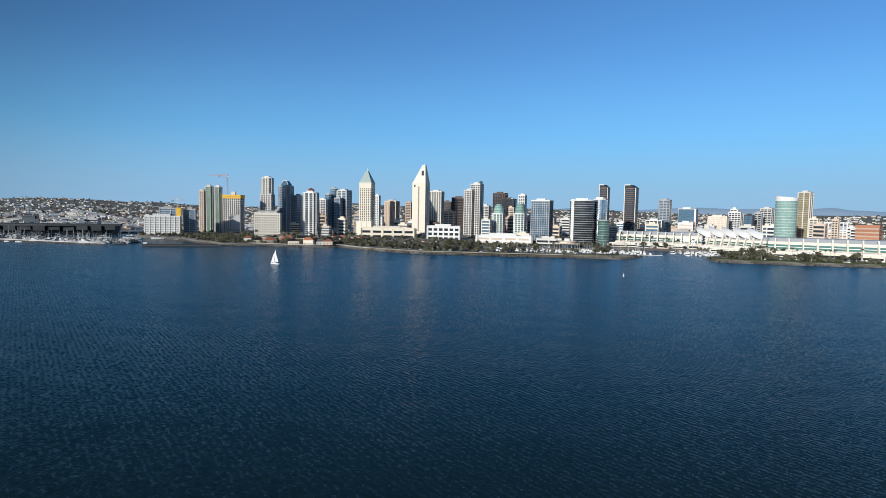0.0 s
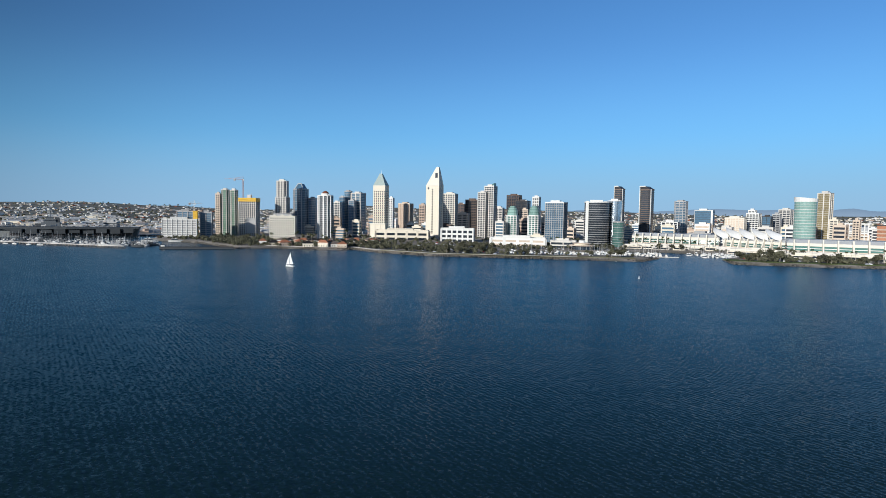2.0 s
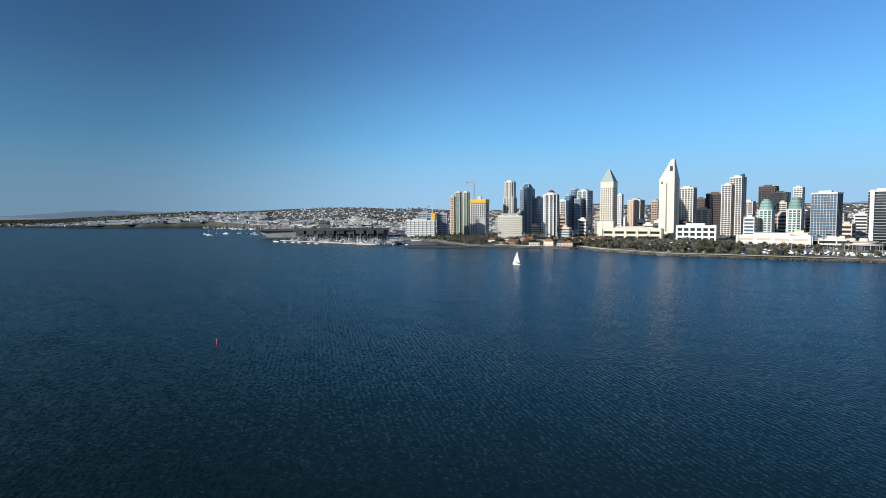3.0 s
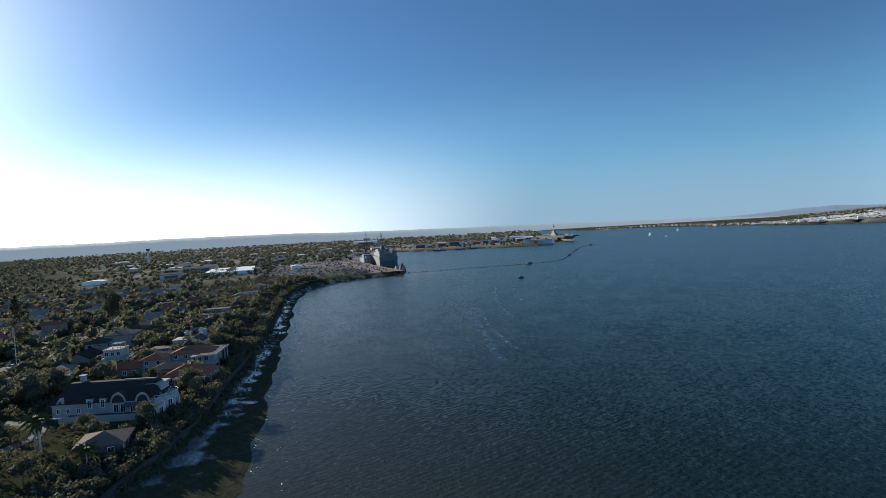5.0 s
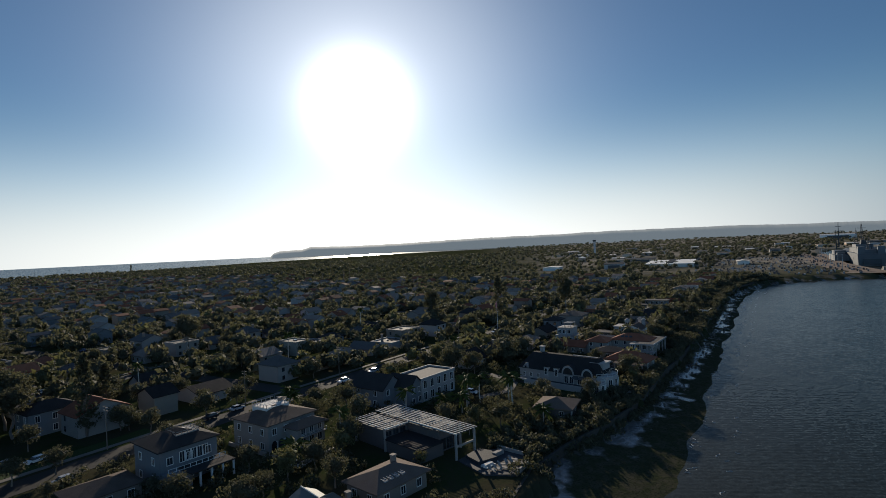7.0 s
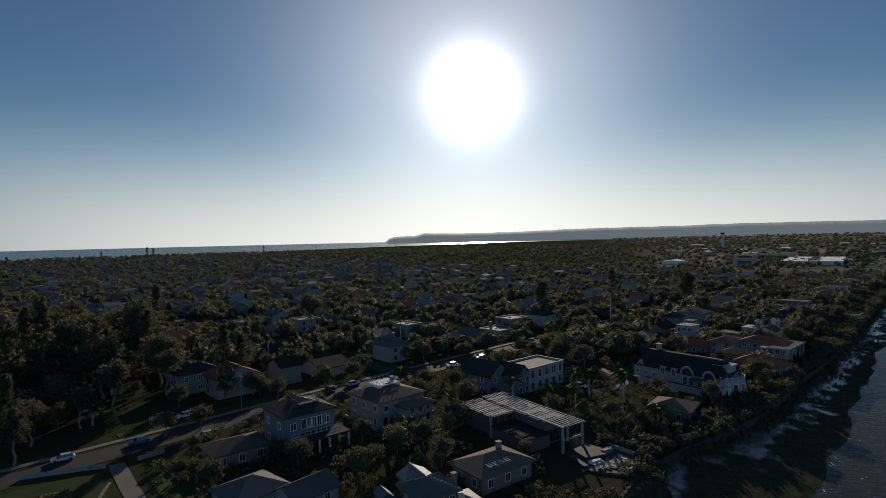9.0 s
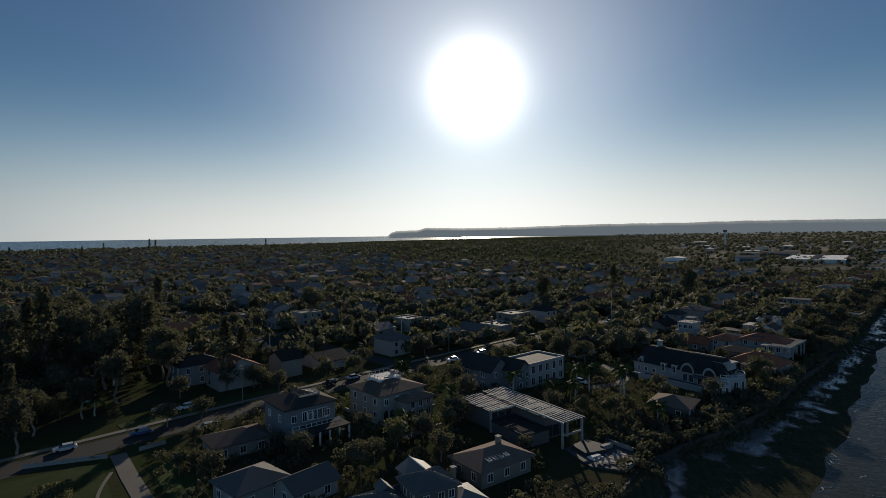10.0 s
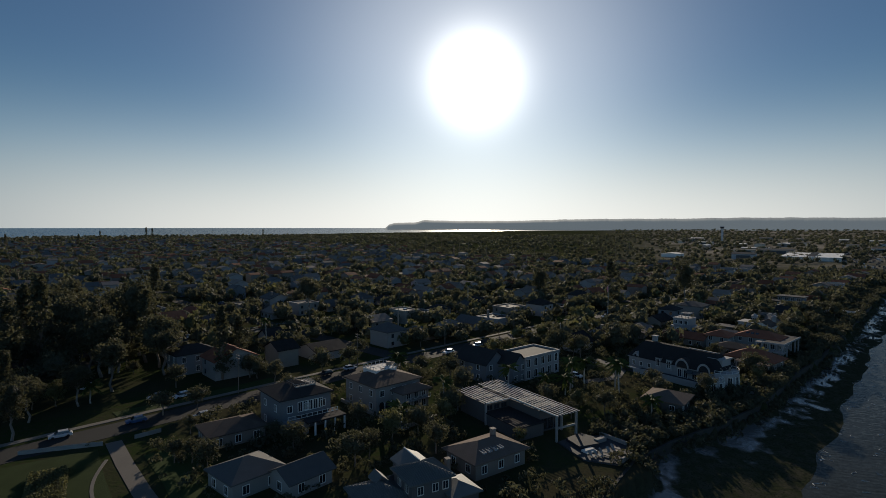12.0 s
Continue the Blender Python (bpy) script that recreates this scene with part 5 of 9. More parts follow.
def lounger(x, y, turn):
    t = thing("sun_lounger", x, y, 5.12, turn, "pale sun lounger on the stone terrace", "lounger", "loungers on the terrace")
    part("frame", Build().box(-0.35, 0.35, -1.0, 0.5, 0.25, 0.36), OFFWHITE, t)
    part("backrest", Build().add([(-0.35, 0.5, 0.3), (0.35, 0.5, 0.3), (0.35, 1.1, 0.8), (-0.35, 1.1, 0.8), (-0.35, 0.5, 0.4), (0.35, 0.5, 0.4), (0.35, 1.1, 0.9), (-0.35, 1.1, 0.9)],
                                  [(3, 2, 1, 0), (4, 5, 6, 7), (0, 1, 5, 4), (1, 2, 6, 5), (2, 3, 7, 6), (3, 0, 4, 7)]), OFFWHITE, t)
    for a in (-0.3, 0.3):
        for b in (-0.9, 0.4):
            part("leg", Build().box(a - 0.03, a + 0.03, b - 0.03, b + 0.03, 0, 0.25), STEELY, t)
    return t


def white_mansion():
    """Long white house with a dark steep roof, arched dormers and a round bay with balcony."""
    t = thing("mansion", -160.0, -104.0, 5.0, 93, "long white stucco mansion with dark steep roof and arched dormers", "house", "houses of the shore town")
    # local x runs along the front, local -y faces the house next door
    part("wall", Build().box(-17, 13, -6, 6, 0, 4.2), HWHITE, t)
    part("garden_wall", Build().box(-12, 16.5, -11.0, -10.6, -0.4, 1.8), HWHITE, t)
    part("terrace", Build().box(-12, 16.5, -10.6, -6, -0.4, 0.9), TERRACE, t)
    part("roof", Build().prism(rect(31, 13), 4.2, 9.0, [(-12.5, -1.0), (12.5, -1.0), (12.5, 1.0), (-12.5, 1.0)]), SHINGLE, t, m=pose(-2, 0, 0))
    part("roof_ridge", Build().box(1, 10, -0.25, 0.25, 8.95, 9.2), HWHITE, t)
    for x, r in ((2.4, 2.3), (9.4, 2.1)):
        a = Build()
        arc = [(x + r * math.cos(k * math.pi / 10), 4.0 + r * math.sin(k * math.pi / 10) * 1.25) for k in range(11)]
        fr = [(p[0], -6.6, p[1]) for p in arc]
        bk = [(p[0], -2.5, p[1]) for p in arc]
        n = len(arc)
        a.add(fr + bk, [tuple(range(n))] + [(i + 1, i, n + i, n + i + 1) for i in range(n - 1)] + [tuple(range(2 * n - 1, n - 1, -1))])
        dm = part("dormer", a, SHINGLE, t)
        g = [(x + (r - 0.5) * math.cos(k * math.pi / 10), 4.0 + (r - 0.5) * math.sin(k * math.pi / 10) * 1.25) for k in range(11)]
        rim = [(p[0], -6.66, p[1]) for p in arc] + [(p[0], -6.66, p[1]) for p in g]
        part("dormer_face", Build().add(rim + [(p[0], -6.5, p[2]) for p in rim], [f for i in range(10) for f in ((i + 1, i, 11 + i, 12 + i), (i, i + 1, 23 + i, 22 + i), (12 + i, 11 + i, 33 + i, 34 + i))]), HWHITE, dm, "white rim of the arched dormer")
        part("arched_pane", Build().add([(p[0], -6.63, p[1]) for p in g], [tuple(range(11))]), WINGL, dm)
    part("pediment", Build().prism([(-15.9, -6.25), (-12.9, -6.25), (-12.9, -4.6), (-15.9, -4.6)], 4.1, 5.9, [(-14.5, -6.25), (-14.3, -6.25), (-14.3, -3.6), (-14.5, -3.6)]), HWHITE, t)
    part("pediment_opening", Build().box(-14.75, -14.05, -6.33, -6.2, 4.25, 5.0), WINGL, t)
    for x in (-6.0, -2.2):
        tall = part("tall_dormer", Build().box(x - 0.95, x + 0.95, -6.3, -3.6, 2.2, 5.5), HWHITE, t)
        part("dormer_roof", Build().prism([(x - 1.15, -6.5), (x + 1.15, -6.5), (x + 1.15, -3.0), (x - 1.15, -3.0)], 5.5, 6.3, [(x - 0.1, -6.5), (x + 0.1, -6.5), (x + 0.1, -3.0), (x - 0.1, -3.0)]), SHINGLE, tall)
        window(t, x, -6.32, 2.9, 0, 1.0, 2.1)
    for x in (-15.2, -12.4, -9.4):
        window(t, x, -6.0, 1.5, 0, 0.9, 1.3)
    for x in (1.4, 3.4, 6.2, 8.0, 10.4):
        window(t, x, -6.0, 1.0, 0, 1.3, 2.3)
    for x in (5.0, 7.2, 9.4):
        part("awning", Build().prism([(x - 0.95, -7.5), (x + 0.95, -7.5), (x + 0.95, -6.02), (x - 0.95, -6.02)], 2.9, 3.3, [(x - 0.95, -7.5, 3.0), (x + 0.95, -7.5, 3.0), (x + 0.95, -6.02, 3.7), (x - 0.95, -6.02, 3.7)]), NAVYDK, t, "dark green cloth awning")
    part("gate_wall", Build().box(-17.2, -16.2, -11.0, -10.6, -0.4, 1.8).box(-16.2, -12, -11.0, -10.6, 1.3, 1.8), HWHITE, t)
    # dark panel fills the gate opening, its darkness put into the colour
    part("gate", Build().box(-16.2, -12, -10.9, -10.8, -0.4, 1.3), DARK, t, "dark panel in the garden gate opening")
    part("eave_moulding", Build().box(-17.3, 13, -6.35, -6.02, 3.85, 4.15), HWHITE, t)
    part("chimney", Build().box(-12.6, -11.2, 0.5, 1.7, 5, 10.6).box(-12.8, -11.0, 0.3, 1.9, 10.6, 10.9), HWHITE, t)
    part("tower_block", Build().box(8.6, 12.6, -2, 3, 4, 7.4).box(8.2, 13.0, -2.4, 3.4, 7.4, 7.9), HWHITE, t)
    bay = Build().prism([(13 + 4 * math.cos(a), -2 + 5 * math.sin(a)) for a in [k * math.pi / 8 - math.pi / 2 for k in range(9)]], 0, 4.6)
    part("round_bay", bay, HWHITE, t)
    for k in range(5):
        a = -math.pi / 2 + (k + 0.9) * math.pi / 6
        window(t, 13 + 4.05 * math.cos(a), -2 + 5.05 * math.sin(a), 0.8, 90 + math.degrees(math.atan2(5 * math.sin(a), 4 * math.cos(a))), 1.2, 2.8)
    railing(t, [(13 + 4 * math.cos(a), -2 + 5 * math.sin(a)) for a in [k * math.pi / 8 - math.pi / 2 for k in range(9)]], 4.6, 0.9)
    for k in range(5):
        part("balcony_chair", Build().box(-0.3, 0.3, -0.3, 0.3, 0.35, 0.45).box(-0.3, 0.3, 0.24, 0.3, 0.45, 0.95).box(-0.28, -0.22, -0.28, -0.22, 0, 0.35).box(0.22, 0.28, -0.28, -0.22, 0, 0.35).box(-0.28, -0.22, 0.22, 0.28, 0, 0.35).box(0.22, 0.28, 0.22, 0.28, 0, 0.35),
             WOOD, t, "dark balcony chair", pose(13.6 + 1.1 * math.cos(k * 1.2), -2 + 2.6 * math.sin(k * 1.2), 4.6, 0, 0, 70 * k))
    railing(t, [(13 + 3.4 * math.cos(a), -9 + 2.9 * math.sin(a)) for a in [k * math.pi / 8 - math.pi / 2 for k in range(9)]], 3.4, 0.9)
    part("lower_bay", Build().prism([(13 + 3.5 * math.cos(a), -9 + 3.0 * math.sin(a)) for a in [k * math.pi / 8 - math.pi / 2 for k in range(9)]] + [(11, -6), (11, -12)], -0.4, 3.4), HWHITE, t)
    for k in range(4):
        a = -math.pi / 2 + (k + 1.0) * math.pi / 5
        window(t, 13 + 3.55 * math.cos(a), -9 + 3.05 * math.sin(a), 0.5, 90 + math.degrees(math.atan2(3 * math.sin(a), 3.5 * math.cos(a))), 1.1, 2.4)
    return t


grey_house()
spanish_house()
pergola_house()
white_mansion()
for k in range(7):
    lounger(-86.5 - 1.2 * k, -77.0 + 0.6 * (k % 3), 170 + 13 * (k % 4))

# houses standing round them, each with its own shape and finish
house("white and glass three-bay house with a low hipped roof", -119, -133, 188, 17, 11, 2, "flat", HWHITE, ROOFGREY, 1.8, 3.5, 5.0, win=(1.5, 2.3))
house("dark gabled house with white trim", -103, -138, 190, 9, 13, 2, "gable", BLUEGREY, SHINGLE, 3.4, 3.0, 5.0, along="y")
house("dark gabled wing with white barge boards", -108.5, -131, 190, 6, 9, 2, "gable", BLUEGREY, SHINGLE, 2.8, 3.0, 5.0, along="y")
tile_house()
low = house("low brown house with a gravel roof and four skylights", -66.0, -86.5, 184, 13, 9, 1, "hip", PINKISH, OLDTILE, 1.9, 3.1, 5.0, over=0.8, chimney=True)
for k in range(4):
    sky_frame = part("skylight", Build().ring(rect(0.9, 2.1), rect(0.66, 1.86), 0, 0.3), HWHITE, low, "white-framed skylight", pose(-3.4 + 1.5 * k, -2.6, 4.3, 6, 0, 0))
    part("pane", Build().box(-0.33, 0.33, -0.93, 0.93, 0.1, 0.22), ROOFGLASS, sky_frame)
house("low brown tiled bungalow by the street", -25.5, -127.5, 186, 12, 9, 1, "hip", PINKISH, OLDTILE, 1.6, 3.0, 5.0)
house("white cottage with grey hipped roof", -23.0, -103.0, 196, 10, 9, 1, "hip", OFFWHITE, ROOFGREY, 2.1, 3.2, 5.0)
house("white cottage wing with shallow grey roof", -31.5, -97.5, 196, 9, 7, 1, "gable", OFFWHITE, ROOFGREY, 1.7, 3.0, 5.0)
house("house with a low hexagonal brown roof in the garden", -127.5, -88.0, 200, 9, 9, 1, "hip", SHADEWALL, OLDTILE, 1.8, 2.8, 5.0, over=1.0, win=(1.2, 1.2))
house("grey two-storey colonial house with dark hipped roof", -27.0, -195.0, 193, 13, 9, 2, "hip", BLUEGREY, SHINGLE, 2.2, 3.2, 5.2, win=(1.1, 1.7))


def white_villa():
    """White villa with a gabled front, a round stair tower, two chimneys and lower flat-roofed wings."""
    t = thing("villa", -246.0, -123.0, 4.8, 100, "white stucco villa with brown gable, round tower and flat-roofed wings", "house", "houses of the shore town")
    part("wall", gable_walls(7.4, 10, 5.4, 1.7, "y"), PALE, t)
    part("roof", gable_roof(7.4, 10, 5.4, 1.7, 0.35, 0.25, "y"), OLDTILE, t)
    part("round_tower", Build().prism([(-4.2 + 1.25 * p[0], 0.4 + 1.25 * p[1]) for p in oval(2, 2, 12)], 0, 8.6).prism([(-4.2 + 1.45 * p[0], 0.4 + 1.45 * p[1]) for p in oval(2, 2, 12)], 8.6, 8.9)
         .prism([(-4.2 + p[0], 0.4 + p[1]) for p in oval(2.2, 2.2, 12)], 8.9, 9.7, [(-4.2 + 0.3 * p[0], 0.4 + 0.3 * p[1]) for p in oval(2, 2, 12)]), HWHITE, t)
    for k in range(3):
        part("tower_opening", Build().prism([(0.32 * math.cos(q) , 0.32 * math.sin(q)) for q in (i * math.pi / 5 for i in range(10))], -0.06, 0.06), WINGL, t, m=pose(-4.2 + 1.27 * math.sin(0.7 * k - 0.7), 0.4 - 1.27 * math.cos(0.7 * k - 0.7), 7.5, 90, 0, math.degrees(0.7 * k - 0.7)))
    for x, y in ((2.2, 5.0), (-0.5, 8.5)):
        part("chimney", Build().box(x - 0.7, x + 0.7, y - 0.6, y + 0.6, 5, 8.4).box(x - 0.95, x + 0.95, y - 0.85, y + 0.85, 8.4, 8.7).box(x - 0.6, x + 0.6, y - 0.5, y + 0.5, 8.7, 9.3), HWHITE, t)
    for x, z in ((-1.0, 3.1), (1.2, 3.1), (-1.8, 0.9), (1.8, 0.9)):
        window(t, x, 0 - 5.0, z, 0, 0.9, 1.4)
    part("wing", Build().box(-10, -3.7, -2, 6, 0, 5.6).box(-10.3, -3.7, -2.4, 6.3, 5.6, 6.0), HWHITE, t)
    for x in (-9.0, -7.3, -5.7):
        window(t, x, -2.0, 3.3, 0, 1.0, 1.5)
    part("low_wing", Build().box(-17, -7, -8, -2, 0, 3.4), HWHITE, t)
    part("flat_roof", Build().box(-17.8, -6.4, -8.9, -1.6, 3.4, 3.9), ROOFGREY, t)
    for k in range(5):
        window(t, -16 + 2 * k, -8.0, 0.7, 0, 1.5, 2.2)
    return t


def porch_house():
    """Bay-side house with a deep flat canopy on white posts and a lower terrace."""
    t = thing("villa", -210.0, -103.0, 4.8, 100, "pale bay-side house with long flat canopy on white posts", "house", "houses of the shore town")
    part("wall", Build().box(-5, 3, 0, 16, 0, 5.0), OFFWHITE, t)
    part("canopy_roof", Build().box(-2.0, 4.8, -1.0, 19.5, 5.0, 5.35), ROOFGREY, t, "long pale flat canopy roof")
    part("parapet", Build().box(-2.2, 5.0, -1.2, -1.0, 4.9, 5.55).box(4.8, 5.0, -1.0, 19.5, 4.9, 5.55), HWHITE, t)
    for x, y in ((0.2, -0.6), (2.4, -0.6), (4.4, -0.6), (4.4, 4.5), (4.4, 9.5), (4.4, 14.5), (4.4, 19.0)):
        part("post", Build().box(x - 0.22, x + 0.22, y - 0.22, y + 0.22, 0, 5.0), HWHITE, t)
    part("balcony", Build().box(-3.0, 5.4, -3.4, 0, 2.35, 2.65), HWHITE, t)
    railing(t, [(-3.0, -3.3), (5.3, -3.3), (5.3, 0)], 2.65, 0.9, OFFWHITE)
    for x in (-2.6, 1.2, 5.0):
        part("post", Build().box(x - 0.18, x + 0.18, -3.2, -2.84, 0, 2.35), HWHITE, t)
    for x in (-3.6, -1.5, 1.0):
        window(t, x, 0, 3.0, 0, 1.3, 1.7)
        window(t, x, 0, 0.3, 0, 1.5, 1.9)
    for k in range(5):
        window(t, 3.0, 2 + 3 * k, 3.0, 90, 1.6, 1.7)
    return t


def veranda_house():
    """Low house with a wide orange-brown tiled hip roof and a deep veranda towards the mansion."""
    t = house("low house with wide orange-brown tiled roof and white veranda", -191.5, -98.5, 96, 14.5, 10, 1, "hip", PINKISH, REDROOF, 2.6, 3.1, 4.9, over=0.9)
    part("veranda_beam", Build().box(-3, 7.4, -8.6, -8.2, 2.5, 2.9), HWHITE, t)
    part("veranda_roof", Build().prism([(-3.2, -8.8), (7.6, -8.8), (7.6, -4.6), (-3.2, -4.6)], 2.9, 3.1, [(-3.2, -8.8, 3.05), (7.6, -8.8, 3.05), (7.6, -4.6, 3.6), (-3.2, -4.6, 3.6)]), OLDTILE, t)
    for k in range(4):
        part("post", Build().box(-2.9 + 3.35 * k, -2.6 + 3.35 * k, -8.55, -8.25, 0, 2.5), HWHITE, t)
    return t


def cubic_house():
    """White stepped house with roof terraces, rails and a slatted sun frame."""
    t = thing("villa", -225.5, -146.0, 4.8, 100, "cubic white house with stepped roof terraces and sun frame", "house", "houses of the shore town")
    part("wall", Build().box(-6, 6, -4.5, 4.5, 0, 3.5), HWHITE, t)
    part("upper_storey", Build().box(-5.4, 1.6, -3.2, 4.4, 3.5, 6.6).box(-5.6, 1.8, -3.4, 4.5, 6.6, 6.9), HWHITE, t)
    railing(t, [(1.9, -4.3), (5.9, -4.3), (5.9, 4.4)], 3.5, 0.95, OFFWHITE)
    railing(t, [(-5.4, -3.3), (1.7, -3.3), (1.7, 4.3)], 6.9, 0.8, OFFWHITE)
    for x in (-2.0, 1.2):
        for y in (-2.5, 2.0):
            part("post", Build().box(x - 0.09, x + 0.09, y - 0.09, y + 0.09, 6.9, 9.0), HWHITE, t)
    for k in range(6):
        part("slat", Build().box(-2.4 + 0.72 * k, -2.2 + 0.72 * k, -2.9, 2.4, 9.0, 9.2), HWHITE, t)
    for x in (-4.2, -1.9, 0.4):
        window(t, x, -3.2, 4.3, 0, 1.3, 1.5)
    for k in range(5):
        window(t, -4.8 + 2.3 * k, -4.5, 0.9, 0, 1.2, 1.7)
    return t


def terraced_house():
    """Long grey house in steps above the beach, with flat slabs and pale terrace walls."""
    t = thing("villa", -346.0, -157.0, 4.8, 100, "long grey flat-roofed house with stepped terraces", "house", "houses of the shore town")
    part("wall", Build().box(-11, 9, -4, 6, 0, 4.0).box(-8, 5, -1, 6, 4.0, 6.8), BLUEGREY, t)
    part("flat_roof", Build().box(-11.8, 10, -5.4, 6.4, 4.0, 4.35).box(-8.8, 6, -2, 6.4, 6.8, 7.15), ROOFGREY, t)
    part("terrace", Build().box(9, 30, -3, 6, 0, 1.1), CONC, t)
    part("terrace_wall", Build().box(9, 30, -3.3, -3.0, 0, 2.0).box(30, 30.3, -3.3, 6, 0, 2.0), PALE, t)
    for k in range(6):
        window(t, -9.5 + 3.4 * k, -4.0, 0.8, 0, 2.0, 2.4)
    for k in range(4):
        window(t, -6.6 + 3.1 * k, -1.0, 4.6, 0, 1.6, 1.7)
    return t


white_villa()
porch_house()
veranda_house()
cubic_house()
terraced_house()
house("pale stucco house with red tiled hips", -209.5, -121.5, 100, 8.5, 9, 2, "hip", OFFWHITE, REDROOF, 1.9, 2.5, 4.9, over=0.7)
hips = house("wide house under red-brown tiled hips with roof windows", -219.0, -111.0, 100, 15, 10, 2, "hip", OFFWHITE, REDROOF, 2.2, 2.6, 4.9, over=0.7)
for k in range(3):
    part("skylight", Build().box(-0.6, 0.6, -0.9, 0.9, 0, 0.18), ROOFGLASS, hips, "flat glass roof pane", pose(-3.6 + 1.7 * k, -3.2, 6.45, 26, 0, 0))
house("low house with a dark brown tiled roof", -201.5, -112.0, 100, 11, 8, 1, "hip", PINKISH, OLDTILE, 1.6, 3.0, 4.9, over=0.8)
house("long low pink stucco house with red tiled roof", -204.5, -133.0, 97, 17, 8, 1, "gable", PINKISH, REDROOF, 1.8, 3.2, 4.9)
house("white house with tall window bays above the beach", -452.0, -178.0, 103, 11, 9, 2, "flat", HWHITE, ROOFGREY, 1, 3.4, None, win=(1.5, 2.5))
house("pale flat-roofed house among the trees", -538.0, -300.0, 105, 22, 10, 2, "flat", OFFWHITE, ROOFGREY, 1, 2.9, None, detail=False)
house("low pale flat-roofed house above the beach", -500.0, -222.0, 100, 20, 9, 1, "flat", OFFWHITE, ROOFGREY, 1, 3.4, None, detail=False)

# curved white court wall at the foot of the mansion garden, and the low wall that steps down the bank
court = thing("court_wall", -163.0, -86.5, 4.7, 0, "low curved white court wall beside the mansion", "wall")
bow = [(5.6 * math.cos(radians(d)), 5.6 * math.sin(radians(d))) for d in range(-20, 131, 15)]
for (x0, y0), (x1, y1) in zip(bow, bow[1:]):
    part("wall_panel", Build().prism([(x0, y0), (x1, y1), (x1 * 0.93, y1 * 0.93), (x0 * 0.93, y0 * 0.93)][::-1], -0.6, 0.75), HWHITE, court)
steps = thing("bank_wall", 0, 0, 0, 0, "pale stepped wall down the garden bank", "wall")
for k in range(6):
    f = k / 6
    x, y = -202 + 20 * f, -92.6 + 4 * f
    part("wall_panel", Build().prism([(x, y), (x + 3.3, y + 0.66), (x + 3.2, y + 1.0), (x - 0.1, y + 0.34)], 3.8, 5.9 - 0.12 * k), OFFWHITE, steps)
house("long low house with grey-brown roof", -201.0, -155.0, 205, 18, 10, 1, "gable", PINKISH, BROWNROOF, 1.4, 2.9, 5.0)
house("white gabled cottage with rounded gables", -158.0, -150.0, 195, 12, 9, 1, "gable", HWHITE, SHINGLE, 3.2, 3.2, 5.0)

# streets, drive and lawns
def strip(name, pts, wide, z, mat, label, category):
    """A road or path of given width along points, with thickness."""
    b = Build()
    left, right = [], []
    for k, p in enumerate(pts):
        a, c = Vector(pts[max(0, k - 1)]), Vector(pts[min(len(pts) - 1, k + 1)])
        n = Vector((-(c - a).y, (c - a).x)).normalized() * wide / 2
        left.append((p[0] + n.x, p[1] + n.y)), right.append((p[0] - n.x, p[1] - n.y))
    n = len(pts)
    zs = [height(*p) + z for p in pts]
    v = [(*left[k], zs[k]) for k in range(n)] + [(*right[k], zs[k]) for k in range(n)]
    v += [(*left[k], zs[k] - 0.4) for k in range(n)] + [(*right[k], zs[k] - 0.4) for k in range(n)]
    b.add(v, [f for k in range(n - 1) for f in ((n + k, n + k + 1, k + 1, k), (k, k + 1, 2 * n + k + 1, 2 * n + k), (n + k + 1, n + k, 3 * n + k, 3 * n + k + 1))])
    ob = part(name, b, mat)
    return tagged(ob, label, category, kind="structure")


for k in range(6):
    vv = 142 + 90 * k
    pts = [uv(u, vv + 1.5 * math.sin(u / 60)) for u in range(-160 if k else 6, 640, 20)]
    strip("road", pts, 9.0, 0.06, ASPHALT, "worn grey asphalt street", "road")
    strip("pavement", [(p[0] + 0.228 * 7.2, p[1] - 0.974 * 7.2) for p in pts], 1.8, 0.12, CONC, "pale concrete pavement beside the street", "pavement")
for uu in (-70, 130, 330, 520):
    strip("road", [uv(uu, v) for v in range(150, 700, 25)], 8.0, 0.075, ASPHALT, "worn grey asphalt cross street", "road")
strip("road", [(30, -190), (20, -205), (2, -224), (-20, -245)], 8.0, 0.09, CONC, "pale worn curving street under trees", "road")
strip("path", [(-3, -139), (-4.5, -125), (-6.5, -110), (-9, -95)], 3.2, 0.09, CONC, "straight pale concrete drive", "drive")
strip("lawn", [(8.5, -136), (7.5, -120), (6.0, -104), (5.0, -92)], 17.0, 0.07, LAWN, "mown green lawn beside the drive", "lawn")
strip("path", [(-1.5 + 2.6 * math.sin(math.pi * k / 14), -129 + 2 * k) for k in range(13)], 0.6, 0.13, CONC, "narrow curved pale garden path", "path")
strip("lawn", [(-12, -128), (-14, -112), (-15, -98)], 8.0, 0.07, LAWN, "mown green lawn beside the drive", "lawn")
strip("lawn", [(-140, -92), (-150, -99), (-149, -112), (-148, -128)], 8.0, 0.07, LAWN, "dark green lawn behind the white wall", "lawn")
strip("lawn", [uv(40, 153), uv(60, 153), uv(84, 154)], 6.0, 0.09, LAWN, "green verge along the street", "lawn")
strip("path", [(-151, -134), (-149, -120), (-138, -114), (-126, -116)], 3.4, 0.08, CONC, "pale concrete garden court", "drive")


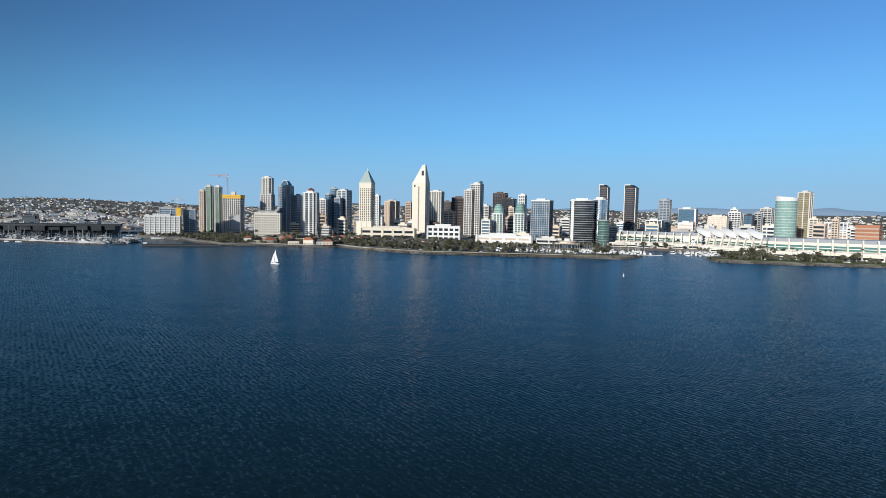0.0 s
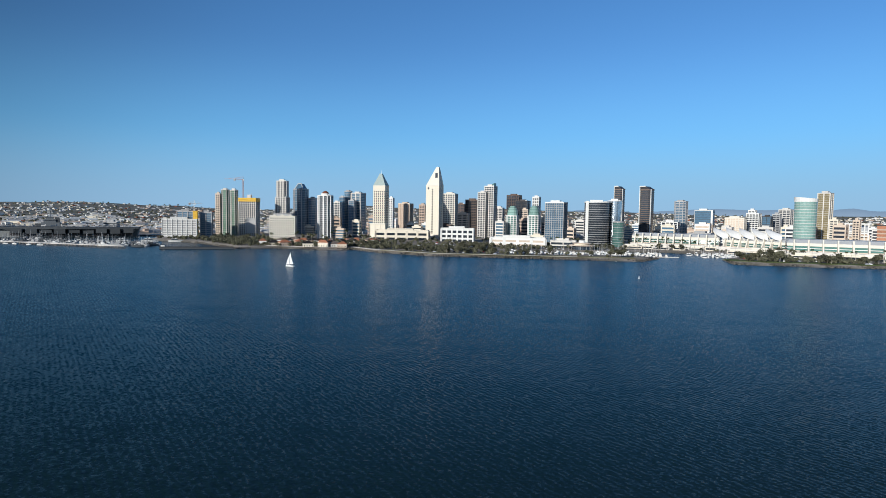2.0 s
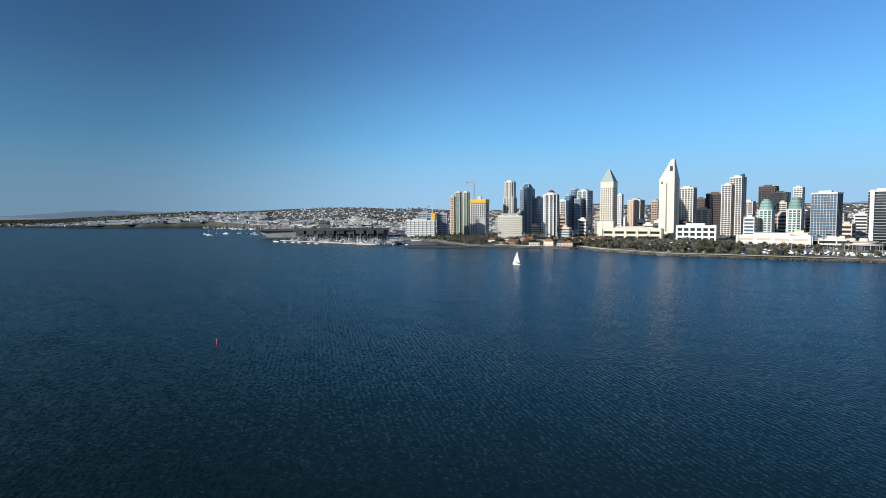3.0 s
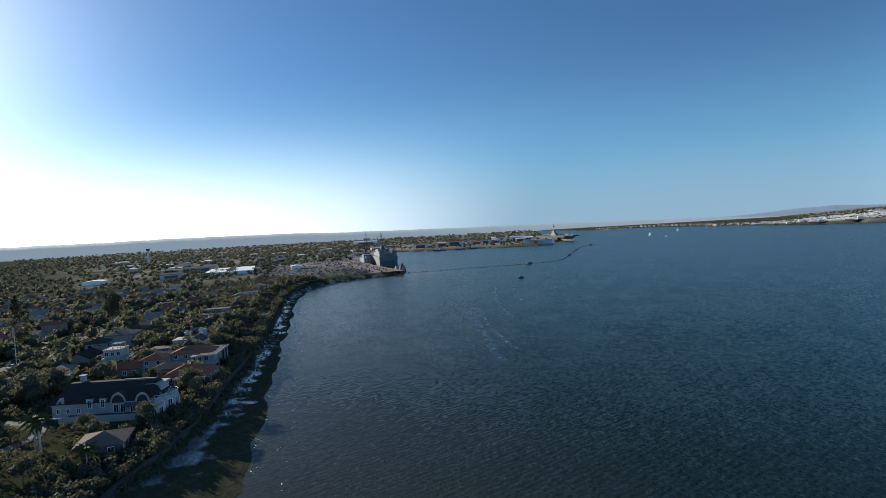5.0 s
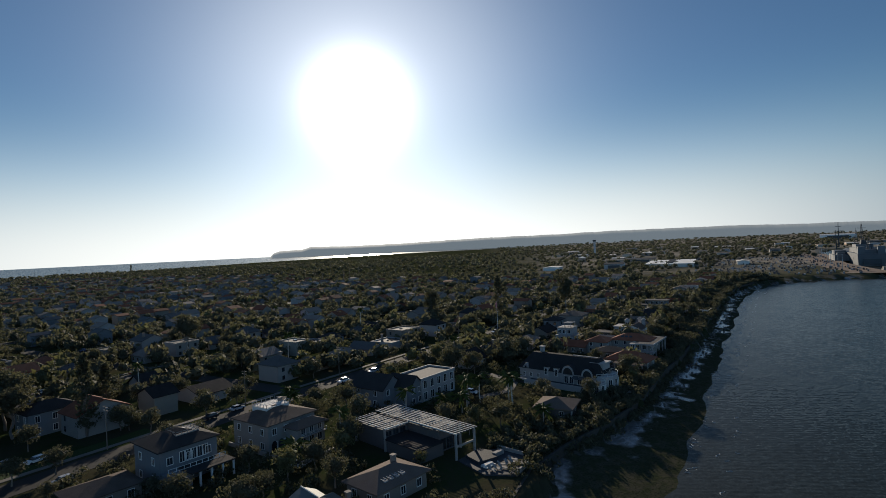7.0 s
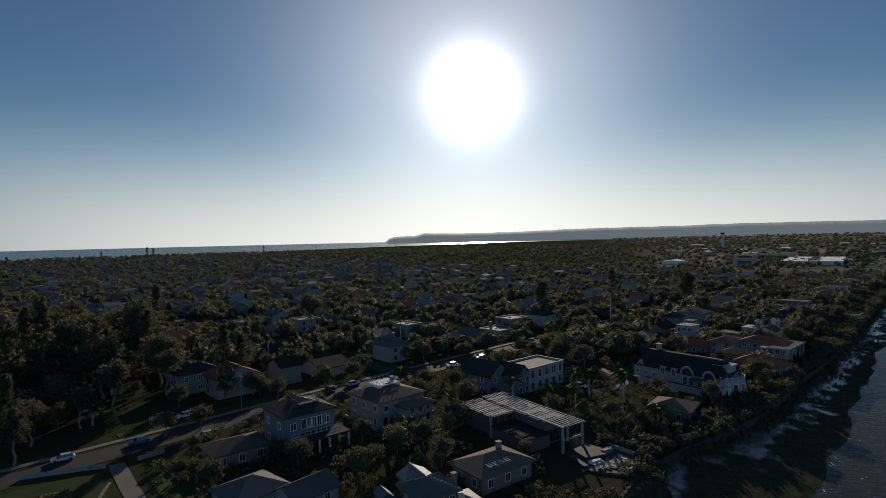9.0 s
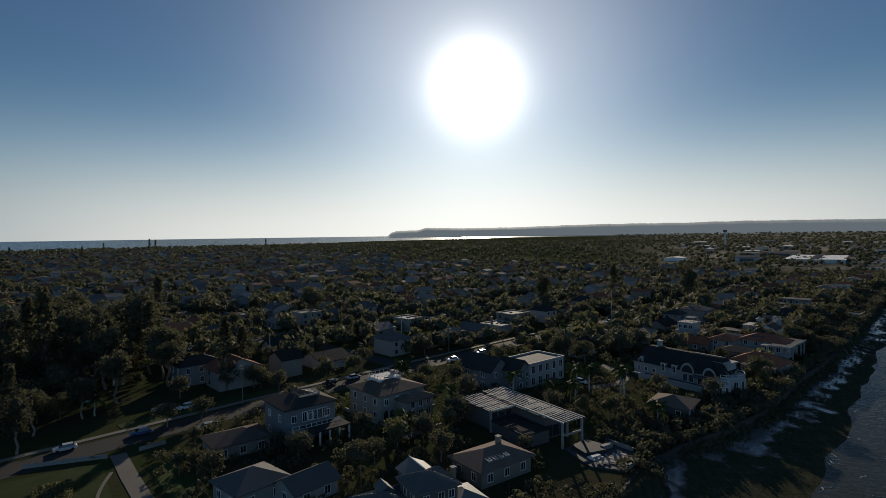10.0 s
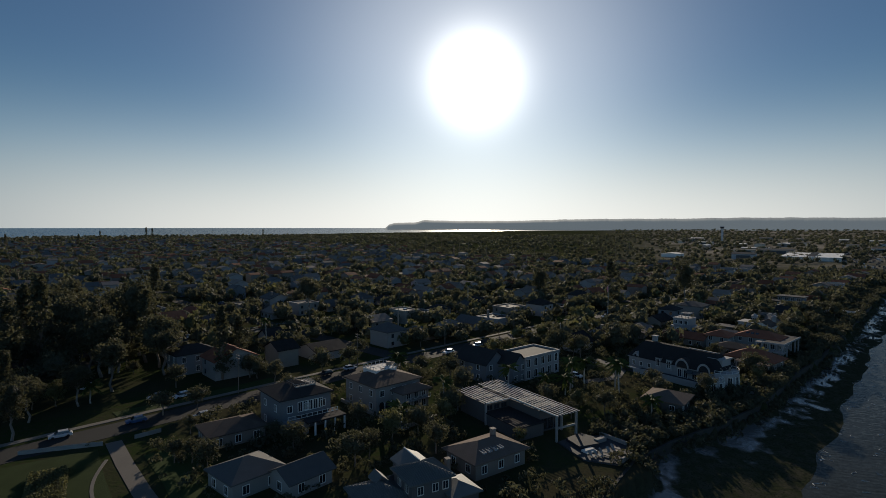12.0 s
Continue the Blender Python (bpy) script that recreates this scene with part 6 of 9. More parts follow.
def fence(pts, z, high, label):
    t = thing("fence", pts[0][0], pts[0][1], z, 0, label, "fence")
    o = pts[0]
    for a, c in zip(pts, pts[1:]):
        part("rail", Build().tube((a[0] - o[0], a[1] - o[1], high), (c[0] - o[0], c[1] - o[1], high), 0.07, 0.07, 4), OFFWHITE, t)
        n = max(1, int(math.dist(a, c) / 2.2))
        for k in range(n):
            x, y = a[0] + (c[0] - a[0]) * k / n - o[0], a[1] + (c[1] - a[1]) * k / n - o[1]
            x1, y1 = a[0] + (c[0] - a[0]) * (k + 1) / n - o[0], a[1] + (c[1] - a[1]) * (k + 1) / n - o[1]
            part("board", Build().add([(x, y, 0.1), (x1, y1, 0.1), (x1, y1, high), (x, y, high), (x, y + 0.05, 0.1), (x1, y1 + 0.05, 0.1), (x1, y1 + 0.05, high), (x, y + 0.05, high)],
                                      [(0, 1, 2, 3), (7, 6, 5, 4), (3, 2, 6, 7)]), OFFWHITE, t)
    return t


fence([(14, -141.5), (4.5, -139.5), (-1, -138)], 5.0, 1.1, "white board fence along the street")
fence([(-7, -138.6), (-12.5, -140)], 5.0, 1.1, "white board fence beside the drive")


# sea wall and rocks along the beach
DARKWALL = material("stained_sea_wall_concrete", (0.045, 0.043, 0.038), 0.95, vary=0.25)


def sea_wall():
    t = thing("sea_wall", 0, 0, 0, 0, "grey concrete sea wall above the beach", "wall")
    line = []
    for (x0, y0), (x1, y1) in zip(BAY_SHORE[2:15], BAY_SHORE[3:16]):
        n = max(1, int(math.dist((x0, y0), (x1, y1)) / 16))
        w = Vector((x1 - x0, y1 - y0)).normalized()
        for k in range(n):
            f = k / n
            off = float(np.interp(x0 + (x1 - x0) * f, SHELF_AT, SHELF_WIDE)) - 2.5
            line.append((x0 + (x1 - x0) * f - w.y * off, y0 + (y1 - y0) * f + w.x * off))
    for a, c in zip(line, line[1:]):
        if math.dist(a, c) > 34:
            continue
        w = Vector((c[0] - a[0], c[1] - a[1])).normalized() * 0.3
        b = Build()
        poly = [(a[0] - w.y, a[1] + w.x), (a[0] + w.y, a[1] - w.x), (c[0] + w.y, c[1] - w.x), (c[0] - w.y, c[1] + w.x)]
        b.prism(poly[::-1], 0.5, 4.75)
        part("wall_panel", b, DARKWALL, t)
    return line


WALL_LINE = sea_wall()

# ---- more of the shore town: houses, trees, cars ----
town = random.Random(7)
HERO_SPOTS = [(-41, -128, 12), (-66, -131, 14), (-88, -100, 18), (-87, -78, 13), (-160, -104, 19), (-119, -133, 12), (-104, -137, 10), (-50, -79, 10), (-40, -86, 7),
              (-66, -86, 10), (-25, -127, 9), (-25, -101, 10), (-127, -88, 8), (-27, -195, 10), (-247, -122, 11), (-238, -134, 8), (-225, -146, 9), (-209, -121, 7), (-204, -133, 10), (-219, -111, 9), (-201, -112, 6),
              (-191, -98, 10), (-213, -100, 8), (-226, -101, 7), (-186, -122, 12), (-346, -157, 13), (-352, -138, 8), (-262, -128, 10), (-270, -118, 9), (-452, -178, 9), (-201, -155, 12), (-158, -150, 9)]


def clear_of(x, y, spots, extra):
    return all(math.hypot(x - a, y - b) > r + extra for a, b, r in spots)


def on_street(x, y, by):
    u, v = to_uv(x, y)
    near_row = abs((v - 142 + 45) % 90 - 45) < 4.5 + by and v > 120 and (v > 160 or u > 4 - by)
    near_cross = v > 140 and min(abs(u - c) for c in (-70, 130, 330, 520)) < 4 + by
    drive = abs(x + 4.5 - 0.16 * (y + 125)) < 2 + by and -140 < y < -90
    return near_row or near_cross or drive


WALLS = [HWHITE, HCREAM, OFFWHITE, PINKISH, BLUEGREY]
COVERS = [SHINGLE, SHINGLE, REDROOF, ROOFGREY, BROWNROOF]
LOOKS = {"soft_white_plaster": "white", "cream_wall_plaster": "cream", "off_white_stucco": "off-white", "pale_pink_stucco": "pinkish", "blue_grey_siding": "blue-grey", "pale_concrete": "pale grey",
         "dark_shingles": "dark shingled", "red_clay_tiles": "red tiled", "grey_roofing": "grey", "brown_gravel_roof": "brown"}
SPOTS = list(HERO_SPOTS)
far_lots = []
for row in (72, 108, 168, 205, 258, 295, 348, 385, 438, 475, 528, 565, 618, 655, 708, 745, *range(785, 1900, 36)):
    for u in range(-230 if row < 800 else -520, 640 if row < 800 else 760, 17 if row < 400 else 15):
        x, y = uv(u + town.uniform(-3, 3), row + town.uniform(-4, 4))
        r = math.hypot(x, y)
        az = math.degrees(math.atan2(x, y)) % 360
        if not 160 < az < 262 or row < 120 and u < 195 or not clear_of(x, y, HERO_SPOTS, 4) or on_street(x, y, 7) or town.random() < 0.1 or (az < 186 and r < 265):
            continue
        w, d, s = town.uniform(8, 14), town.uniform(7, 13), 1 if town.random() < 0.55 else 2
        wall, cover, kind = town.choice(WALLS), town.choice(COVERS), town.choice(("hip", "hip", "gable", "gable", "flat"))
        if kind == "flat":
            cover = ROOFGREY
        if inside_and_distance(BAY_SHORE + OCEAN_SHORE, np.array([x]), np.array([y]))[0] < 24:
            continue
        if r < 345:
            SPOTS.append((x, y, 6.5))
            house(f"{LOOKS[wall.name]} {'two-storey' if s == 2 else 'one-storey'} house with {LOOKS[cover.name]} {'flat' if kind == 'flat' else kind + 'ped' if kind == 'hip' else 'gabled'} roof",
                  x, y, town.choice((11, 101, 191, 281)) + town.uniform(-3, 3), w, d, s, kind, wall, cover, town.uniform(2.0, 3.2), 3.0, None, detail=False, chimney=town.random() < 0.2, along=town.choice("xy"))
        else:
            far_lots.append((x, y, w, d, s, wall, kind))

# houses further off, one mesh for each finish
for wall in WALLS:
    b, roofs = Build(), Build()
    for x, y, w, d, s, ww, kind in far_lots:
        if ww is wall:
            z, h = height(x, y) - 0.3, 3.1 * s + 0.3
            a = radians(11 + 90 * town.randrange(4) + town.uniform(-4, 4))
            c, q = math.cos(a), math.sin(a)
            up = town.uniform(1.2, 2.6)
            one = gable_walls(w * 0.9, d * 0.9, h, up)
            top = gable_roof(w * 0.9, d * 0.9, h, up, 0.5, 0.3)
            b.add([(x + p[0] * c - p[1] * q, y + p[0] * q + p[1] * c, z + p[2]) for p in one.v], one.f)
            roofs.add([(x + p[0] * c - p[1] * q, y + p[0] * q + p[1] * c, z + p[2]) for p in top.v], top.f)
    tagged(part("far_houses", b, wall), "walls of many small houses among trees", "houses", kind="stuff")
    tagged(part("far_roofs", roofs, town.choice(COVERS)), "roofs of many small houses among trees", "roofs", kind="stuff")

# tall trees by the curving street
for x, y, s in ((14, -207, 1.1), (24, -196, 1.15), (34, -214, 1.2), (6, -222, 1.0), (20, -232, 1.1), (44, -230, 1.15), (-33, -178, 1.0), (-40, -187, 0.8), (-6, -205, 0.8), (36, -180, 1.0), (48, -195, 1.1), (-15, -215, 0.85), (30, -250, 1.1), (10, -255, 1.0), (14, -164, 0.55), (19, -172, 0.6), (4, -172, 0.5), (16, -152, 0.5), (-4, -182, 0.6), (6, -197, 0.7), (24, -160, 0.6)):
    plant(TALL, town, x, y, s, group="tall trees by the curving street")
for x, y in ((34, -176), (40, -186), (27, -184), (46, -206), (38, -222), (28, -208), (19, -218), (12, -240), (22, -245), (34, -238), (0, -232), (-6, -218), (-10, -228), (4, -250), (-18, -205), (18, -178), (10, -188), (28, -170), (42, -250), (50, -222)):
    plant(BROAD[:1] + BROAD[3:], town, x, y, 1.75, group="dark spreading trees by the curving street")
for x, y in ((-118, -86), (-128.5, -106), (-127, -103.5), (-116, -112), (-119, -114), (-112, -110), (-122, -112), (-108, -113), (-76, -118), (-60, -112), (-98, -118)):
    plant(PALMS[:1] + PALMS[2:], town, x, y, 1.0, group="palms in the gardens")
mass = random.Random(19)
for k in range(26):
    az, r = mass.uniform(176.5, 187), mass.uniform(185, 330)
    x, y = polar(az, r)
    if not on_street(x, y, 1.0) and abs(x - 16) + abs(y + 205) > 14:
        plant(TALL[:1] + TALL[2:] + BROAD[:1], mass, x, y, mass.uniform(0.75, 1.05), group="dark spreading trees by the curving street")
# garden trees between the houses by the street
for x, y, s in ((-55, -106, 1.0), (-62, -107, 1.1), (-75, -113, 1.0), (-71, -110, 0.9), (-43, -99, 0.9), (-47, -101, 0.8), (-35, -113, 0.75), (-33, -120, 0.7), (-78, -90, 0.6), (-82, -121, 0.9), (-86, -124, 0.9), (-14, -152, 0.9), (-22, -152, 0.9), (-45, -150, 0.8), (-52, -147, 0.7), (-13, -120, 0.8), (-16, -118, 0.8), (-18, -113, 0.9)):
    plant(BROAD, town, x, y, s, group="garden trees by the bay")
# garden trees along the bay side
for x, y, s in ((-60, -96, 0.8), (-101, -105, 0.8), (-106, -100, 0.7), (-110, -94, 0.8), (-100, -96, 0.6), (-134, -95, 0.7), (-145, -88, 0.8), (-138, -100, 0.8), (-172, -88, 0.7), (-190, -112, 0.8), (-176, -118, 0.9), (-170, -140, 1.2), (-148, -138, 1.0), (-143, -144, 1.1), (-135, -140, 0.9), (-258, -117, 1.2), (-264, -122, 1.2), (-247, -113, 0.9), (-80, -140, 0.9), (-52, -118, 0.7), (-18, -135, 0.6)):
    plant(BROAD, town, x, y, s, group="garden trees by the bay")
trees = 0
while trees < 170:
    x, y = uv(town.uniform(-150, 380), town.uniform(95, 360))
    az, r = math.degrees(math.atan2(x, y)) % 360, math.hypot(x, y)
    if not 165 < az < 262 or not 165 < r < 390 or town.random() < (r - 150) / 400 or not clear_of(x, y, SPOTS, 0.5) or on_street(x, y, 1.5):
        continue
    kinds = TALL if town.random() < 0.04 else PALMS if town.random() < 0.13 else BROAD
    plant(kinds, town, x, y, town.uniform(0.7, 1.15))
    trees += 1
# hedge of dark scrub along the top of the beach
g = np.random.RandomState(3)
edge = np.array(WALL_LINE)
pick = edge[g.randint(0, len(edge), 1300)] + g.normal(size=(1300, 2)) * (4.0, 1.7) + (0, -0.7)
canopy("beach_scrub", pick, 0.6 + 1.0 * g.rand(1300), LEAF, "dark scrub on the bank above the beach", 5, 15, 5, 0.24, 0.8, 0)

# trees and dense scrub of the gardens above the beach
bank = random.Random(23)
inner = 0
while inner < 52:
    x, off = bank.uniform(-430, -168), bank.uniform(17, 62)
    y = float(np.interp(-x, [-p[0] for p in BAY_SHORE[4:15]], [p[1] for p in BAY_SHORE[4:15]])) - off * 0.97
    if clear_of(x, y, HERO_SPOTS, 1.0) and not on_street(x, y, 1.0):
        plant(BROAD, bank, x, y, bank.uniform(0.6, 1.05), group="garden trees by the bay")
        inner += 1
for x, y, s in ((-241, -110, 1.05), (-243, -106, 0.9), (-238, -107, 0.85)):
    plant(BROAD[3:], bank, x, y, s, group="garden trees by the bay")
g = np.random.RandomState(24)
px0 = g.uniform(-640, -90, 2600)
pick = np.stack([px0, np.interp(-px0, [-p[0] for p in BAY_SHORE[4:17]], [p[1] for p in BAY_SHORE[4:17]]) - np.interp(px0, SHELF_AT, SHELF_WIDE) - 17 * g.rand(2600) ** 1.3 + 4.0], 1)
pick = pick[np.array([clear_of(a, b, HERO_SPOTS, -2.0) for a, b in pick])]
canopy("bank_scrub", pick, 0.7 + 1.1 * g.rand(len(pick)), LEAF, "dense dark scrub on the garden bank above the beach", 25, 12, 5, 0.26, 0.75, 1)
px0 = g.uniform(-640, -400, 420)
pick = np.stack([px0, np.interp(-px0, [-p[0] for p in BAY_SHORE[4:17]], [p[1] for p in BAY_SHORE[4:17]]) - 20 - 55 * g.rand(420)], 1)
pick = pick[np.array([clear_of(a, b, HERO_SPOTS, 1.0) for a, b in pick])]
canopy("bank_trees", pick, 2.4 + 2.4 * g.rand(len(pick)), LEAF, "dark trees in the gardens above the beach", 26, 12, 6, 0.23, 0.85, 1)

g = np.random.RandomState(4)
pick = np.stack(uv(g.uniform(-45, 290, 2600), g.uniform(52, 140, 2600)), 1)
pick = pick[inside_and_distance(BAY_SHORE + OCEAN_SHORE, pick[:, 0], pick[:, 1]) > 16]
pick = pick[(pick[:, 0] < -9) | (pick[:, 1] < -138)]
pick = pick[np.array([clear_of(a, b, HERO_SPOTS, -2.5) and not on_street(a, b, 1.2) and not (-152 < a < -147 and -134 < b < -118) for a, b in pick])]
canopy("garden_greenery", pick, 0.6 + 1.3 * g.rand(len(pick)) ** 2, LEAF, "low dark garden greenery between the houses", 6, 18, 5, 0.24, 0.8, 0)


def scatter(seed, count, r0, r1, a0, a1, power=1.0):
    g = np.random.RandomState(seed)
    r = r0 + (r1 - r0) * g.rand(count) ** power
    a = np.radians(a0 + (a1 - a0) * g.rand(count))
    return np.stack([r * np.sin(a), r * np.cos(a)], 1)


def on_land(p, margin=22):
    return p[inside_and_distance(BAY_SHORE + OCEAN_SHORE, p[:, 0], p[:, 1]) > margin]


for k, (mat, count, words) in enumerate(((LEAF, 5200, "dark green"), (LEAF2, 4200, "olive green"), (LEAF3, 1300, "yellow-green"))):
    p = on_land(scatter(30 + k, count, 215, 1250, -202, -98, 0.9))
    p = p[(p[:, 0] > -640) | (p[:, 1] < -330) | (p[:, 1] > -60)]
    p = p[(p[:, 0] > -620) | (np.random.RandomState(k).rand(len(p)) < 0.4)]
    p = p[np.array([clear_of(a, b, SPOTS, 0.0) and not on_street(a, b, 0.5) for a, b in p])]
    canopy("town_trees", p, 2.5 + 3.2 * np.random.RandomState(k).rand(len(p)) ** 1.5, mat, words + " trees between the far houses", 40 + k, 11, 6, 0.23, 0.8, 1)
    p = on_land(scatter(60 + k, int(count * 0.6), 1150, 2750, -203, -100, 0.8))
    # fewer trees on the airfield side leave the distance paler
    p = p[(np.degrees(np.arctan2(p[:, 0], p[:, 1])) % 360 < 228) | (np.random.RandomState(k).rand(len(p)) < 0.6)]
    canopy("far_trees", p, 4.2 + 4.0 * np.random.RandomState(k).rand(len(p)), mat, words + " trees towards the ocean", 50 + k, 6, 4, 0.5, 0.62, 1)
    p = on_land(scatter(65 + k, count // 5, 2200, 4200, -130, -76, 0.8))
    canopy("headland_trees", p, 6 + 4 * np.random.RandomState(k).rand(len(p)), mat, words + " trees on the flat land before the headland", 55 + k, 6, 4, 0.5, 0.55, 1)

# clipped hedge in the front garden
hx, hy = np.meshgrid(np.arange(5.6, 10.6, 0.8), np.arange(-127, -112, 0.8))
canopy("hedge", np.stack([hx.ravel(), hy.ravel()], 1), np.full(hx.size, 0.85), LEAF3, "bright green clipped hedge in the front garden", 17, 26, 5, 0.22, 0.8, 0)

# slim palms standing out of the far trees
b, heads = Build(), Build()
for x, y in on_land(scatter(80, 150, 600, 2700, -202, -125)):
    z, h = height(x, y), town.uniform(14, 24)
    b.tube((x, y, z), (x, y, z + h), 0.4, 0.3, 4)
    for k in range(7):
        a = k * 0.9
        heads.add([(x, y, z + h), (x + 1.4 * math.cos(a), y + 1.4 * math.sin(a), z + h + 1.2), (x + 2.6 * math.cos(a + 0.25), y + 2.6 * math.sin(a + 0.25), z + h - 0.6), (x + 1.2 * math.cos(a + 0.5), y + 1.2 * math.sin(a + 0.5), z + h + 0.4)], [(0, 1, 2, 3)])
tagged(part("far_palm_trunks", b, BARK), "trunks of slim palms above the far trees", "palm trees", kind="stuff")
tagged(part("far_palm_heads", heads, LEAF), "heads of slim palms above the far trees", "palm trees", kind="stuff")
for az, r, h in ((-179.4, 2300, 34), (-175.8, 2350, 38), (-175.3, 2350, 36), (-165.5, 2400, 30), (-186, 1500, 26), (-181, 1500, 22)):
    x, y = polar(az, r)
    plant(TALL[1:2], town, x, y, h / 26, group="tall pines against the ocean")


# cars
def car(paint, label):
    t = thing("car", 0, 0, -500, 0, label, "car", "parked cars")
    side = [(-2.25, 0.35), (2.25, 0.35), (2.3, 0.75), (1.4, 0.95), (-2.1, 1.0), (-2.3, 0.8)]
    b = Build()
    n = len(side)
    b.add([(x, -0.9, z) for x, z in side] + [(x, 0.9, z) for x, z in side], [tuple(range(n)), tuple(range(2 * n - 1, n - 1, -1))] + [(i + n, (i + 1) % n + n, (i + 1) % n, i) for i in range(n)])
    part("body", b, paint, t)
    part("cabin", Build().prism([(-1.9, -0.82), (1.1, -0.82), (1.1, 0.82), (-1.9, 0.82)], 0.95, 1.5, [(-1.5, -0.66), (0.45, -0.66), (0.45, 0.66), (-1.5, 0.66)]), WINGL, t)
    part("roof", Build().prism([(-1.5, -0.67), (0.45, -0.67), (0.45, 0.67), (-1.5, 0.67)], 1.48, 1.56), paint, t)
    wheel = Build().tube((0, -0.11, 0), (0, 0.11, 0), 0.34, 0.34, 10).mesh("wheel", RUBBER)
    for x in (-1.4, 1.45):
        for y in (-0.85, 0.85):
            place("wheel", wheel, t, pose(x, y, 0.34))
    return t


FLEET = [car(p, c + " parked car at the kerb") for p, c in zip(CARS, ("white", "silver grey", "black", "dark blue", "dark red"))]
for x, y, turn, k in ((2, -189, 60, 1), (-14, -168, 20, 1), (-20, -165.5, 22, 0), (-8, -150, 8, 3), (-22, -145, 14, 1), (7, -148.5, 5, 1), (-128, -121, 100, 0), (-145, -131, 95, 1), (-60, -112, 100, 1)):
    copy_thing(FLEET[k], pose(x, y, 5.12 + 0.1, 0, 0, turn))
for k in range(34):
    u, vv = town.uniform(90, 420), 142 + 90 * town.randrange(3)
    x, y = uv(u, vv + 1.5 * math.sin(u / 60) + town.choice((-3.4, 3.4)))
    copy_thing(town.choice(FLEET), pose(x, y, height(x, y) + 0.1, 0, 0, 13 + 180 * town.randrange(2)))

# utility poles with wires along the street
def utility_pole(x, y):
    t = thing("utility_pole", x, y, height(x, y) - 0.2, 13, "weathered wooden utility pole with crossarms", "utility pole", "poles along the street")
    part("pole", Build().tube((0, 0, 0), (0, 0, 11.5), 0.15, 0.10, 8), BARK, t)
    for z in (10.2, 11.0):
        part("crossarm", Build().box(-0.06, 0.06, -1.2, 1.2, z, z + 0.12), WOOD, t)
    return t


for u, v in ((70, 149), (112, 149), (155, 149), (200, 149), (245, 149), (95, 239), (150, 239), (210, 239)):
    utility_pole(*uv(u, v))

flag = thing("flagpole", -226, -192, height(-226, -192), 0, "white flagpole with a hanging red and white flag", "flagpole")
part("pole", Build().tube((0, 0, 0), (0, 0, 17), 0.12, 0.07, 8), WHITE, flag)
part("flag", Build().add([(0, 0, 16.8), (1.6, 0.3, 16.0), (1.4, 0.5, 13.4), (0, 0, 13.8), (0, 0.06, 16.8), (1.6, 0.36, 16.0), (1.4, 0.56, 13.4), (0, 0.06, 13.8)], [(0, 1, 2, 3), (7, 6, 5, 4), (0, 4, 5, 1), (1, 5, 6, 2), (2, 6, 7, 3)]),
     material("red_and_white_cloth", (0.6, 0.25, 0.25), 0.8), flag, "red and white cloth")

# ---- downtown waterfront ----
front = random.Random(21)
BLOCKS = ((WHITE, "white"), (CREAM, "cream"), (PALE, "pale grey"), (SAND, "sandstone"), (TAN, "tan"), (GREY, "grey"), (BROWN, "brown"))
for k in range(46):
    az = -33 + 75 * (k + front.random()) / 46
    mat, word = front.choice(BLOCKS)
    if -32 < az < -27.6:
        continue
    tower(word + " low downtown block behind the waterfront", az, front.uniform(1080, 1700), front.uniform(22, 48), front.uniform(12, 30), 0.6, front.uniform(8, 26), wall=mat, skin=front.choice((DARKGL, DARKGL, BLUEGL)),
          floor=4.2, band=0.5, piers=0, group="low downtown blocks", name="city_block")

for k in range(46):
    az = -15 + 53 * (k + front.random()) / 46
    mat, word = front.choice(BLOCKS[:5])
    tower(word + " mid-rise block between the downtown towers", az, front.uniform(1120, 1650), front.uniform(14, 30), front.uniform(26, 50), 0.7, front.uniform(10, 26), wall=mat, skin=front.choice((DARKGL, BLUEGL, SAND)),
          floor=6.2, band=0.45, piers=4, pier=1.6, group="middle-height downtown blocks", name="city_block")

# hotel podiums and low buildings by the water
tower("long cream hotel podium with arched windows", -5.75, 1075, 105.0, 21.0, 0.3, 6, wall=CREAM, skin=DARKGL, floor=8.5, band=0.5, piers=14, pier=4.6, group="waterfront low buildings", name="podium")
tower("white four-storey hotel block with dark square windows", 0.07, 1020, 61.0, 27.8, 0.35, 6, wall=WHITE, skin=DARKGL, floor=6.2, band=0.42, piers=16, pier=3.0, group="waterfront low buildings", name="hotel_block")
tower("low white exhibition building with a dark loading bay", 6.4, 935, 92.0, 16.0, 0.35, 4, wall=WHITE, skin=SAND, floor=6.5, band=0.50, piers=10, pier=5.0, group="waterfront low buildings", name="low_building")
tower("low pale marina building", 11.0, 900, 40, 14, 0.4, 4, wall=PALE, skin=DARKGL, floor=5, band=0.4, piers=6, group="waterfront low buildings", name="low_building")
tower("tall cream podium beneath the pointed hotel tower", -8.2, 1110, 36, 33, 0.5, 18, wall=WHITEST, skin=CREAM, floor=4, band=0.3, piers=10, pier=1.5, crown="", group="waterfront low buildings", name="podium")
x, y = polar(12.84, 862)
inn = thing("round_restaurant", x, y, 3.2, 0, "round low restaurant with stacked shallow roofs", "restaurant")
for r, z0, z1, mat in ((15, 0, 6, DARKGL), (20, 6, 7.2, SAND), (12, 7.2, 9.5, CREAM), (15, 9.5, 10.4, SAND), (5, 10.4, 14, WHITE)):
    part("roof_ring" if mat is SAND else "round_wall", Build().prism(oval(2 * r, 2 * r, 20), z0, z1, oval(1.9 * r, 1.9 * r, 20)), mat, inn)
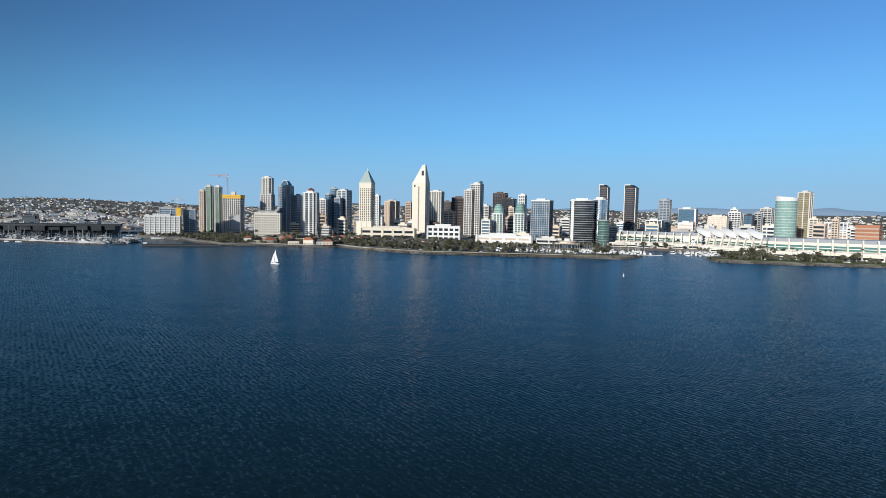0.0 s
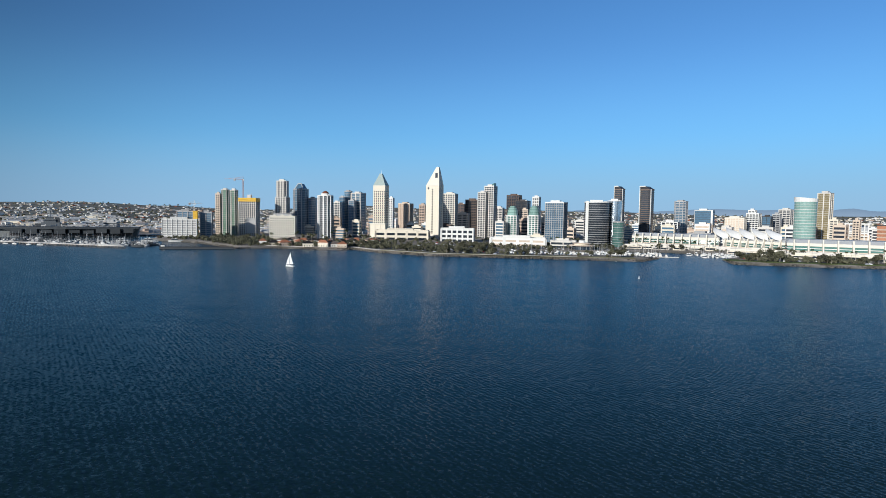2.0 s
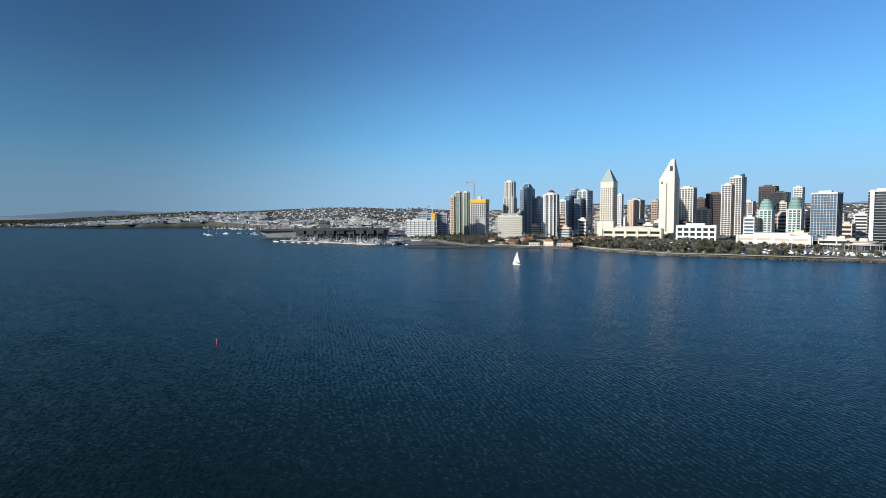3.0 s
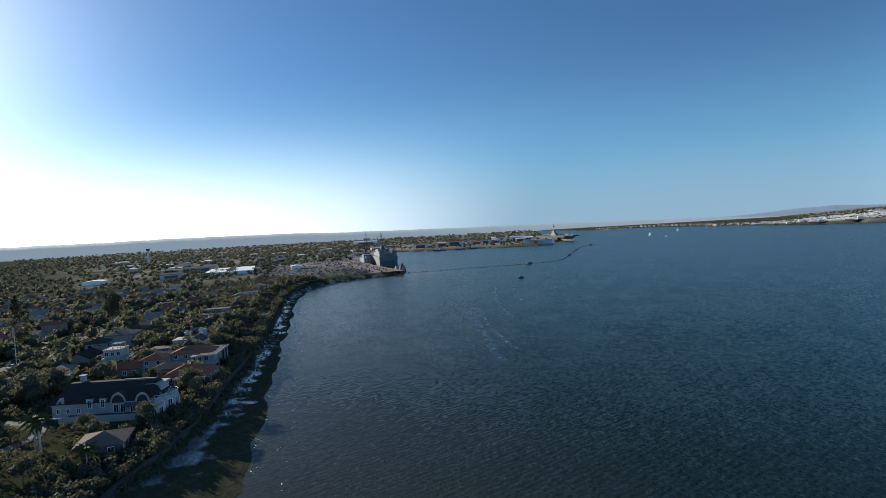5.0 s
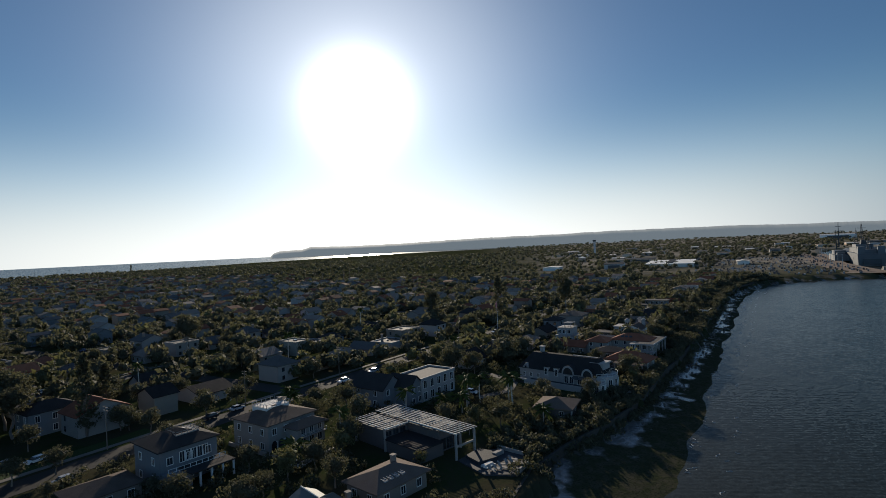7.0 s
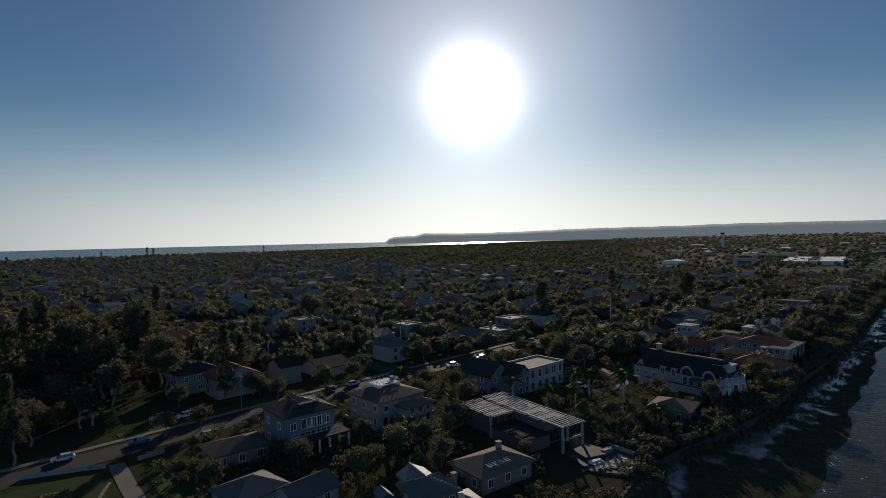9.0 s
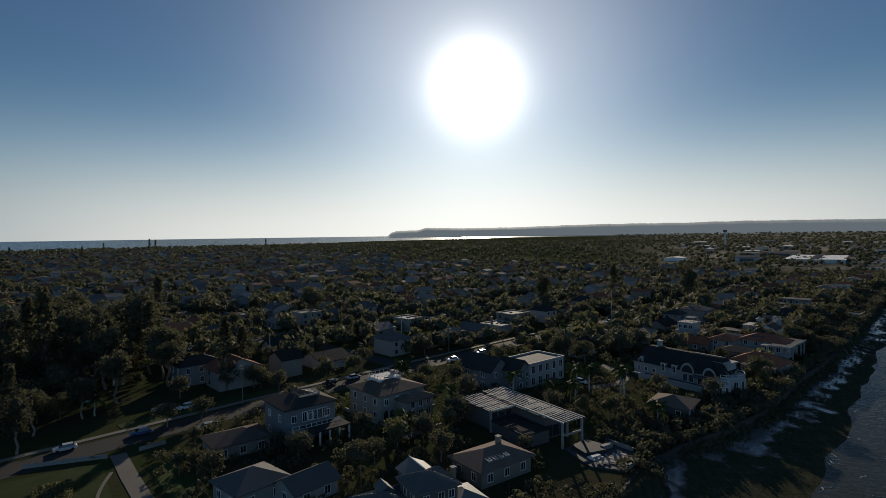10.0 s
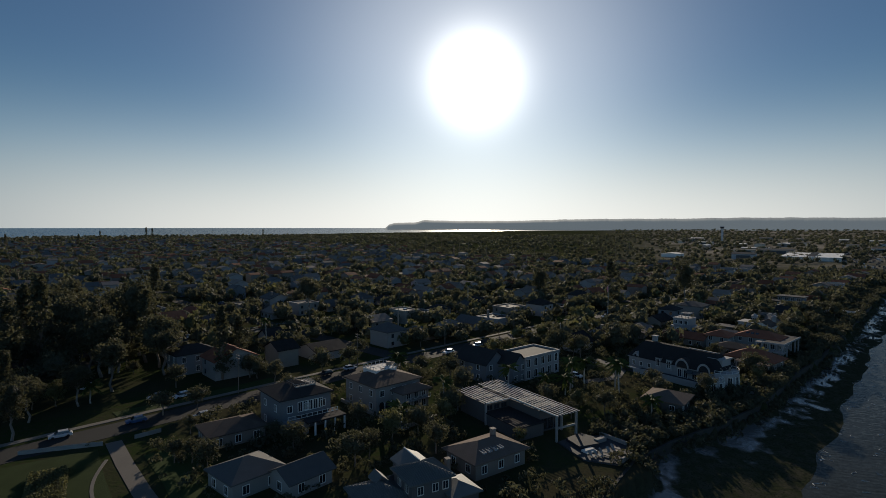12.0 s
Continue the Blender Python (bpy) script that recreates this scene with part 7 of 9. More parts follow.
mansard, w, d, h = thing("mansard_roof", *polar(-17.8, 1050), 45.5, 17.8 - 10, "grey mansard roof with cream gables on the hotel", "roof"), 40, 16, 5.5
part("slope", Build().prism(rect(w, d), 0, h, rect(w * 0.75, d * 0.5)), GREY, mansard)
part("flat_top", Build().prism(rect(w * 0.75, d * 0.5), h, h + 0.4), ROOFGREY, mansard)
for gx, gw in ((-14, 9), (0, 12), (14, 9)):
    part("gable", Build().prism([(gx - gw / 2, -d / 2 - 0.6), (gx + gw / 2, -d / 2 - 0.6), (gx + gw / 2, -2), (gx - gw / 2, -2)], 0, 4.2, [(gx - 0.4, -d / 2 - 0.6), (gx + 0.4, -d / 2 - 0.6), (gx + 0.4, -2), (gx - 0.4, -2)]), WHITEST, mansard, "cream front gable")
spire, w, h = thing("slanted_glass_top", *polar(-16.07, 1300), 106.0, 16.07 - 30, "slanted blue glass top of an office tower", "roof"), 22, 13
part("glass_wedge", Build().prism(rect(w, w * 0.9), 0, h, [(-w * 0.2, -w * 0.2), (w * 0.2, -w * 0.2), (w * 0.2, w * 0.2), (-w * 0.2, w * 0.2)]), BLUEGL, spire)
edges = Build()
for ex in (-1, 1):
    for ey in (-1, 1):
        edges.tube((ex * w / 2, ey * w * 0.45, 0), (ex * w * 0.2, ey * w * 0.2, h), 0.8, 0.8, 5)
part("roof_edges", edges.tube((-w / 2, -w * 0.45, 0), (w / 2, -w * 0.45, 0), 0.8, 0.8, 5).tube((-w * 0.2, -w * 0.2, h), (w * 0.2, -w * 0.2, h), 0.8, 0.8, 5), PALE, spire, "pale metal roof edges")
dome = thing("red_domed_top", *polar(-13.64, 1080), 86.0, 13.64 - 22, "red domed glass top of a white tower", "roof")
part("drum", Build().prism(oval(15, 13, 12), 0, 4.5), WHITE, dome)
part("dome", Build().prism(oval(15, 13, 12), 4.5, 8, oval(9, 8, 12)).prism(oval(9, 8, 12), 8, 9.6, oval(2, 2, 12)), REDROOF, dome)
step = thing("stepped_top", *polar(3.6, 1203), 116.0, -3.45 - 26, "slanted pale fin on top of a residential tower", "roof")
part("fin", Build().prism(rect(13, 11), 0, 8, [(-6.5, -5.5, 1.0), (6.5, -5.5, 7.5), (6.5, 5.5, 7.5), (-6.5, 5.5, 1.0)]), TEALGL, step)


# tower cranes
def crane(label, az, dist, foot, top, jib, back, turn, mat):
    x, y = polar(az, dist)
    t = thing("tower_crane", x, y, foot, turn, label, "crane")
    h = top - foot
    m = Build()
    for sx in (-0.9, 0.9):
        for sy in (-0.9, 0.9):
            m.tube((sx, sy, 0), (sx, sy, h), 0.2, 0.2, 4)
    for k in range(int(h / 3)):
        s = 1 if k % 2 else -1
        m.tube((-0.9 * s, -0.9, 3 * k), (0.9 * s, -0.9, 3 * k + 3), 0.18, 0.18, 4).tube((-0.9, 0.9 * s, 3 * k), (-0.9, -0.9 * s, 3 * k + 3), 0.18, 0.18, 4)
    part("mast", m, mat, t)
    part("jib", Build().tube((0, 0, h), (jib, 0, h), 0.42, 0.28, 4).tube((0, 0, h + 5), (jib * 0.8, 0, h + 0.5), 0.15, 0.15, 4), mat, t)
    part("counter_jib", Build().tube((0, 0, h), (-back, 0, h), 0.7, 0.7, 4).tube((0, 0, h + 5), (-back, 0, h + 0.5), 0.15, 0.15, 4), mat, t)
    part("counterweight", Build().box(-back - 1, -back + 2.5, -1, 1, h - 3.5, h + 0.4), GREY, t)
    part("cab", Build().box(0.6, 2.6, -1.9, -0.5, h - 2.6, h - 0.2), WHITE, t)
    part("tower_head", Build().tube((0, 0, h), (0, 0, h + 5.5), 0.7, 0.15, 4), mat, t)
    return t


CRANEY = material("crane_red_paint", (0.60, 0.36, 0.28), 0.5)
crane("red tower crane above the unfinished tower", -21.56, 1222, 3.0, 121, -38, 18, 8, CRANEY)
crane("white tower crane above a yellow hoist", -25.95, 1150, 40.0, 68, 14, 9, 30, WHITE)
tower("yellow building hoist and stair core", -25.85, 1150, 8.7, 52.2, 1.0, 10, wall=YELLOW, skin=YELLOW, band=0.3, crown="", name="hoist_tower")
tower("blue-grey glass block under construction", -24.9, 1160, 22, 50, 0.6, 10, wall=GREY, skin=BLUEGL, band=0.25, piers=8, name="city_block")
tower("grey glass block under construction", -26.7, 1160, 30, 52, 0.5, 10, wall=GREY, skin=BLUEGL, band=0.3, piers=8, name="city_block")


# convention centre with its buttresses and sail tents
ROOFPALE = material("pale_metal_roofing", (0.50, 0.50, 0.49), 0.6, vary=0.08)


def long_hall(label, az0, az1, d0, d1, top, depth, ribs, name):
    a, c = Vector(polar(az0, d0)), Vector(polar(az1, d1))
    mid, way = (a + c) / 2, c - a
    length = way.length
    t = thing(name, mid.x, mid.y, 3.2, math.degrees(math.atan2(way.y, way.x)), label, "hall")
    h = top - 3.2
    part("lower_wall", Build().box(-length / 2, length / 2, 0, depth, 0, h * 0.34), SAND, t)
    part("terrace", Build().box(-length / 2, length / 2, -9, 0, 0, h * 0.30), PALE, t)
    part("window_band", Build().box(-length / 2 + 1, length / 2 - 1, 3.0, depth - 3, h * 0.34, h * 0.62), TEALGL, t)
    part("mid_band", Build().box(-length / 2, length / 2, 2.2, depth, h * 0.46, h * 0.50), WHITE, t)
    part("upper_wall", Build().box(-length / 2, length / 2, 2.0, depth, h * 0.62, h * 0.80), WHITEST, t)
    part("roof", Build().prism(rect(length, depth - 6), h * 0.80, h, [(p[0], p[1] * 0.7) for p in rect(length * 0.98, depth - 6)]), ROOFPALE, t, m=pose(0, depth / 2, 0))
    rib = Build().add([(-0.9, -9, 0), (0.9, -9, 0), (0.9, 3, 0), (-0.9, 3, 0), (-0.9, 0.5, h * 1.02), (0.9, 0.5, h * 1.02), (0.9, 3, h * 1.02), (-0.9, 3, h * 1.02)],
                      [(3, 2, 1, 0), (4, 5, 6, 7), (0, 1, 5, 4), (1, 2, 6, 5), (2, 3, 7, 6), (3, 0, 4, 7)]).mesh("buttress", WHITEST)
    for k in range(ribs):
        place("buttress", rib, t, pose(-length / 2 + length * (k + 0.5) / ribs, 0, 0))
    return t, length, depth, h


long_hall("long white convention hall with slanted buttresses", 17.6, 25.4, 1005, 985, 27.0, 60, 11, "convention_hall")
long_hall("white convention hall below the sail tents", 25.6, 30.6, 985, 940, 24.0, 60, 8, "convention_hall")
long_hall("long white convention hall with a glazed upper gallery", 30.8, 47, 905, 960, 26.0, 70, 16, "convention_hall")
def sail_tent(k):
    """One bay of the fabric roof: ridge swept up to a mast at front and back, edges drawn down."""
    x, y = polar(25.4 + 1.06 * k, 990 - 8 * k)
    t = thing("sail_tent", x, y, 21.0, -27, "white peaked fabric sail tent on the hall roof", "tent", "sail tents on the hall")
    n, m = 11, 11
    pts = []
    for j in range(m):
        for i in range(n):
            u, v = i / (n - 1), j / (m - 1)
            top = 11.0 + 8.0 * (1 - u) ** 1.2
            edge = 1.5 + 11.0 * (1 - u) ** 2.2
            pts.append((-9 + 21 * u, -13 + 26 * v + 3 * u * (1 - 2 * v), edge + (top - edge) * math.sin(math.pi * v) ** 0.8))
    b = Build()
    fs = [(n * j + i, n * j + i + 1, n * j + i + n + 1, n * j + i + n) for j in range(m - 1) for i in range(n - 1)]
    b.add(pts + [(p[0], p[1], p[2] - 0.3) for p in pts], fs + [tuple(n * m + q for q in f[::-1]) for f in fs])
    part("fabric", b, SAIL, t)
    for yy in (-12.5, 12.5):
        part("mast", Build().tube((1, yy * 0.95, -4), (-9, yy, 13.0), 0.9, 0.5, 6), WHITEST, t)
        part("strut", Build().tube((12, yy * 0.8, -4), (12, yy * 0.8, 3.2), 0.6, 0.5, 6), WHITE, t)
    return t


for k in range(5):
    sail_tent(k)
for k in range(16):
    az = 17.5 + 22 * (k + front.random()) / 16
    dist = (955 if az < 26 else 905 if az < 30 else 860) - front.uniform(0, 22)
    x, y = polar(az, dist)
    b = thing("terrace_block", x, y, 3.2, -az + front.uniform(-4, 4), "low cream stepped terrace before the convention halls", "terrace", "terraces before the halls")
    w, h = front.uniform(16, 34), front.uniform(3.5, 7.5)
    part("lower_wall", Build().box(-w / 2, w / 2, -6, 6, 0, h), front.choice((WHITEST, PALE, CREAM)), b)
    # flat dark glass stands for the shade inside an arcade
    part("shaded_arcade", Build().box(-w / 2 + 1.5, w / 2 - 1.5, -6.2, -5.9, h * 0.25, h * 0.68), DARKGL, b)
    part("upper_wall", Build().box(-w / 2 + 4, w / 2 - 4, -2, 6, h, h + 3.0), WHITEST, b)
for k in range(34):
    az = front.uniform(16.5, 38)
    x, y = polar(az, (930 if az < 26 else 885 if az < 30 else 840) - front.uniform(0, 40))
    if inside_and_distance(CITY_SHORE + CITY_BACK, np.array([x]), np.array([y]))[0] > 6:
        plant(PARK[1:] + PALMS[1:2], front, x, y, front.uniform(0.7, 1.1), group="trees before the convention halls")
tower("dull orange netted block under construction", 37.9, 1250, 38, 44, 0.6, 12, wall=ORANGE, skin=TAN, floor=6, band=0.6, piers=0, crown="", name="city_block")
x, y = polar(34.75, 1250)
park = thing("ballpark", x, y, 4, -34.75, "cream and white steel-framed ballpark stand", "stadium")
part("seating_block", Build().box(-40, 40, 6, 40, 0, 24), SAND, park)
part("upper_deck", Build().add([(-38, 0, 26), (38, 0, 26), (38, 34, 38), (-38, 34, 38), (-38, 0, 28), (38, 0, 28), (38, 34, 40), (-38, 34, 40)], [(3, 2, 1, 0), (4, 5, 6, 7), (0, 1, 5, 4), (1, 2, 6, 5), (2, 3, 7, 6), (3, 0, 4, 7)]), WHITE, park)
part("roof_beam", Build().box(-38, 38, 12, 15, 43, 45), WHITE, park)
for sx, tall in ((-18, 50), (19, 49)):
    part("stair_tower", Build().box(sx - 5.5, sx + 5.5, -4, 8, 0, tall), CREAM, park)
post = Build().box(-0.9, 0.9, -1.2, 1.2, 0, 44).mesh("steel_post", WHITE)
for k in range(14):
    place("steel_post", post, park, pose(-37 + 5.7 * k, -1.0, 0))
for zz in (13, 21, 29):
    part("gallery_rail", Build().box(-38, 38, -2.0, -0.4, zz, zz + 1.6), WHITE, park)

# lighter copy of the red clay tiles with sunlight in its colour
CLAY = material("sunlit_clay_tiles", (0.36, 0.16, 0.09), 0.85, vary=0.18, bump=0.4, spec=0.08)
# village of small tiled houses on the shore
for k in range(40):
    az = -21.5 + 13.5 * k / 40 + front.uniform(-0.2, 0.2)
    x, y = polar(az, front.uniform(800, 940))
    if inside_and_distance(CITY_SHORE + CITY_BACK, np.array([x]), np.array([y]))[0] < 12:
        continue
    house(front.choice(("small shore shop with red tiled hipped roof", "small brown-roofed shop in the harbour village", "cream harbour village pavilion with hipped roof")), x, y, -az + front.uniform(-25, 25), front.uniform(10, 18), front.uniform(9, 13), 1, "hip",
          front.choice((CREAM, TAN, SAND, WHITE)), front.choice((CLAY, BROWNROOF, CLAY, SHINGLE)), 3.6, front.choice((4.4, 5.2, 6.5)), None, detail=False, group="harbour village shops")

# waterfront trees
def in_town(p, margin):
    return p[inside_and_distance(CITY_SHORE + CITY_BACK, p[:, 0], p[:, 1]) > margin]


count = 0
while count < 95:
    az = front.uniform(-22, 39)
    x, y = polar(az, front.uniform(640, 900))
    d = inside_and_distance(CITY_SHORE + CITY_BACK, np.array([x]), np.array([y]))[0]
    if 15 < d < 60 and not (5 < az < 21 and y > 735):
        plant(PARK, front, x, y, front.uniform(0.8, 1.35), group="waterfront park trees")
        count += 1
for k in range(40):
    az = front.choice((front.uniform(9, 13), front.uniform(-20, -9), front.uniform(16, 24)))
    x, y = polar(az, front.uniform(860, 960))
    plant(PALMS[1:2], front, x, y, front.uniform(0.9, 1.3), group="waterfront palms")
for k, (mat, count, words) in enumerate(((LEAF2, 420, "dark green"), (LEAF5, 420, "olive grey"), (LEAF4, 460, "grey-brown"))):
    p = np.concatenate([in_town(scatter(90 + k, count, 690, 1250, -36, 40), 20), in_town(scatter(94 + k, 170, 780, 990, -29, -7), 9), in_town(scatter(98 + k, 200, 620, 800, 27, 40), 20)])
    canopy("city_trees", p, 1.8 + 2.0 * np.random.RandomState(k).rand(len(p)), mat, words + " trees between the waterfront buildings", 70 + k, 12, 5, 0.30, 0.85)
    p = in_town(scatter(95 + k, int(count * 2.2), 1500, 3600, -62, 44), 30)
    canopy("hill_trees", p, 3.0 + 3.2 * np.random.RandomState(k).rand(len(p)), mat, words + " trees on the far hills", 75 + k, 7, 4, 0.48, 0.65, 1)

for mat, spots, words, seed in ((LEAF6, ((90, 1120, 1210, -31.6, -28.7),), "brown leafless", 120),
                                (LEAF5, ((260, 880, 1130, -29, -19), (210, 800, 1000, -21, -7), (200, 690, 860, -8, 6)), "grey olive", 121),
                                (LEAF2, ((160, 880, 1130, -29, -19), (190, 800, 1000, -21, -7), (120, 850, 990, -1, 16)), "olive green", 125),
                                (LEAF5, ((240, 640, 860, 5, 40),), "grey olive park", 128)):
    p = np.concatenate([in_town(scatter(seed + i, c, r0, r1, a0, a1), 18) for i, (c, r0, r1, a0, a1) in enumerate(spots)])
    canopy("waterfront_trees", p, 1.7 + 2.0 * np.random.RandomState(seed).rand(len(p)), mat, words + " trees along the city waterfront", seed, 11, 4, 0.36, 0.9)

# houses and sheds on the far hills, one mesh for each finish
hill = np.random.RandomState(5)
for mat, count, words in ((WHITE, 3000, "white"), (CREAM, 1700, "cream"), (GREY, 3000, "grey"), (TAN, 1300, "tan"), (REDROOF, 400, "red")):
    p = in_town(scatter(100 + count, count, 1350, 3350, -64, 44, 0.9), 18)
    p = p[(np.degrees(np.arctan2(p[:, 0], p[:, 1])) > -49) | (np.random.RandomState(count).rand(len(p)) < 0.4)]
    zs = lie(p[:, 0], p[:, 1])[0]
    b = Build()
    for (x, y), z in zip(p, zs):
        near = math.hypot(x, y) < 2100
        w, d, h = (front.uniform(9, 30), front.uniform(8, 14), front.uniform(3, 7)) if near else (front.uniform(6, 15), front.uniform(6, 10), front.uniform(2.5, 5))
        if near and front.random() < 0.07:
            w, h = w * 3.2, 5.5
        c, q = math.cos(front.uniform(0, 3)), math.sin(front.uniform(0, 3))
        n = math.hypot(c, q) or 1
        c, q = c / n, q / n
        one = gable_walls(w, d, h, front.uniform(0.5, 2.5))
        b.add([(x + v[0] * c - v[1] * q, y + v[0] * q + v[1] * c, z - 1 + v[2]) for v in one.v], one.f)
    tagged(part("hill_houses", b, mat), words + " houses and sheds scattered over far hills", "houses", kind="stuff")

# long white sheds and terminals along the far shore, and the boats anchored off it
for mat, count, words in ((WHITE, 330, "white"), (GREY, 240, "grey"), (CREAM, 160, "cream")):
    p = np.concatenate([in_town(scatter(140 + count, count, 1150, 2500, -64, -31), 8), in_town(scatter(141 + count, count * 2, 2250, 3100, -66, -43), 8)])
    zs = lie(p[:, 0], p[:, 1])[0]
    b = Build()
    for (x, y), z in zip(p, zs):
        a = math.atan2(-y, -x) + math.pi / 2 + front.uniform(-0.3, 0.3)
        c, q = math.cos(a), math.sin(a)
        one = gable_walls(front.uniform(12, 52), front.uniform(10, 22), front.uniform(3.5, 8), front.uniform(0.4, 2.0))
        b.add([(x + v[0] * c - v[1] * q, y + v[0] * q + v[1] * c, z - 1 + v[2]) for v in one.v], one.f)
    tagged(part("harbour_sheds", b, mat), words + " sheds and terminals along the far shore", "sheds", kind="stuff")

p = in_town(np.concatenate([scatter(150, 420, 1150, 2500, -64, -31), scatter(151, 800, 2250, 3300, -66, -42)]), 14)
canopy("harbour_trees", p, 3.0 + 4.0 * np.random.RandomState(9).rand(len(p)), LEAF, "dark trees between the sheds of the far shore", 152, 7, 4, 0.45, 0.7)

# cars parked between the trees of the waterfront, too small to tell apart
for mat, count, words in ((CARS[0], 120, "white"), (CARS[1], 90, "silver"), (CARS[2], 70, "dark"), (CARS[4], 26, "red")):
    b = Build()
    for k in range(count):
        az = front.choice((front.uniform(-20, -7), front.uniform(-7, 16), front.uniform(-7, 16), front.uniform(27, 39)))
        x, y = polar(az, front.uniform(690, 960) if az < 20 else front.uniform(650, 800))
        if inside_and_distance(CITY_SHORE + CITY_BACK, np.array([x]), np.array([y]))[0] < 14:
            continue
        z, a = height(x, y) + 0.4, radians(front.choice((10, 100)) + front.uniform(-6, 6))
        one = Build().prism([(-2.3, -0.9), (2.3, -0.9), (2.3, 0.9), (-2.3, 0.9)], 0.3, 0.95).prism([(-1.8, -0.85), (1.1, -0.85), (1.1, 0.85), (-1.8, 0.85)], 0.95, 1.6, [(-1.4, -0.7), (0.5, -0.7), (0.5, 0.7), (-1.4, 0.7)])
        b.add([(x + v[0] * math.cos(a) - v[1] * math.sin(a), y + v[0] * math.sin(a) + v[1] * math.cos(a), z + v[2]) for v in one.v], one.f)
    tagged(part("waterfront_cars", b, mat), words + " cars parked along the city waterfront", "cars", kind="stuff")

# rocks along the park edge
def rocks(name, line, count, spread, size, seed, base, label):
    g = np.random.RandomState(seed)
    seg = [(Vector(a), Vector(c)) for a, c in zip(line, line[1:])]
    lens = np.array([(c - a).length for a, c in seg])
    out, faces = [], []
    cube = np.array([(-1, -1, -1), (1, -1, -1), (1, 1, -1), (-1, 1, -1), (-1, -1, 1), (1, -1, 1), (1, 1, 1), (-1, 1, 1)], float)
    sides = np.array([(3, 2, 1, 0), (4, 5, 6, 7), (0, 1, 5, 4), (1, 2, 6, 5), (2, 3, 7, 6), (3, 0, 4, 7)])
    for k in range(count):
        a, c = seg[g.choice(len(seg), p=lens / lens.sum())]
        p = a.lerp(c, g.rand())
        n = Vector((-(c - a).y, (c - a).x)).normalized()
        o = g.rand()
        p = p + n * (spread * (o - 0.2))
        s = size * (0.5 + g.rand())
        v = cube * s * (0.6 + 0.6 * g.rand(8, 1)) * (0.8 + 0.5 * g.rand(3))
        t = g.rand() * 6
        v = np.stack([v[:, 0] * math.cos(t) - v[:, 1] * math.sin(t), v[:, 0] * math.sin(t) + v[:, 1] * math.cos(t), v[:, 2] * 0.7], 1)
        out.append(v + (p.x, p.y, base[0] + (base[1] - base[0]) * o))
        faces.append(sides + 8 * k)
    return tagged(new(name, array_mesh(name, np.concatenate(out), np.concatenate(faces), ROCK)), label, "rocks", kind="stuff")


rocks("park_rocks", CITY_SHORE[11:22], 1500, 4.0, 0.6, 8, (-0.3, 1.9), "dark rock bank round the waterfront park")
rocks("park_rocks", CITY_SHORE[28:33], 900, 4.0, 0.6, 9, (-0.3, 1.9), "dark rock bank round the second park")
# brighter copy of the lawn, sunlight put into its colour
PARKGRASS = material("sunlit_park_grass", (0.12, 0.145, 0.06), 0.95, vary=0.2, scale=0.1, grain=3, bump=0.3, spec=0.05)
strip("lawn", [(-100, 757), (-30, 712), (50, 702), (150, 692), (222, 688)], 22.0, 0.3, DRYLAWN, "dry green waterfront lawn", "lawn")
strip("lawn", [(342, 690), (340, 668), (405, 650), (500, 634), (640, 612)], 22.0, 0.3, PARKGRASS, "dry green waterfront lawn of the second park", "lawn")
strip("path", [(-284, 806), (-198, 791), (-152, 806), (-111, 757), (-32, 705), (47, 695), (151, 684)], 5.0, 0.45, PALE, "pale waterfront promenade", "promenade")

# ---- boats, ships, piers ----
def hull_build(length, beam, deck, draft=0.4, sheer=0.15, stern=0.75, rake=0.03):
    """A pointed boat hull with flare and a deck, bow along +x."""
    st = [(-0.5, stern, 0), (-0.2, 1.0, 0), (0.15, 0.92, 0.2), (0.36, 0.5, 0.6), (0.5, 0.02, 1.0)]
    v = []
    for fx, fb, up in st:
        z = deck * (1 + sheer * up)
        foot = fx * length * (0.97 if fx < 0.3 else 1 - rake)
        v += [(foot, -beam / 2 * fb * 0.72, -draft), (foot, beam / 2 * fb * 0.72, -draft), (fx * length, beam / 2 * fb, z), (fx * length, -beam / 2 * fb, z)]
    f = [(0, 3, 2, 1), (17, 18, 19, 16)]
    for k in range(4):
        a, b = 4 * k, 4 * k + 4
        f += [(a, b, b + 3, a + 3), (a + 1, a + 2, b + 2, b + 1), (a + 3, b + 3, b + 2, a + 2), (a, a + 1, b + 1, b)]
    return Build().add(v, f)


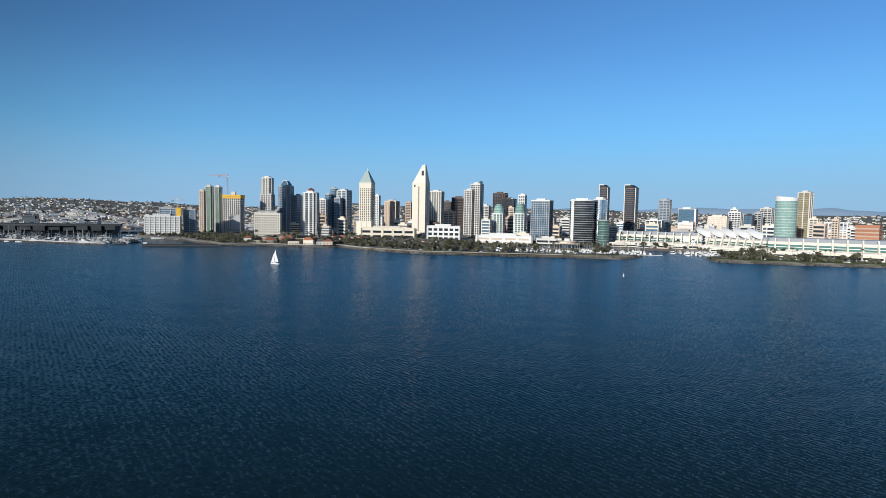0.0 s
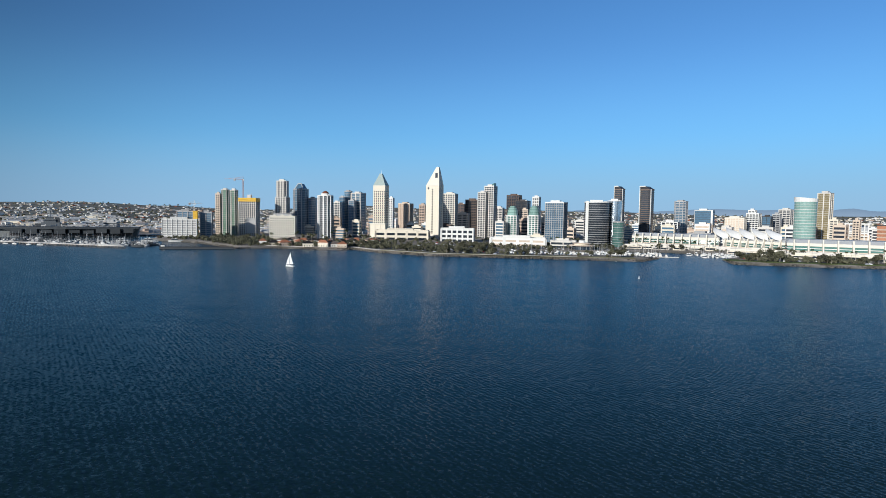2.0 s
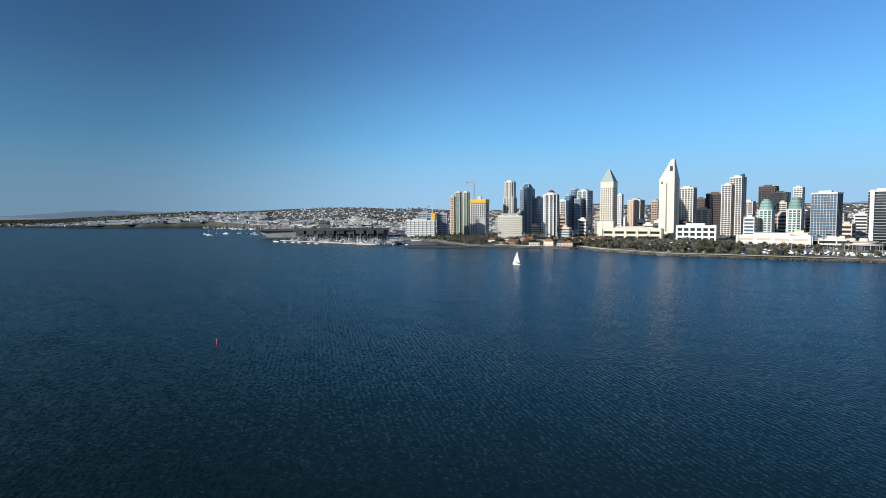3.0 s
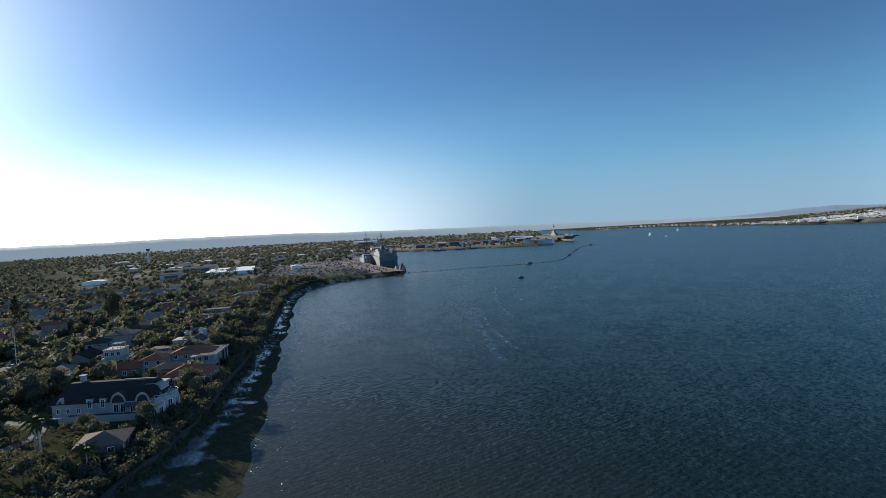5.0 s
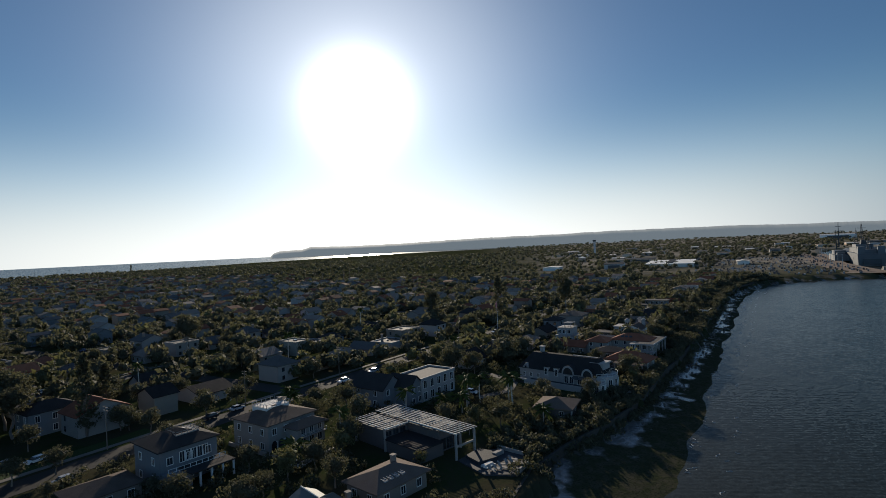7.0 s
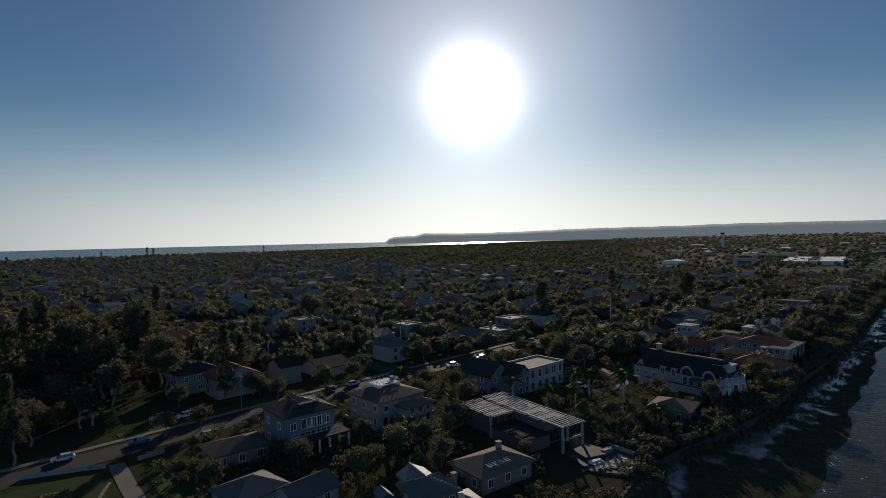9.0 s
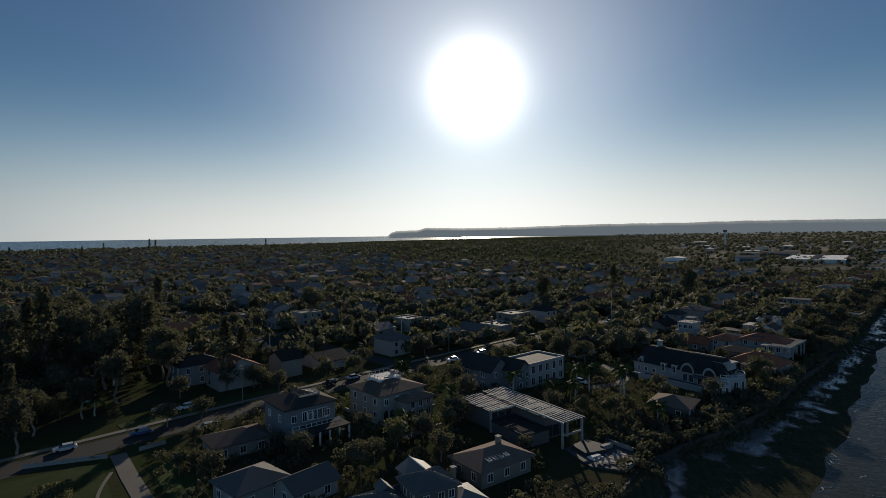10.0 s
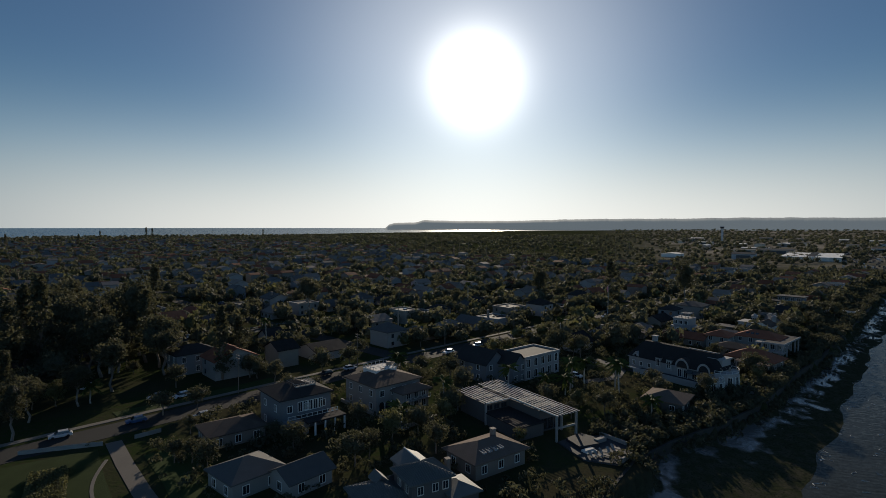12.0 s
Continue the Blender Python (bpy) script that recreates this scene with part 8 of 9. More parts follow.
def sailing_boat(length, mast, sails, label, group=""):
    t = thing("sailing_boat", 0, 0, -500, 0, label, "sailing boat", group)
    part("hull", hull_build(length, length * 0.3, length * 0.1), WHITE, t)
    part("cabin", Build().prism([(-0.1 * length, -0.08 * length), (0.2 * length, -0.05 * length), (0.2 * length, 0.05 * length), (-0.1 * length, 0.08 * length)], length * 0.1, length * 0.15), WHITE, t)
    part("mast", Build().tube((0.05 * length, 0, length * 0.1), (0.05 * length, 0, mast), 0.14, 0.08, 6), STEELY, t)
    part("boom", Build().tube((0.05 * length, 0, length * 0.2), (-0.4 * length, 0.03 * length, length * 0.2), 0.09, 0.07, 6), STEELY, t)
    if sails:
        def cloth(a, b, c, belly):
            p = []
            for i in range(6):
                for j in range(6):
                    u, w = i / 5, j / 5 * (1 - i / 5)
                    q = Vector(a).lerp(Vector(c), u) + (Vector(b) - Vector(a)) * w
                    p.append((q.x, q.y + belly * math.sin(math.pi * min(1, w + 0.1)) * math.sin(math.pi * u), q.z))
            n = len(p)
            fs = [(6 * i + j, 6 * i + j + 1, 6 * i + j + 7, 6 * i + j + 6) for i in range(5) for j in range(5)]
            return Build().add(p + [(x, y + 0.05, z) for x, y, z in p], fs + [tuple(n + q for q in f[::-1]) for f in fs])
        part("mainsail", cloth((0.04 * length, 0, length * 0.22), (-0.4 * length, 0.03 * length, length * 0.22), (0.05 * length, 0, mast * 0.98), 0.5), SAIL, t, "white mainsail")
        part("jib", cloth((0.08 * length, 0.1, length * 0.2), (0.46 * length, 0, length * 0.14), (0.06 * length, 0, mast * 0.85), 0.5), SAIL, t, "white jib")
    else:
        part("furled_sail", Build().tube((0.03 * length, 0, length * 0.22), (-0.36 * length, 0.03 * length, length * 0.22), 0.22, 0.14, 6), BLUEGREY, t)
    return t


def motor_yacht(length, label, group=""):
    t = thing("motor_yacht", 0, 0, -500, 0, label, "yacht", group)
    part("hull", hull_build(length, length * 0.28, length * 0.12), WHITE, t)
    part("cabin", Build().prism([(-0.3 * length, -0.11 * length), (0.22 * length, -0.08 * length), (0.22 * length, 0.08 * length), (-0.3 * length, 0.11 * length)], length * 0.12, length * 0.2,
                                [(-0.28 * length, -0.1 * length), (0.1 * length, -0.07 * length), (0.1 * length, 0.07 * length), (-0.28 * length, 0.1 * length)]), DARKGL, t)
    part("flybridge", Build().box(-0.28 * length, 0.08 * length, -0.1 * length, 0.1 * length, length * 0.2, length * 0.225).box(-0.05 * length, 0.02 * length, -0.07 * length, 0.07 * length, length * 0.225, length * 0.28), WHITE, t)
    return t


sea = random.Random(33)
lone = sailing_boat(11, 14.5, True, "small white sailing boat under full sail")
lone.matrix_basis = pose(-164, 531, 0.0, 5, 0, 155)
ONES = [sailing_boat(11, 15, False, "moored white sailing boat with bare mast"), sailing_boat(9, 12, False, "small moored sailing boat with bare mast"),
        motor_yacht(14, "white motor yacht at its berth"), motor_yacht(10, "small white motor boat at its berth")]


def moor(x, y, turn, kinds, group, scale=1.0):
    ob = copy_thing(sea.choice(kinds), pose(x, y, far_rise(math.hypot(x, y)), 0, 0, turn))
    s = scale * sea.uniform(0.85, 1.2)
    ob.matrix_basis = ob.matrix_basis @ Matrix.Diagonal((s, s, s, 1))
    tagged(ob, group=group)


for k in range(22):
    f = k / 21
    moor(205 + 70 * f + sea.uniform(-4, 4), 752 + sea.choice((0, 16, 32, 46)), 75 + sea.uniform(-6, 6), ONES[1:], "boats in the park marina", 1.1)
for k in range(40):
    moor(78 + 150 * sea.random(), 750 + sea.choice((0, 14, 28, 40)), 80 + sea.uniform(-6, 6), ONES[1:], "boats in the park marina", 1.1)
for k in range(26):
    moor(330 + 80 * k / 26, 752 + sea.choice((0, 18, 36, 50)), 75 + sea.uniform(-6, 6), ONES, "boats in the park marina", 1.1)
for k in range(38):
    f = sea.random()
    moor(-720 + 262 * f + sea.uniform(-5, 5), 842 - 70 * f + sea.choice((4, 20, 36, 54)), 10 + sea.choice((0, 90, 180)), ONES, "boats in the fishing harbour", 1.2)
for k in range(24):
    az = -49 + 16 * sea.random()
    moor(*polar(az, sea.uniform(1500, 1650) if az < -40 else sea.uniform(1330, 1480)), sea.uniform(0, 360), ONES, "boats at anchor", 1.3)
for az, d, k in ((-71.0, 2100, 0), (-68.5, 2700, 0), (-69.5, 1900, 3), (-66, 2800, 1)):
    ob = copy_thing(lone if k < 2 else ONES[3], pose(*polar(az, d), 0, 0, 0, 60 * k + 40))
    tagged(ob, "small far white boat on the bay", group="far boats on the bay")
for k in range(3):
    moor(-560 + 40 * k, 900 + 10 * k, 20, ONES[2:], "excursion boats", 2.2)


# small craft crowded in the marina basins
for mat, count, words in ((WHITE, 150, "white"), (PALE, 50, "pale grey")):
    b = Build()
    for k in range(count):
        f = sea.random()
        spot = sea.choice(((200, 285, 742, 800), (200, 285, 742, 800), (85, 200, 746, 790), (335, 425, 745, 805)))
        x, y, a = sea.uniform(*spot[:2]), sea.uniform(*spot[2:]), radians(75 + sea.choice((0, 180)) + sea.uniform(-8, 8))
        one, s = hull_build(10, 3.0, 1.5), sea.uniform(0.7, 1.4)
        one.box(-2.5, 1.5, -1.0, 1.0, 1.5, 3.0)
        if k % 3 == 0:
            one.tube((0.6, 0, 1.5), (0.6, 0, sea.uniform(9, 13)), 0.12, 0.08, 4)
        b.add([(x + s * (v[0] * math.cos(a) - v[1] * math.sin(a)), y + s * (v[0] * math.sin(a) + v[1] * math.cos(a)), s * v[2]) for v in one.v], one.f)
    tagged(part("marina_craft", b, mat), words + " small craft crowded at the marina pontoons", "boats", kind="stuff")

b = Build()
for k in range(700):
    x, y = polar(sea.uniform(-48.5, -33), sea.uniform(1250, 2600))
    if -150 < inside_and_distance(CITY_SHORE + CITY_BACK, np.array([x]), np.array([y]))[0] < -25:
        one, a = hull_build(12, 3.4, 1.6), sea.uniform(0, 6.3)
        one.box(-2.5, 1.5, -1.0, 1.0, 1.6, 3.0).tube((0.6, 0, 1.5), (0.6, 0, sea.uniform(13, 18)), 0.2, 0.14, 4)
        b.add([(x + v[0] * math.cos(a) - v[1] * math.sin(a), y + v[0] * math.sin(a) + v[1] * math.cos(a), v[2]) for v in one.v], one.f)
tagged(part("anchored_yachts", b, WHITE), "white yachts anchored in rows off the far shore", "boats", kind="stuff")

# fishing fleet, packed too closely to tell boat from boat
for mat, count, words in ((WHITE, 60, "white"), (NAVYDK, 120, "dark"), (GREY, 80, "grey")):
    b = Build()
    for k in range(count):
        f = sea.random()
        x, y, a = -735 + 275 * f + sea.uniform(-6, 6), 842 - 72 * f + sea.uniform(2, 62), radians(10 + sea.choice((0, 90, 180)) + sea.uniform(-8, 8))
        one, s = hull_build(12, 3.6, 1.8), sea.uniform(0.7, 1.5)
        one.box(-1.0, 2.0, -0.9, 0.9, 1.8, 3.8).box(-4, -1, -1.0, 1.0, 1.8, 2.3).tube((0.6, 0, 3), (0.6, 0, sea.uniform(7, 14)), 0.16, 0.1, 4).tube((0.6, 0, 6), (-3.5, 0, sea.uniform(4, 8)), 0.1, 0.08, 4).tube((-3, 0, 2), (-3, 0, sea.uniform(5, 10)), 0.1, 0.08, 4)
        b.add([(x + s * (v[0] * math.cos(a) - v[1] * math.sin(a)), y + s * (v[0] * math.sin(a) + v[1] * math.cos(a)), s * v[2]) for v in one.v], one.f)
    tagged(part("fishing_boats", b, mat), words + " fishing boats packed behind the pier", "boats", kind="stuff")


for k in range(6):
    f = k / 6
    moor(-728 + 150 * f + sea.uniform(-3, 3), 816 - 40 * f + sea.uniform(-7, -3), -15 + sea.choice((0, 180)) + sea.uniform(-6, 6), ONES[2:], "boats moored outside the fishing pier", 0.95)


# buoys
def buoy(x, y, high, mat, label):
    t = thing("buoy", x, y, -0.3, 0, label, "buoy")
    part("float", Build().tube((0, 0, 0), (0, 0, 0.8 * high / 2.9), 0.55 * high / 2.9, 0.55 * high / 2.9, 12), mat, t)
    part("cone", Build().tube((0, 0, 0.8 * high / 2.9), (0, 0, high), 0.5 * high / 2.9, 0.12, 12), mat, t)
    part("lantern", Build().tube((0, 0, high), (0, 0, high + 0.35), 0.14, 0.14, 8), WHITE, t)
    return t


buoy(-177, 161, 2.0, REDPAINT, "red channel buoy floating in the bay")
buoy(159, 477, 2.8, WHITE, "small white mooring buoy in the bay")


# piers
def pier(label, a, c, wide, top, mat, piles=True, name="pier"):
    a, c = Vector(a), Vector(c)
    way = c - a
    t = thing(name, a.x, a.y, 0, math.degrees(math.atan2(way.y, way.x)), label, "pier")
    n = way.length
    part("deck", Build().box(0, n, -wide / 2, wide / 2, top - 0.8, top), mat, t)
    if piles:
        pile = Build().tube((0, 0, -3), (0, 0, top - 0.8), 0.4, 0.4, 7).mesh("pile", WOOD)
        for k in range(int(n / 6) + 1):
            for e in (-1, 1):
                place("pile", pile, t, pose(6 * k, e * (wide / 2 - 0.5), 0))
    else:
        part("wall", Build().box(0, n, -wide / 2 + 0.3, wide / 2 - 0.3, -3, top - 0.8), NAVYDK, t)
    return t


pier("long pale fishing pier on wooden piles", (-724, 822), (-464, 752), 7, 3.0, PALE)
pier("dark breakwater pier with square end", (-411, 743), (-318, 768), 3.5, 3.2, TARRED, False)
pier("pale floating marina pontoon walkway", (235, 745), (300, 745), 3, 0.9, PALE, False)
pier("grey concrete berth pier beside the old carrier", (-840, 1010), (-600, 1125), 14, 3.5, PALE, False)
hut = thing("pier_hut", -407, 744, 3.4, 17, "white hut on the end of the breakwater", "hut")
part("wall", Build().box(-2.5, 2.5, -1.6, 1.6, 0, 2.0), WHITE, hut)
part("roof", hip_roof(5, 3.2, 2.0, 0.5, 0.3), ROOFGREY, hut)


# warships
def carrier(label, bow, stern, beam, deck, island_at, island_h, mat):
    bow, stern = Vector(bow), Vector(stern)
    way = bow - stern
    mid, n = (bow + stern) / 2, way.length
    t = thing("aircraft_carrier", mid.x, mid.y, far_rise(mid.length), math.degrees(math.atan2(way.y, way.x)), label, "ship")
    part("hull", hull_build(n, beam * 0.75, deck * 0.82, 1.0, 0.0, rake=0.13), mat, t)
    part("flight_deck", Build().prism([(-n / 2, -beam * 0.45), (n * 0.34, -beam * 0.5), (n * 0.52, -beam * 0.25), (n * 0.52, beam * 0.25), (n * 0.2, beam * 0.42), (-n * 0.1, beam * 0.62), (-n / 2, beam * 0.45)], deck * 0.82, deck), NAVYDK, t)
    ix, e = island_at * n, -beam * 0.4
    part("side_gallery", Build().box(-n * 0.48, n * 0.16, -beam * 0.47, -beam * 0.36, deck * 0.18, deck * 0.62).box(-n * 0.3, n * 0.05, -beam * 0.53, -beam * 0.47, deck * 0.35, deck * 0.55), NAVYDK, t)
    for k in range(9):
        gx = -n * 0.47 + n * 0.075 * k
        part("sponson", Build().box(gx, gx + n * 0.06, beam * 0.36, beam * (0.50 + 0.05 * (k % 3)), deck * (0.42 - 0.06 * (k % 2)), deck * 0.84), NAVYDK, t)
    # dark slab putting the shade under the overhanging deck into its colour
    part("hangar_openings", Build().box(-n * 0.46, n * 0.2, beam * 0.36, beam * 0.395, deck * 0.12, deck * 0.66), DARK, t, "dark band along the hull under the deck edge")
    part("deck_edge", Build().box(-n * 0.48, n * 0.22, beam * 0.40, beam * 0.47, deck * 0.72, deck * 0.9), NAVYDK, t)
    part("island_base", Build().box(ix - 26, ix + 24, e - 3.5, e + 4.5, deck, deck + island_h * 0.16), NAVYDK, t)
    part("gallery_edge", Build().box(-n * 0.48, n * 0.36, -beam * 0.5, -beam * 0.42, deck * 0.62, deck * 0.80), NAVYDK, t)
    part("island", Build().box(ix - 16, ix + 14, e - 4, e + 5, deck, deck + island_h * 0.22).box(ix - 10, ix + 10, e - 3, e + 4, deck + island_h * 0.22, deck + island_h * 0.38).box(ix - 5, ix + 7, e - 3, e + 3, deck + island_h * 0.38, deck + island_h * 0.52), NAVY, t)
    part("bridge_windows", Build().box(ix - 10.2, ix + 10.2, e - 3.2, e + 4.2, deck + island_h * 0.31, deck + island_h * 0.34).box(ix - 5.2, ix + 7.2, e - 3.2, e + 3.2, deck + island_h * 0.45, deck + island_h * 0.48), DARKGL, t)
    part("funnel", Build().prism(rect(9, 6), deck + island_h * 0.22, deck + island_h * 0.5, rect(7, 4)), NAVYDK, t, m=pose(ix - 11, e, 0))
    part("mast", Build().tube((ix, e, deck + island_h * 0.5), (ix, e, deck + island_h * 1.1), 1.2, 0.4, 6).box(ix - 4, ix + 4, e - 4, e + 4, deck + island_h * 0.85, deck + island_h * 0.9), mat, t)
    part("radar", Build().box(ix - 5, ix + 5, e - 0.3, e + 0.3, deck + island_h * 0.7, deck + island_h * 0.82), mat, t)
    plane = Build().prism([(-6, -0.9), (5, -0.9), (8, 0), (5, 0.9), (-6, 0.9)], 1.2, 2.8).prism([(-2, -6), (1, -1), (1, 1), (-2, 6), (-4, 6), (-3, 0), (-4, -6)], 1.7, 2.0).box(-6, -3.5, -0.15, 0.15, 2.6, 5.2).mesh("parked_aircraft", GREY)
    g = random.Random(3)
    for k in range(16):
        place("parked_aircraft", plane, t, pose(-n * 0.42 + n * 0.85 * k / 15, g.uniform(-0.1, 0.35) * beam, deck, 0, 0, g.uniform(0, 360)))
    return t


carrier("grey museum aircraft carrier with aircraft on deck", (-905, 955), (-640, 1085), 58, 19, 0.02, 36, OLDGREY)
carrier("grey aircraft carrier at the far naval quay", (-1862, 392), (-2150, 318), 44, 19, 0.05, 38, NAVY)


def supply_ship():
    """Large grey naval ship seen from its square stern, moored along the wharf."""
    t = thing("naval_ship", -1000, -146, 0, 180 + 18, "large grey naval ship with square stern moored at the wharf", "ship", "naval ships")
    v = [(-75, -15, -2), (-75, 15, -2), (60, 14, -2), (105, 0, -2), (60, -14, -2), (-77, -16, 24), (-77, 16, 24), (60, 16, 25), (116, 0, 29), (60, -16, 25)]
    part("hull", Build().add(v, [(4, 3, 2, 1, 0), (5, 6, 7, 8, 9), (0, 1, 6, 5), (1, 2, 7, 6), (2, 3, 8, 7), (3, 4, 9, 8), (4, 0, 5, 9)]), NAVY, t)
    part("stern_gate", Build().box(-77.6, -76.2, -10, 10, 3, 14), NAVYDK, t)
    part("deck_house", Build().box(-45, 10, -12, 12, 24, 34).box(-30, 0, -10, 10, 34, 41), NAVY, t)
    part("hangar", Build().box(-70, -45, -14, 14, 24, 32), NAVY, t)
    for k in range(2):
        part("stern_house", Build().box(-74, -66, -15 + 22 * k, -7 + 22 * k, 24, 38), NAVY, t)
    part("funnel", Build().prism(rect(10, 7), 40, 50, rect(8, 5)), NAVYDK, t, m=pose(-20, 0, 0))
    for x, h in ((-12, 82), (30, 70), (-60, 56)):
        m = Build()
        for e in (-1, 1):
            m.tube((x, 3 * e, 30), (x, 0.5 * e, h), 0.5, 0.25, 5)
        m.tube((x + 4, 0, 30), (x, 0, h), 0.5, 0.25, 5)
        for z in range(36, h - 2, 5):
            m.tube((x, -2.4 * (1 - (z - 30) / (h - 29)), z), (x, 2.4 * (1 - (z - 30) / (h - 29)), z), 0.2, 0.2, 4)
        m.box(x - 0.6, x + 0.6, -5, 5, h - 8, h - 7.4).box(x - 0.4, x + 0.4, -3.5, 3.5, h - 16, h - 15.4).tube((x, 0, h), (x, 0, h + 5), 0.25, 0.12, 5)
        part("lattice_mast", m, NAVYDK, t)
    t.matrix_basis = t.matrix_basis @ Matrix.Diagonal((0.95, 1.0, 0.70, 1))
    return t


supply_ship()
grey2 = thing("naval_ship", -1012, -174, 4.5, 180 + 16, "grey naval ship masts and upper works behind the wharf", "ship", "naval ships")
part("superstructure", Build().box(-30, 40, -9, 9, 0, 9).box(-10, 20, -7, 7, 9, 15).box(-22, -14, -5, 5, 9, 12), NAVY, grey2)
part("lattice_mast", Build().tube((0, 0, 20), (0, 0, 58), 1.0, 0.3, 5).box(-0.5, 0.5, -6, 6, 44, 44.8).box(-0.5, 0.5, -4, 4, 51, 51.6), NAVYDK, grey2)
part("lattice_mast", Build().tube((30, 0, 12), (30, 0, 46), 0.9, 0.3, 5).box(29.5, 30.5, -5, 5, 36, 36.7), NAVYDK, grey2)
white = thing("barracks_ship", -1650, 236, 0, 62, "long white floating barracks moored at the quay", "ship", "naval ships")
part("hull", Build().prism(rect(95, 18), -1, 4), GREY, white)
part("house", Build().prism(rect(92, 17), 4, 15), WHITE, white)
part("roof", Build().prism(rect(93, 18), 15, 15.6), PALE, white)
for dz in (6, 9.5, 12.5):
    part("window_strip", Build().box(-44, 44, -8.7, -8.4, dz, dz + 1.2), DARKGL, white)
for k, (x, y, s) in enumerate(((-1570, -60, 1.0), (-1580, 0, 0.8), (-1585, 40, 0.7))):
    b = thing("harbour_barge", x, y, 0, 80, "low grey harbour barge with deckhouse", "barge", "barges at the quay")
    part("hull", hull_build(38 * s, 11, 3.2), NAVY, b)
    part("deckhouse", Build().box(-12 * s, 0, -3, 3, 3.2, 8).box(-9 * s, -3 * s, -2, 2, 8, 10.5), PALE, b)
patrol = motor_yacht(8, "small dark patrol boat crossing the naval boom area")
for child in patrol.children:
    child.data.materials[0] = NAVYDK
patrol.matrix_basis = pose(-581, 63, 0, 0, 0, 115)
tug = thing("harbour_tug", -762, -84, 0, 190, "red harbour tug with white wheelhouse by the wharf corner", "tug", "tugs at the wharf")
part("hull", hull_build(26, 9, 3), REDROOF, tug)
part("wheelhouse", Build().box(-6, 3, -3, 3, 3, 5.5).box(-3, 2, -2.2, 2.2, 5.5, 8), OFFWHITE, tug)
part("funnel", Build().tube((-6, 0, 6), (-6, 0, 12), 1.1, 0.9, 8), NAVYDK, tug)
for tx, ty, ta in ((-778, -92, 200), (-790, -84, 178)):
    copy_thing(tug, pose(tx, ty, 0, 0, 0, ta))


# floating security boom
def boom_line():
    knots = [Vector(p) for p in ((-730, -120), (-737, -87), (-760, -17), (-782, 45), (-800, 105), (-842, 152), (-985, 196), (-1180, 250), (-1330, 300), (-1487, 395), (-1560, 430))]
    pts = []
    for a, b, c, d in zip(knots, knots[1:], knots[2:], knots[3:]):
        for s in range(6):
            u = s / 6
            p = 0.5 * (2 * b + (c - a) * u + (2 * a - 5 * b + 4 * c - d) * u * u + (3 * b - a - 3 * c + d) * u ** 3)
            pts.append((p.x, p.y))
    t = thing("floating_boom", 0, 0, 0, 0, "line of dark floats fencing off the naval quay", "boom")
    one = Build().tube((-1.6, 0, 0.2), (1.6, 0, 0.2), 0.55, 0.55, 7).mesh("float", NAVYDK)
    big = Build().box(-4, 4, -2, 2, -0.5, 2.4).mesh("float_raft", NAVYDK)
    short = Build().tube((-0.9, 0, 0.15), (0.9, 0, 0.15), 0.45, 0.45, 7).mesh("float", NAVYDK)
    count, drift = 0, random.Random(61)
    for a, c in zip(pts, pts[1:]):
        n = max(1, round(math.dist(a, c) / 6))
        way = math.degrees(math.atan2(c[1] - a[1], c[0] - a[0]))
        for k in range(n):
            f = (k + drift.uniform(-0.35, 0.35)) / n
            x, y = a[0] + (c[0] - a[0]) * f, a[1] + (c[1] - a[1]) * f + drift.uniform(-0.8, 0.8)
            count += 1
            if count % 36 == 0:
                place("float_raft", big, t, pose(x, y, 0, 0, 0, way))
            elif drift.random() < 0.86:
                place("float", drift.choice((one, short, short)), t, pose(x, y, 0, 0, 0, way + drift.uniform(-25, 25)))
    part("cable", Build().tube(pts[0] + (0.3,), pts[1] + (0.3,), 0.15, 0.15, 4), NAVYDK, t)


boom_line()


# smooth slicks left by boats that have passed
SLICK = bpy.data.materials.new("smooth_water_slick")
SLICK.use_nodes = True
slick_node = SLICK.node_tree.nodes["Principled BSDF"]
# pale colour stands in for the sky mirrored by smooth water
slick_node.inputs["Base Color"].default_value = (0.05, 0.09, 0.11, 1)
slick_node.inputs["Roughness"].default_value = 0.3
slick_co, slick_noise, slick_thin = (SLICK.node_tree.nodes.new(k) for k in ("ShaderNodeTexCoord", "ShaderNodeTexNoise", "ShaderNodeMapRange"))
slick_noise.inputs["Scale"].default_value, slick_noise.inputs["Detail"].default_value = 0.35, 4
slick_thin.inputs["From Min"].default_value, slick_thin.inputs["From Max"].default_value, slick_thin.inputs["To Max"].default_value = 0.30, 0.70, 0.65
for a, c in ((slick_co.outputs["Object"], slick_noise.inputs["Vector"]), (slick_noise.outputs[0], slick_thin.inputs["Value"]), (slick_thin.outputs[0], slick_node.inputs["Alpha"])):
    SLICK.node_tree.links.new(a, c)


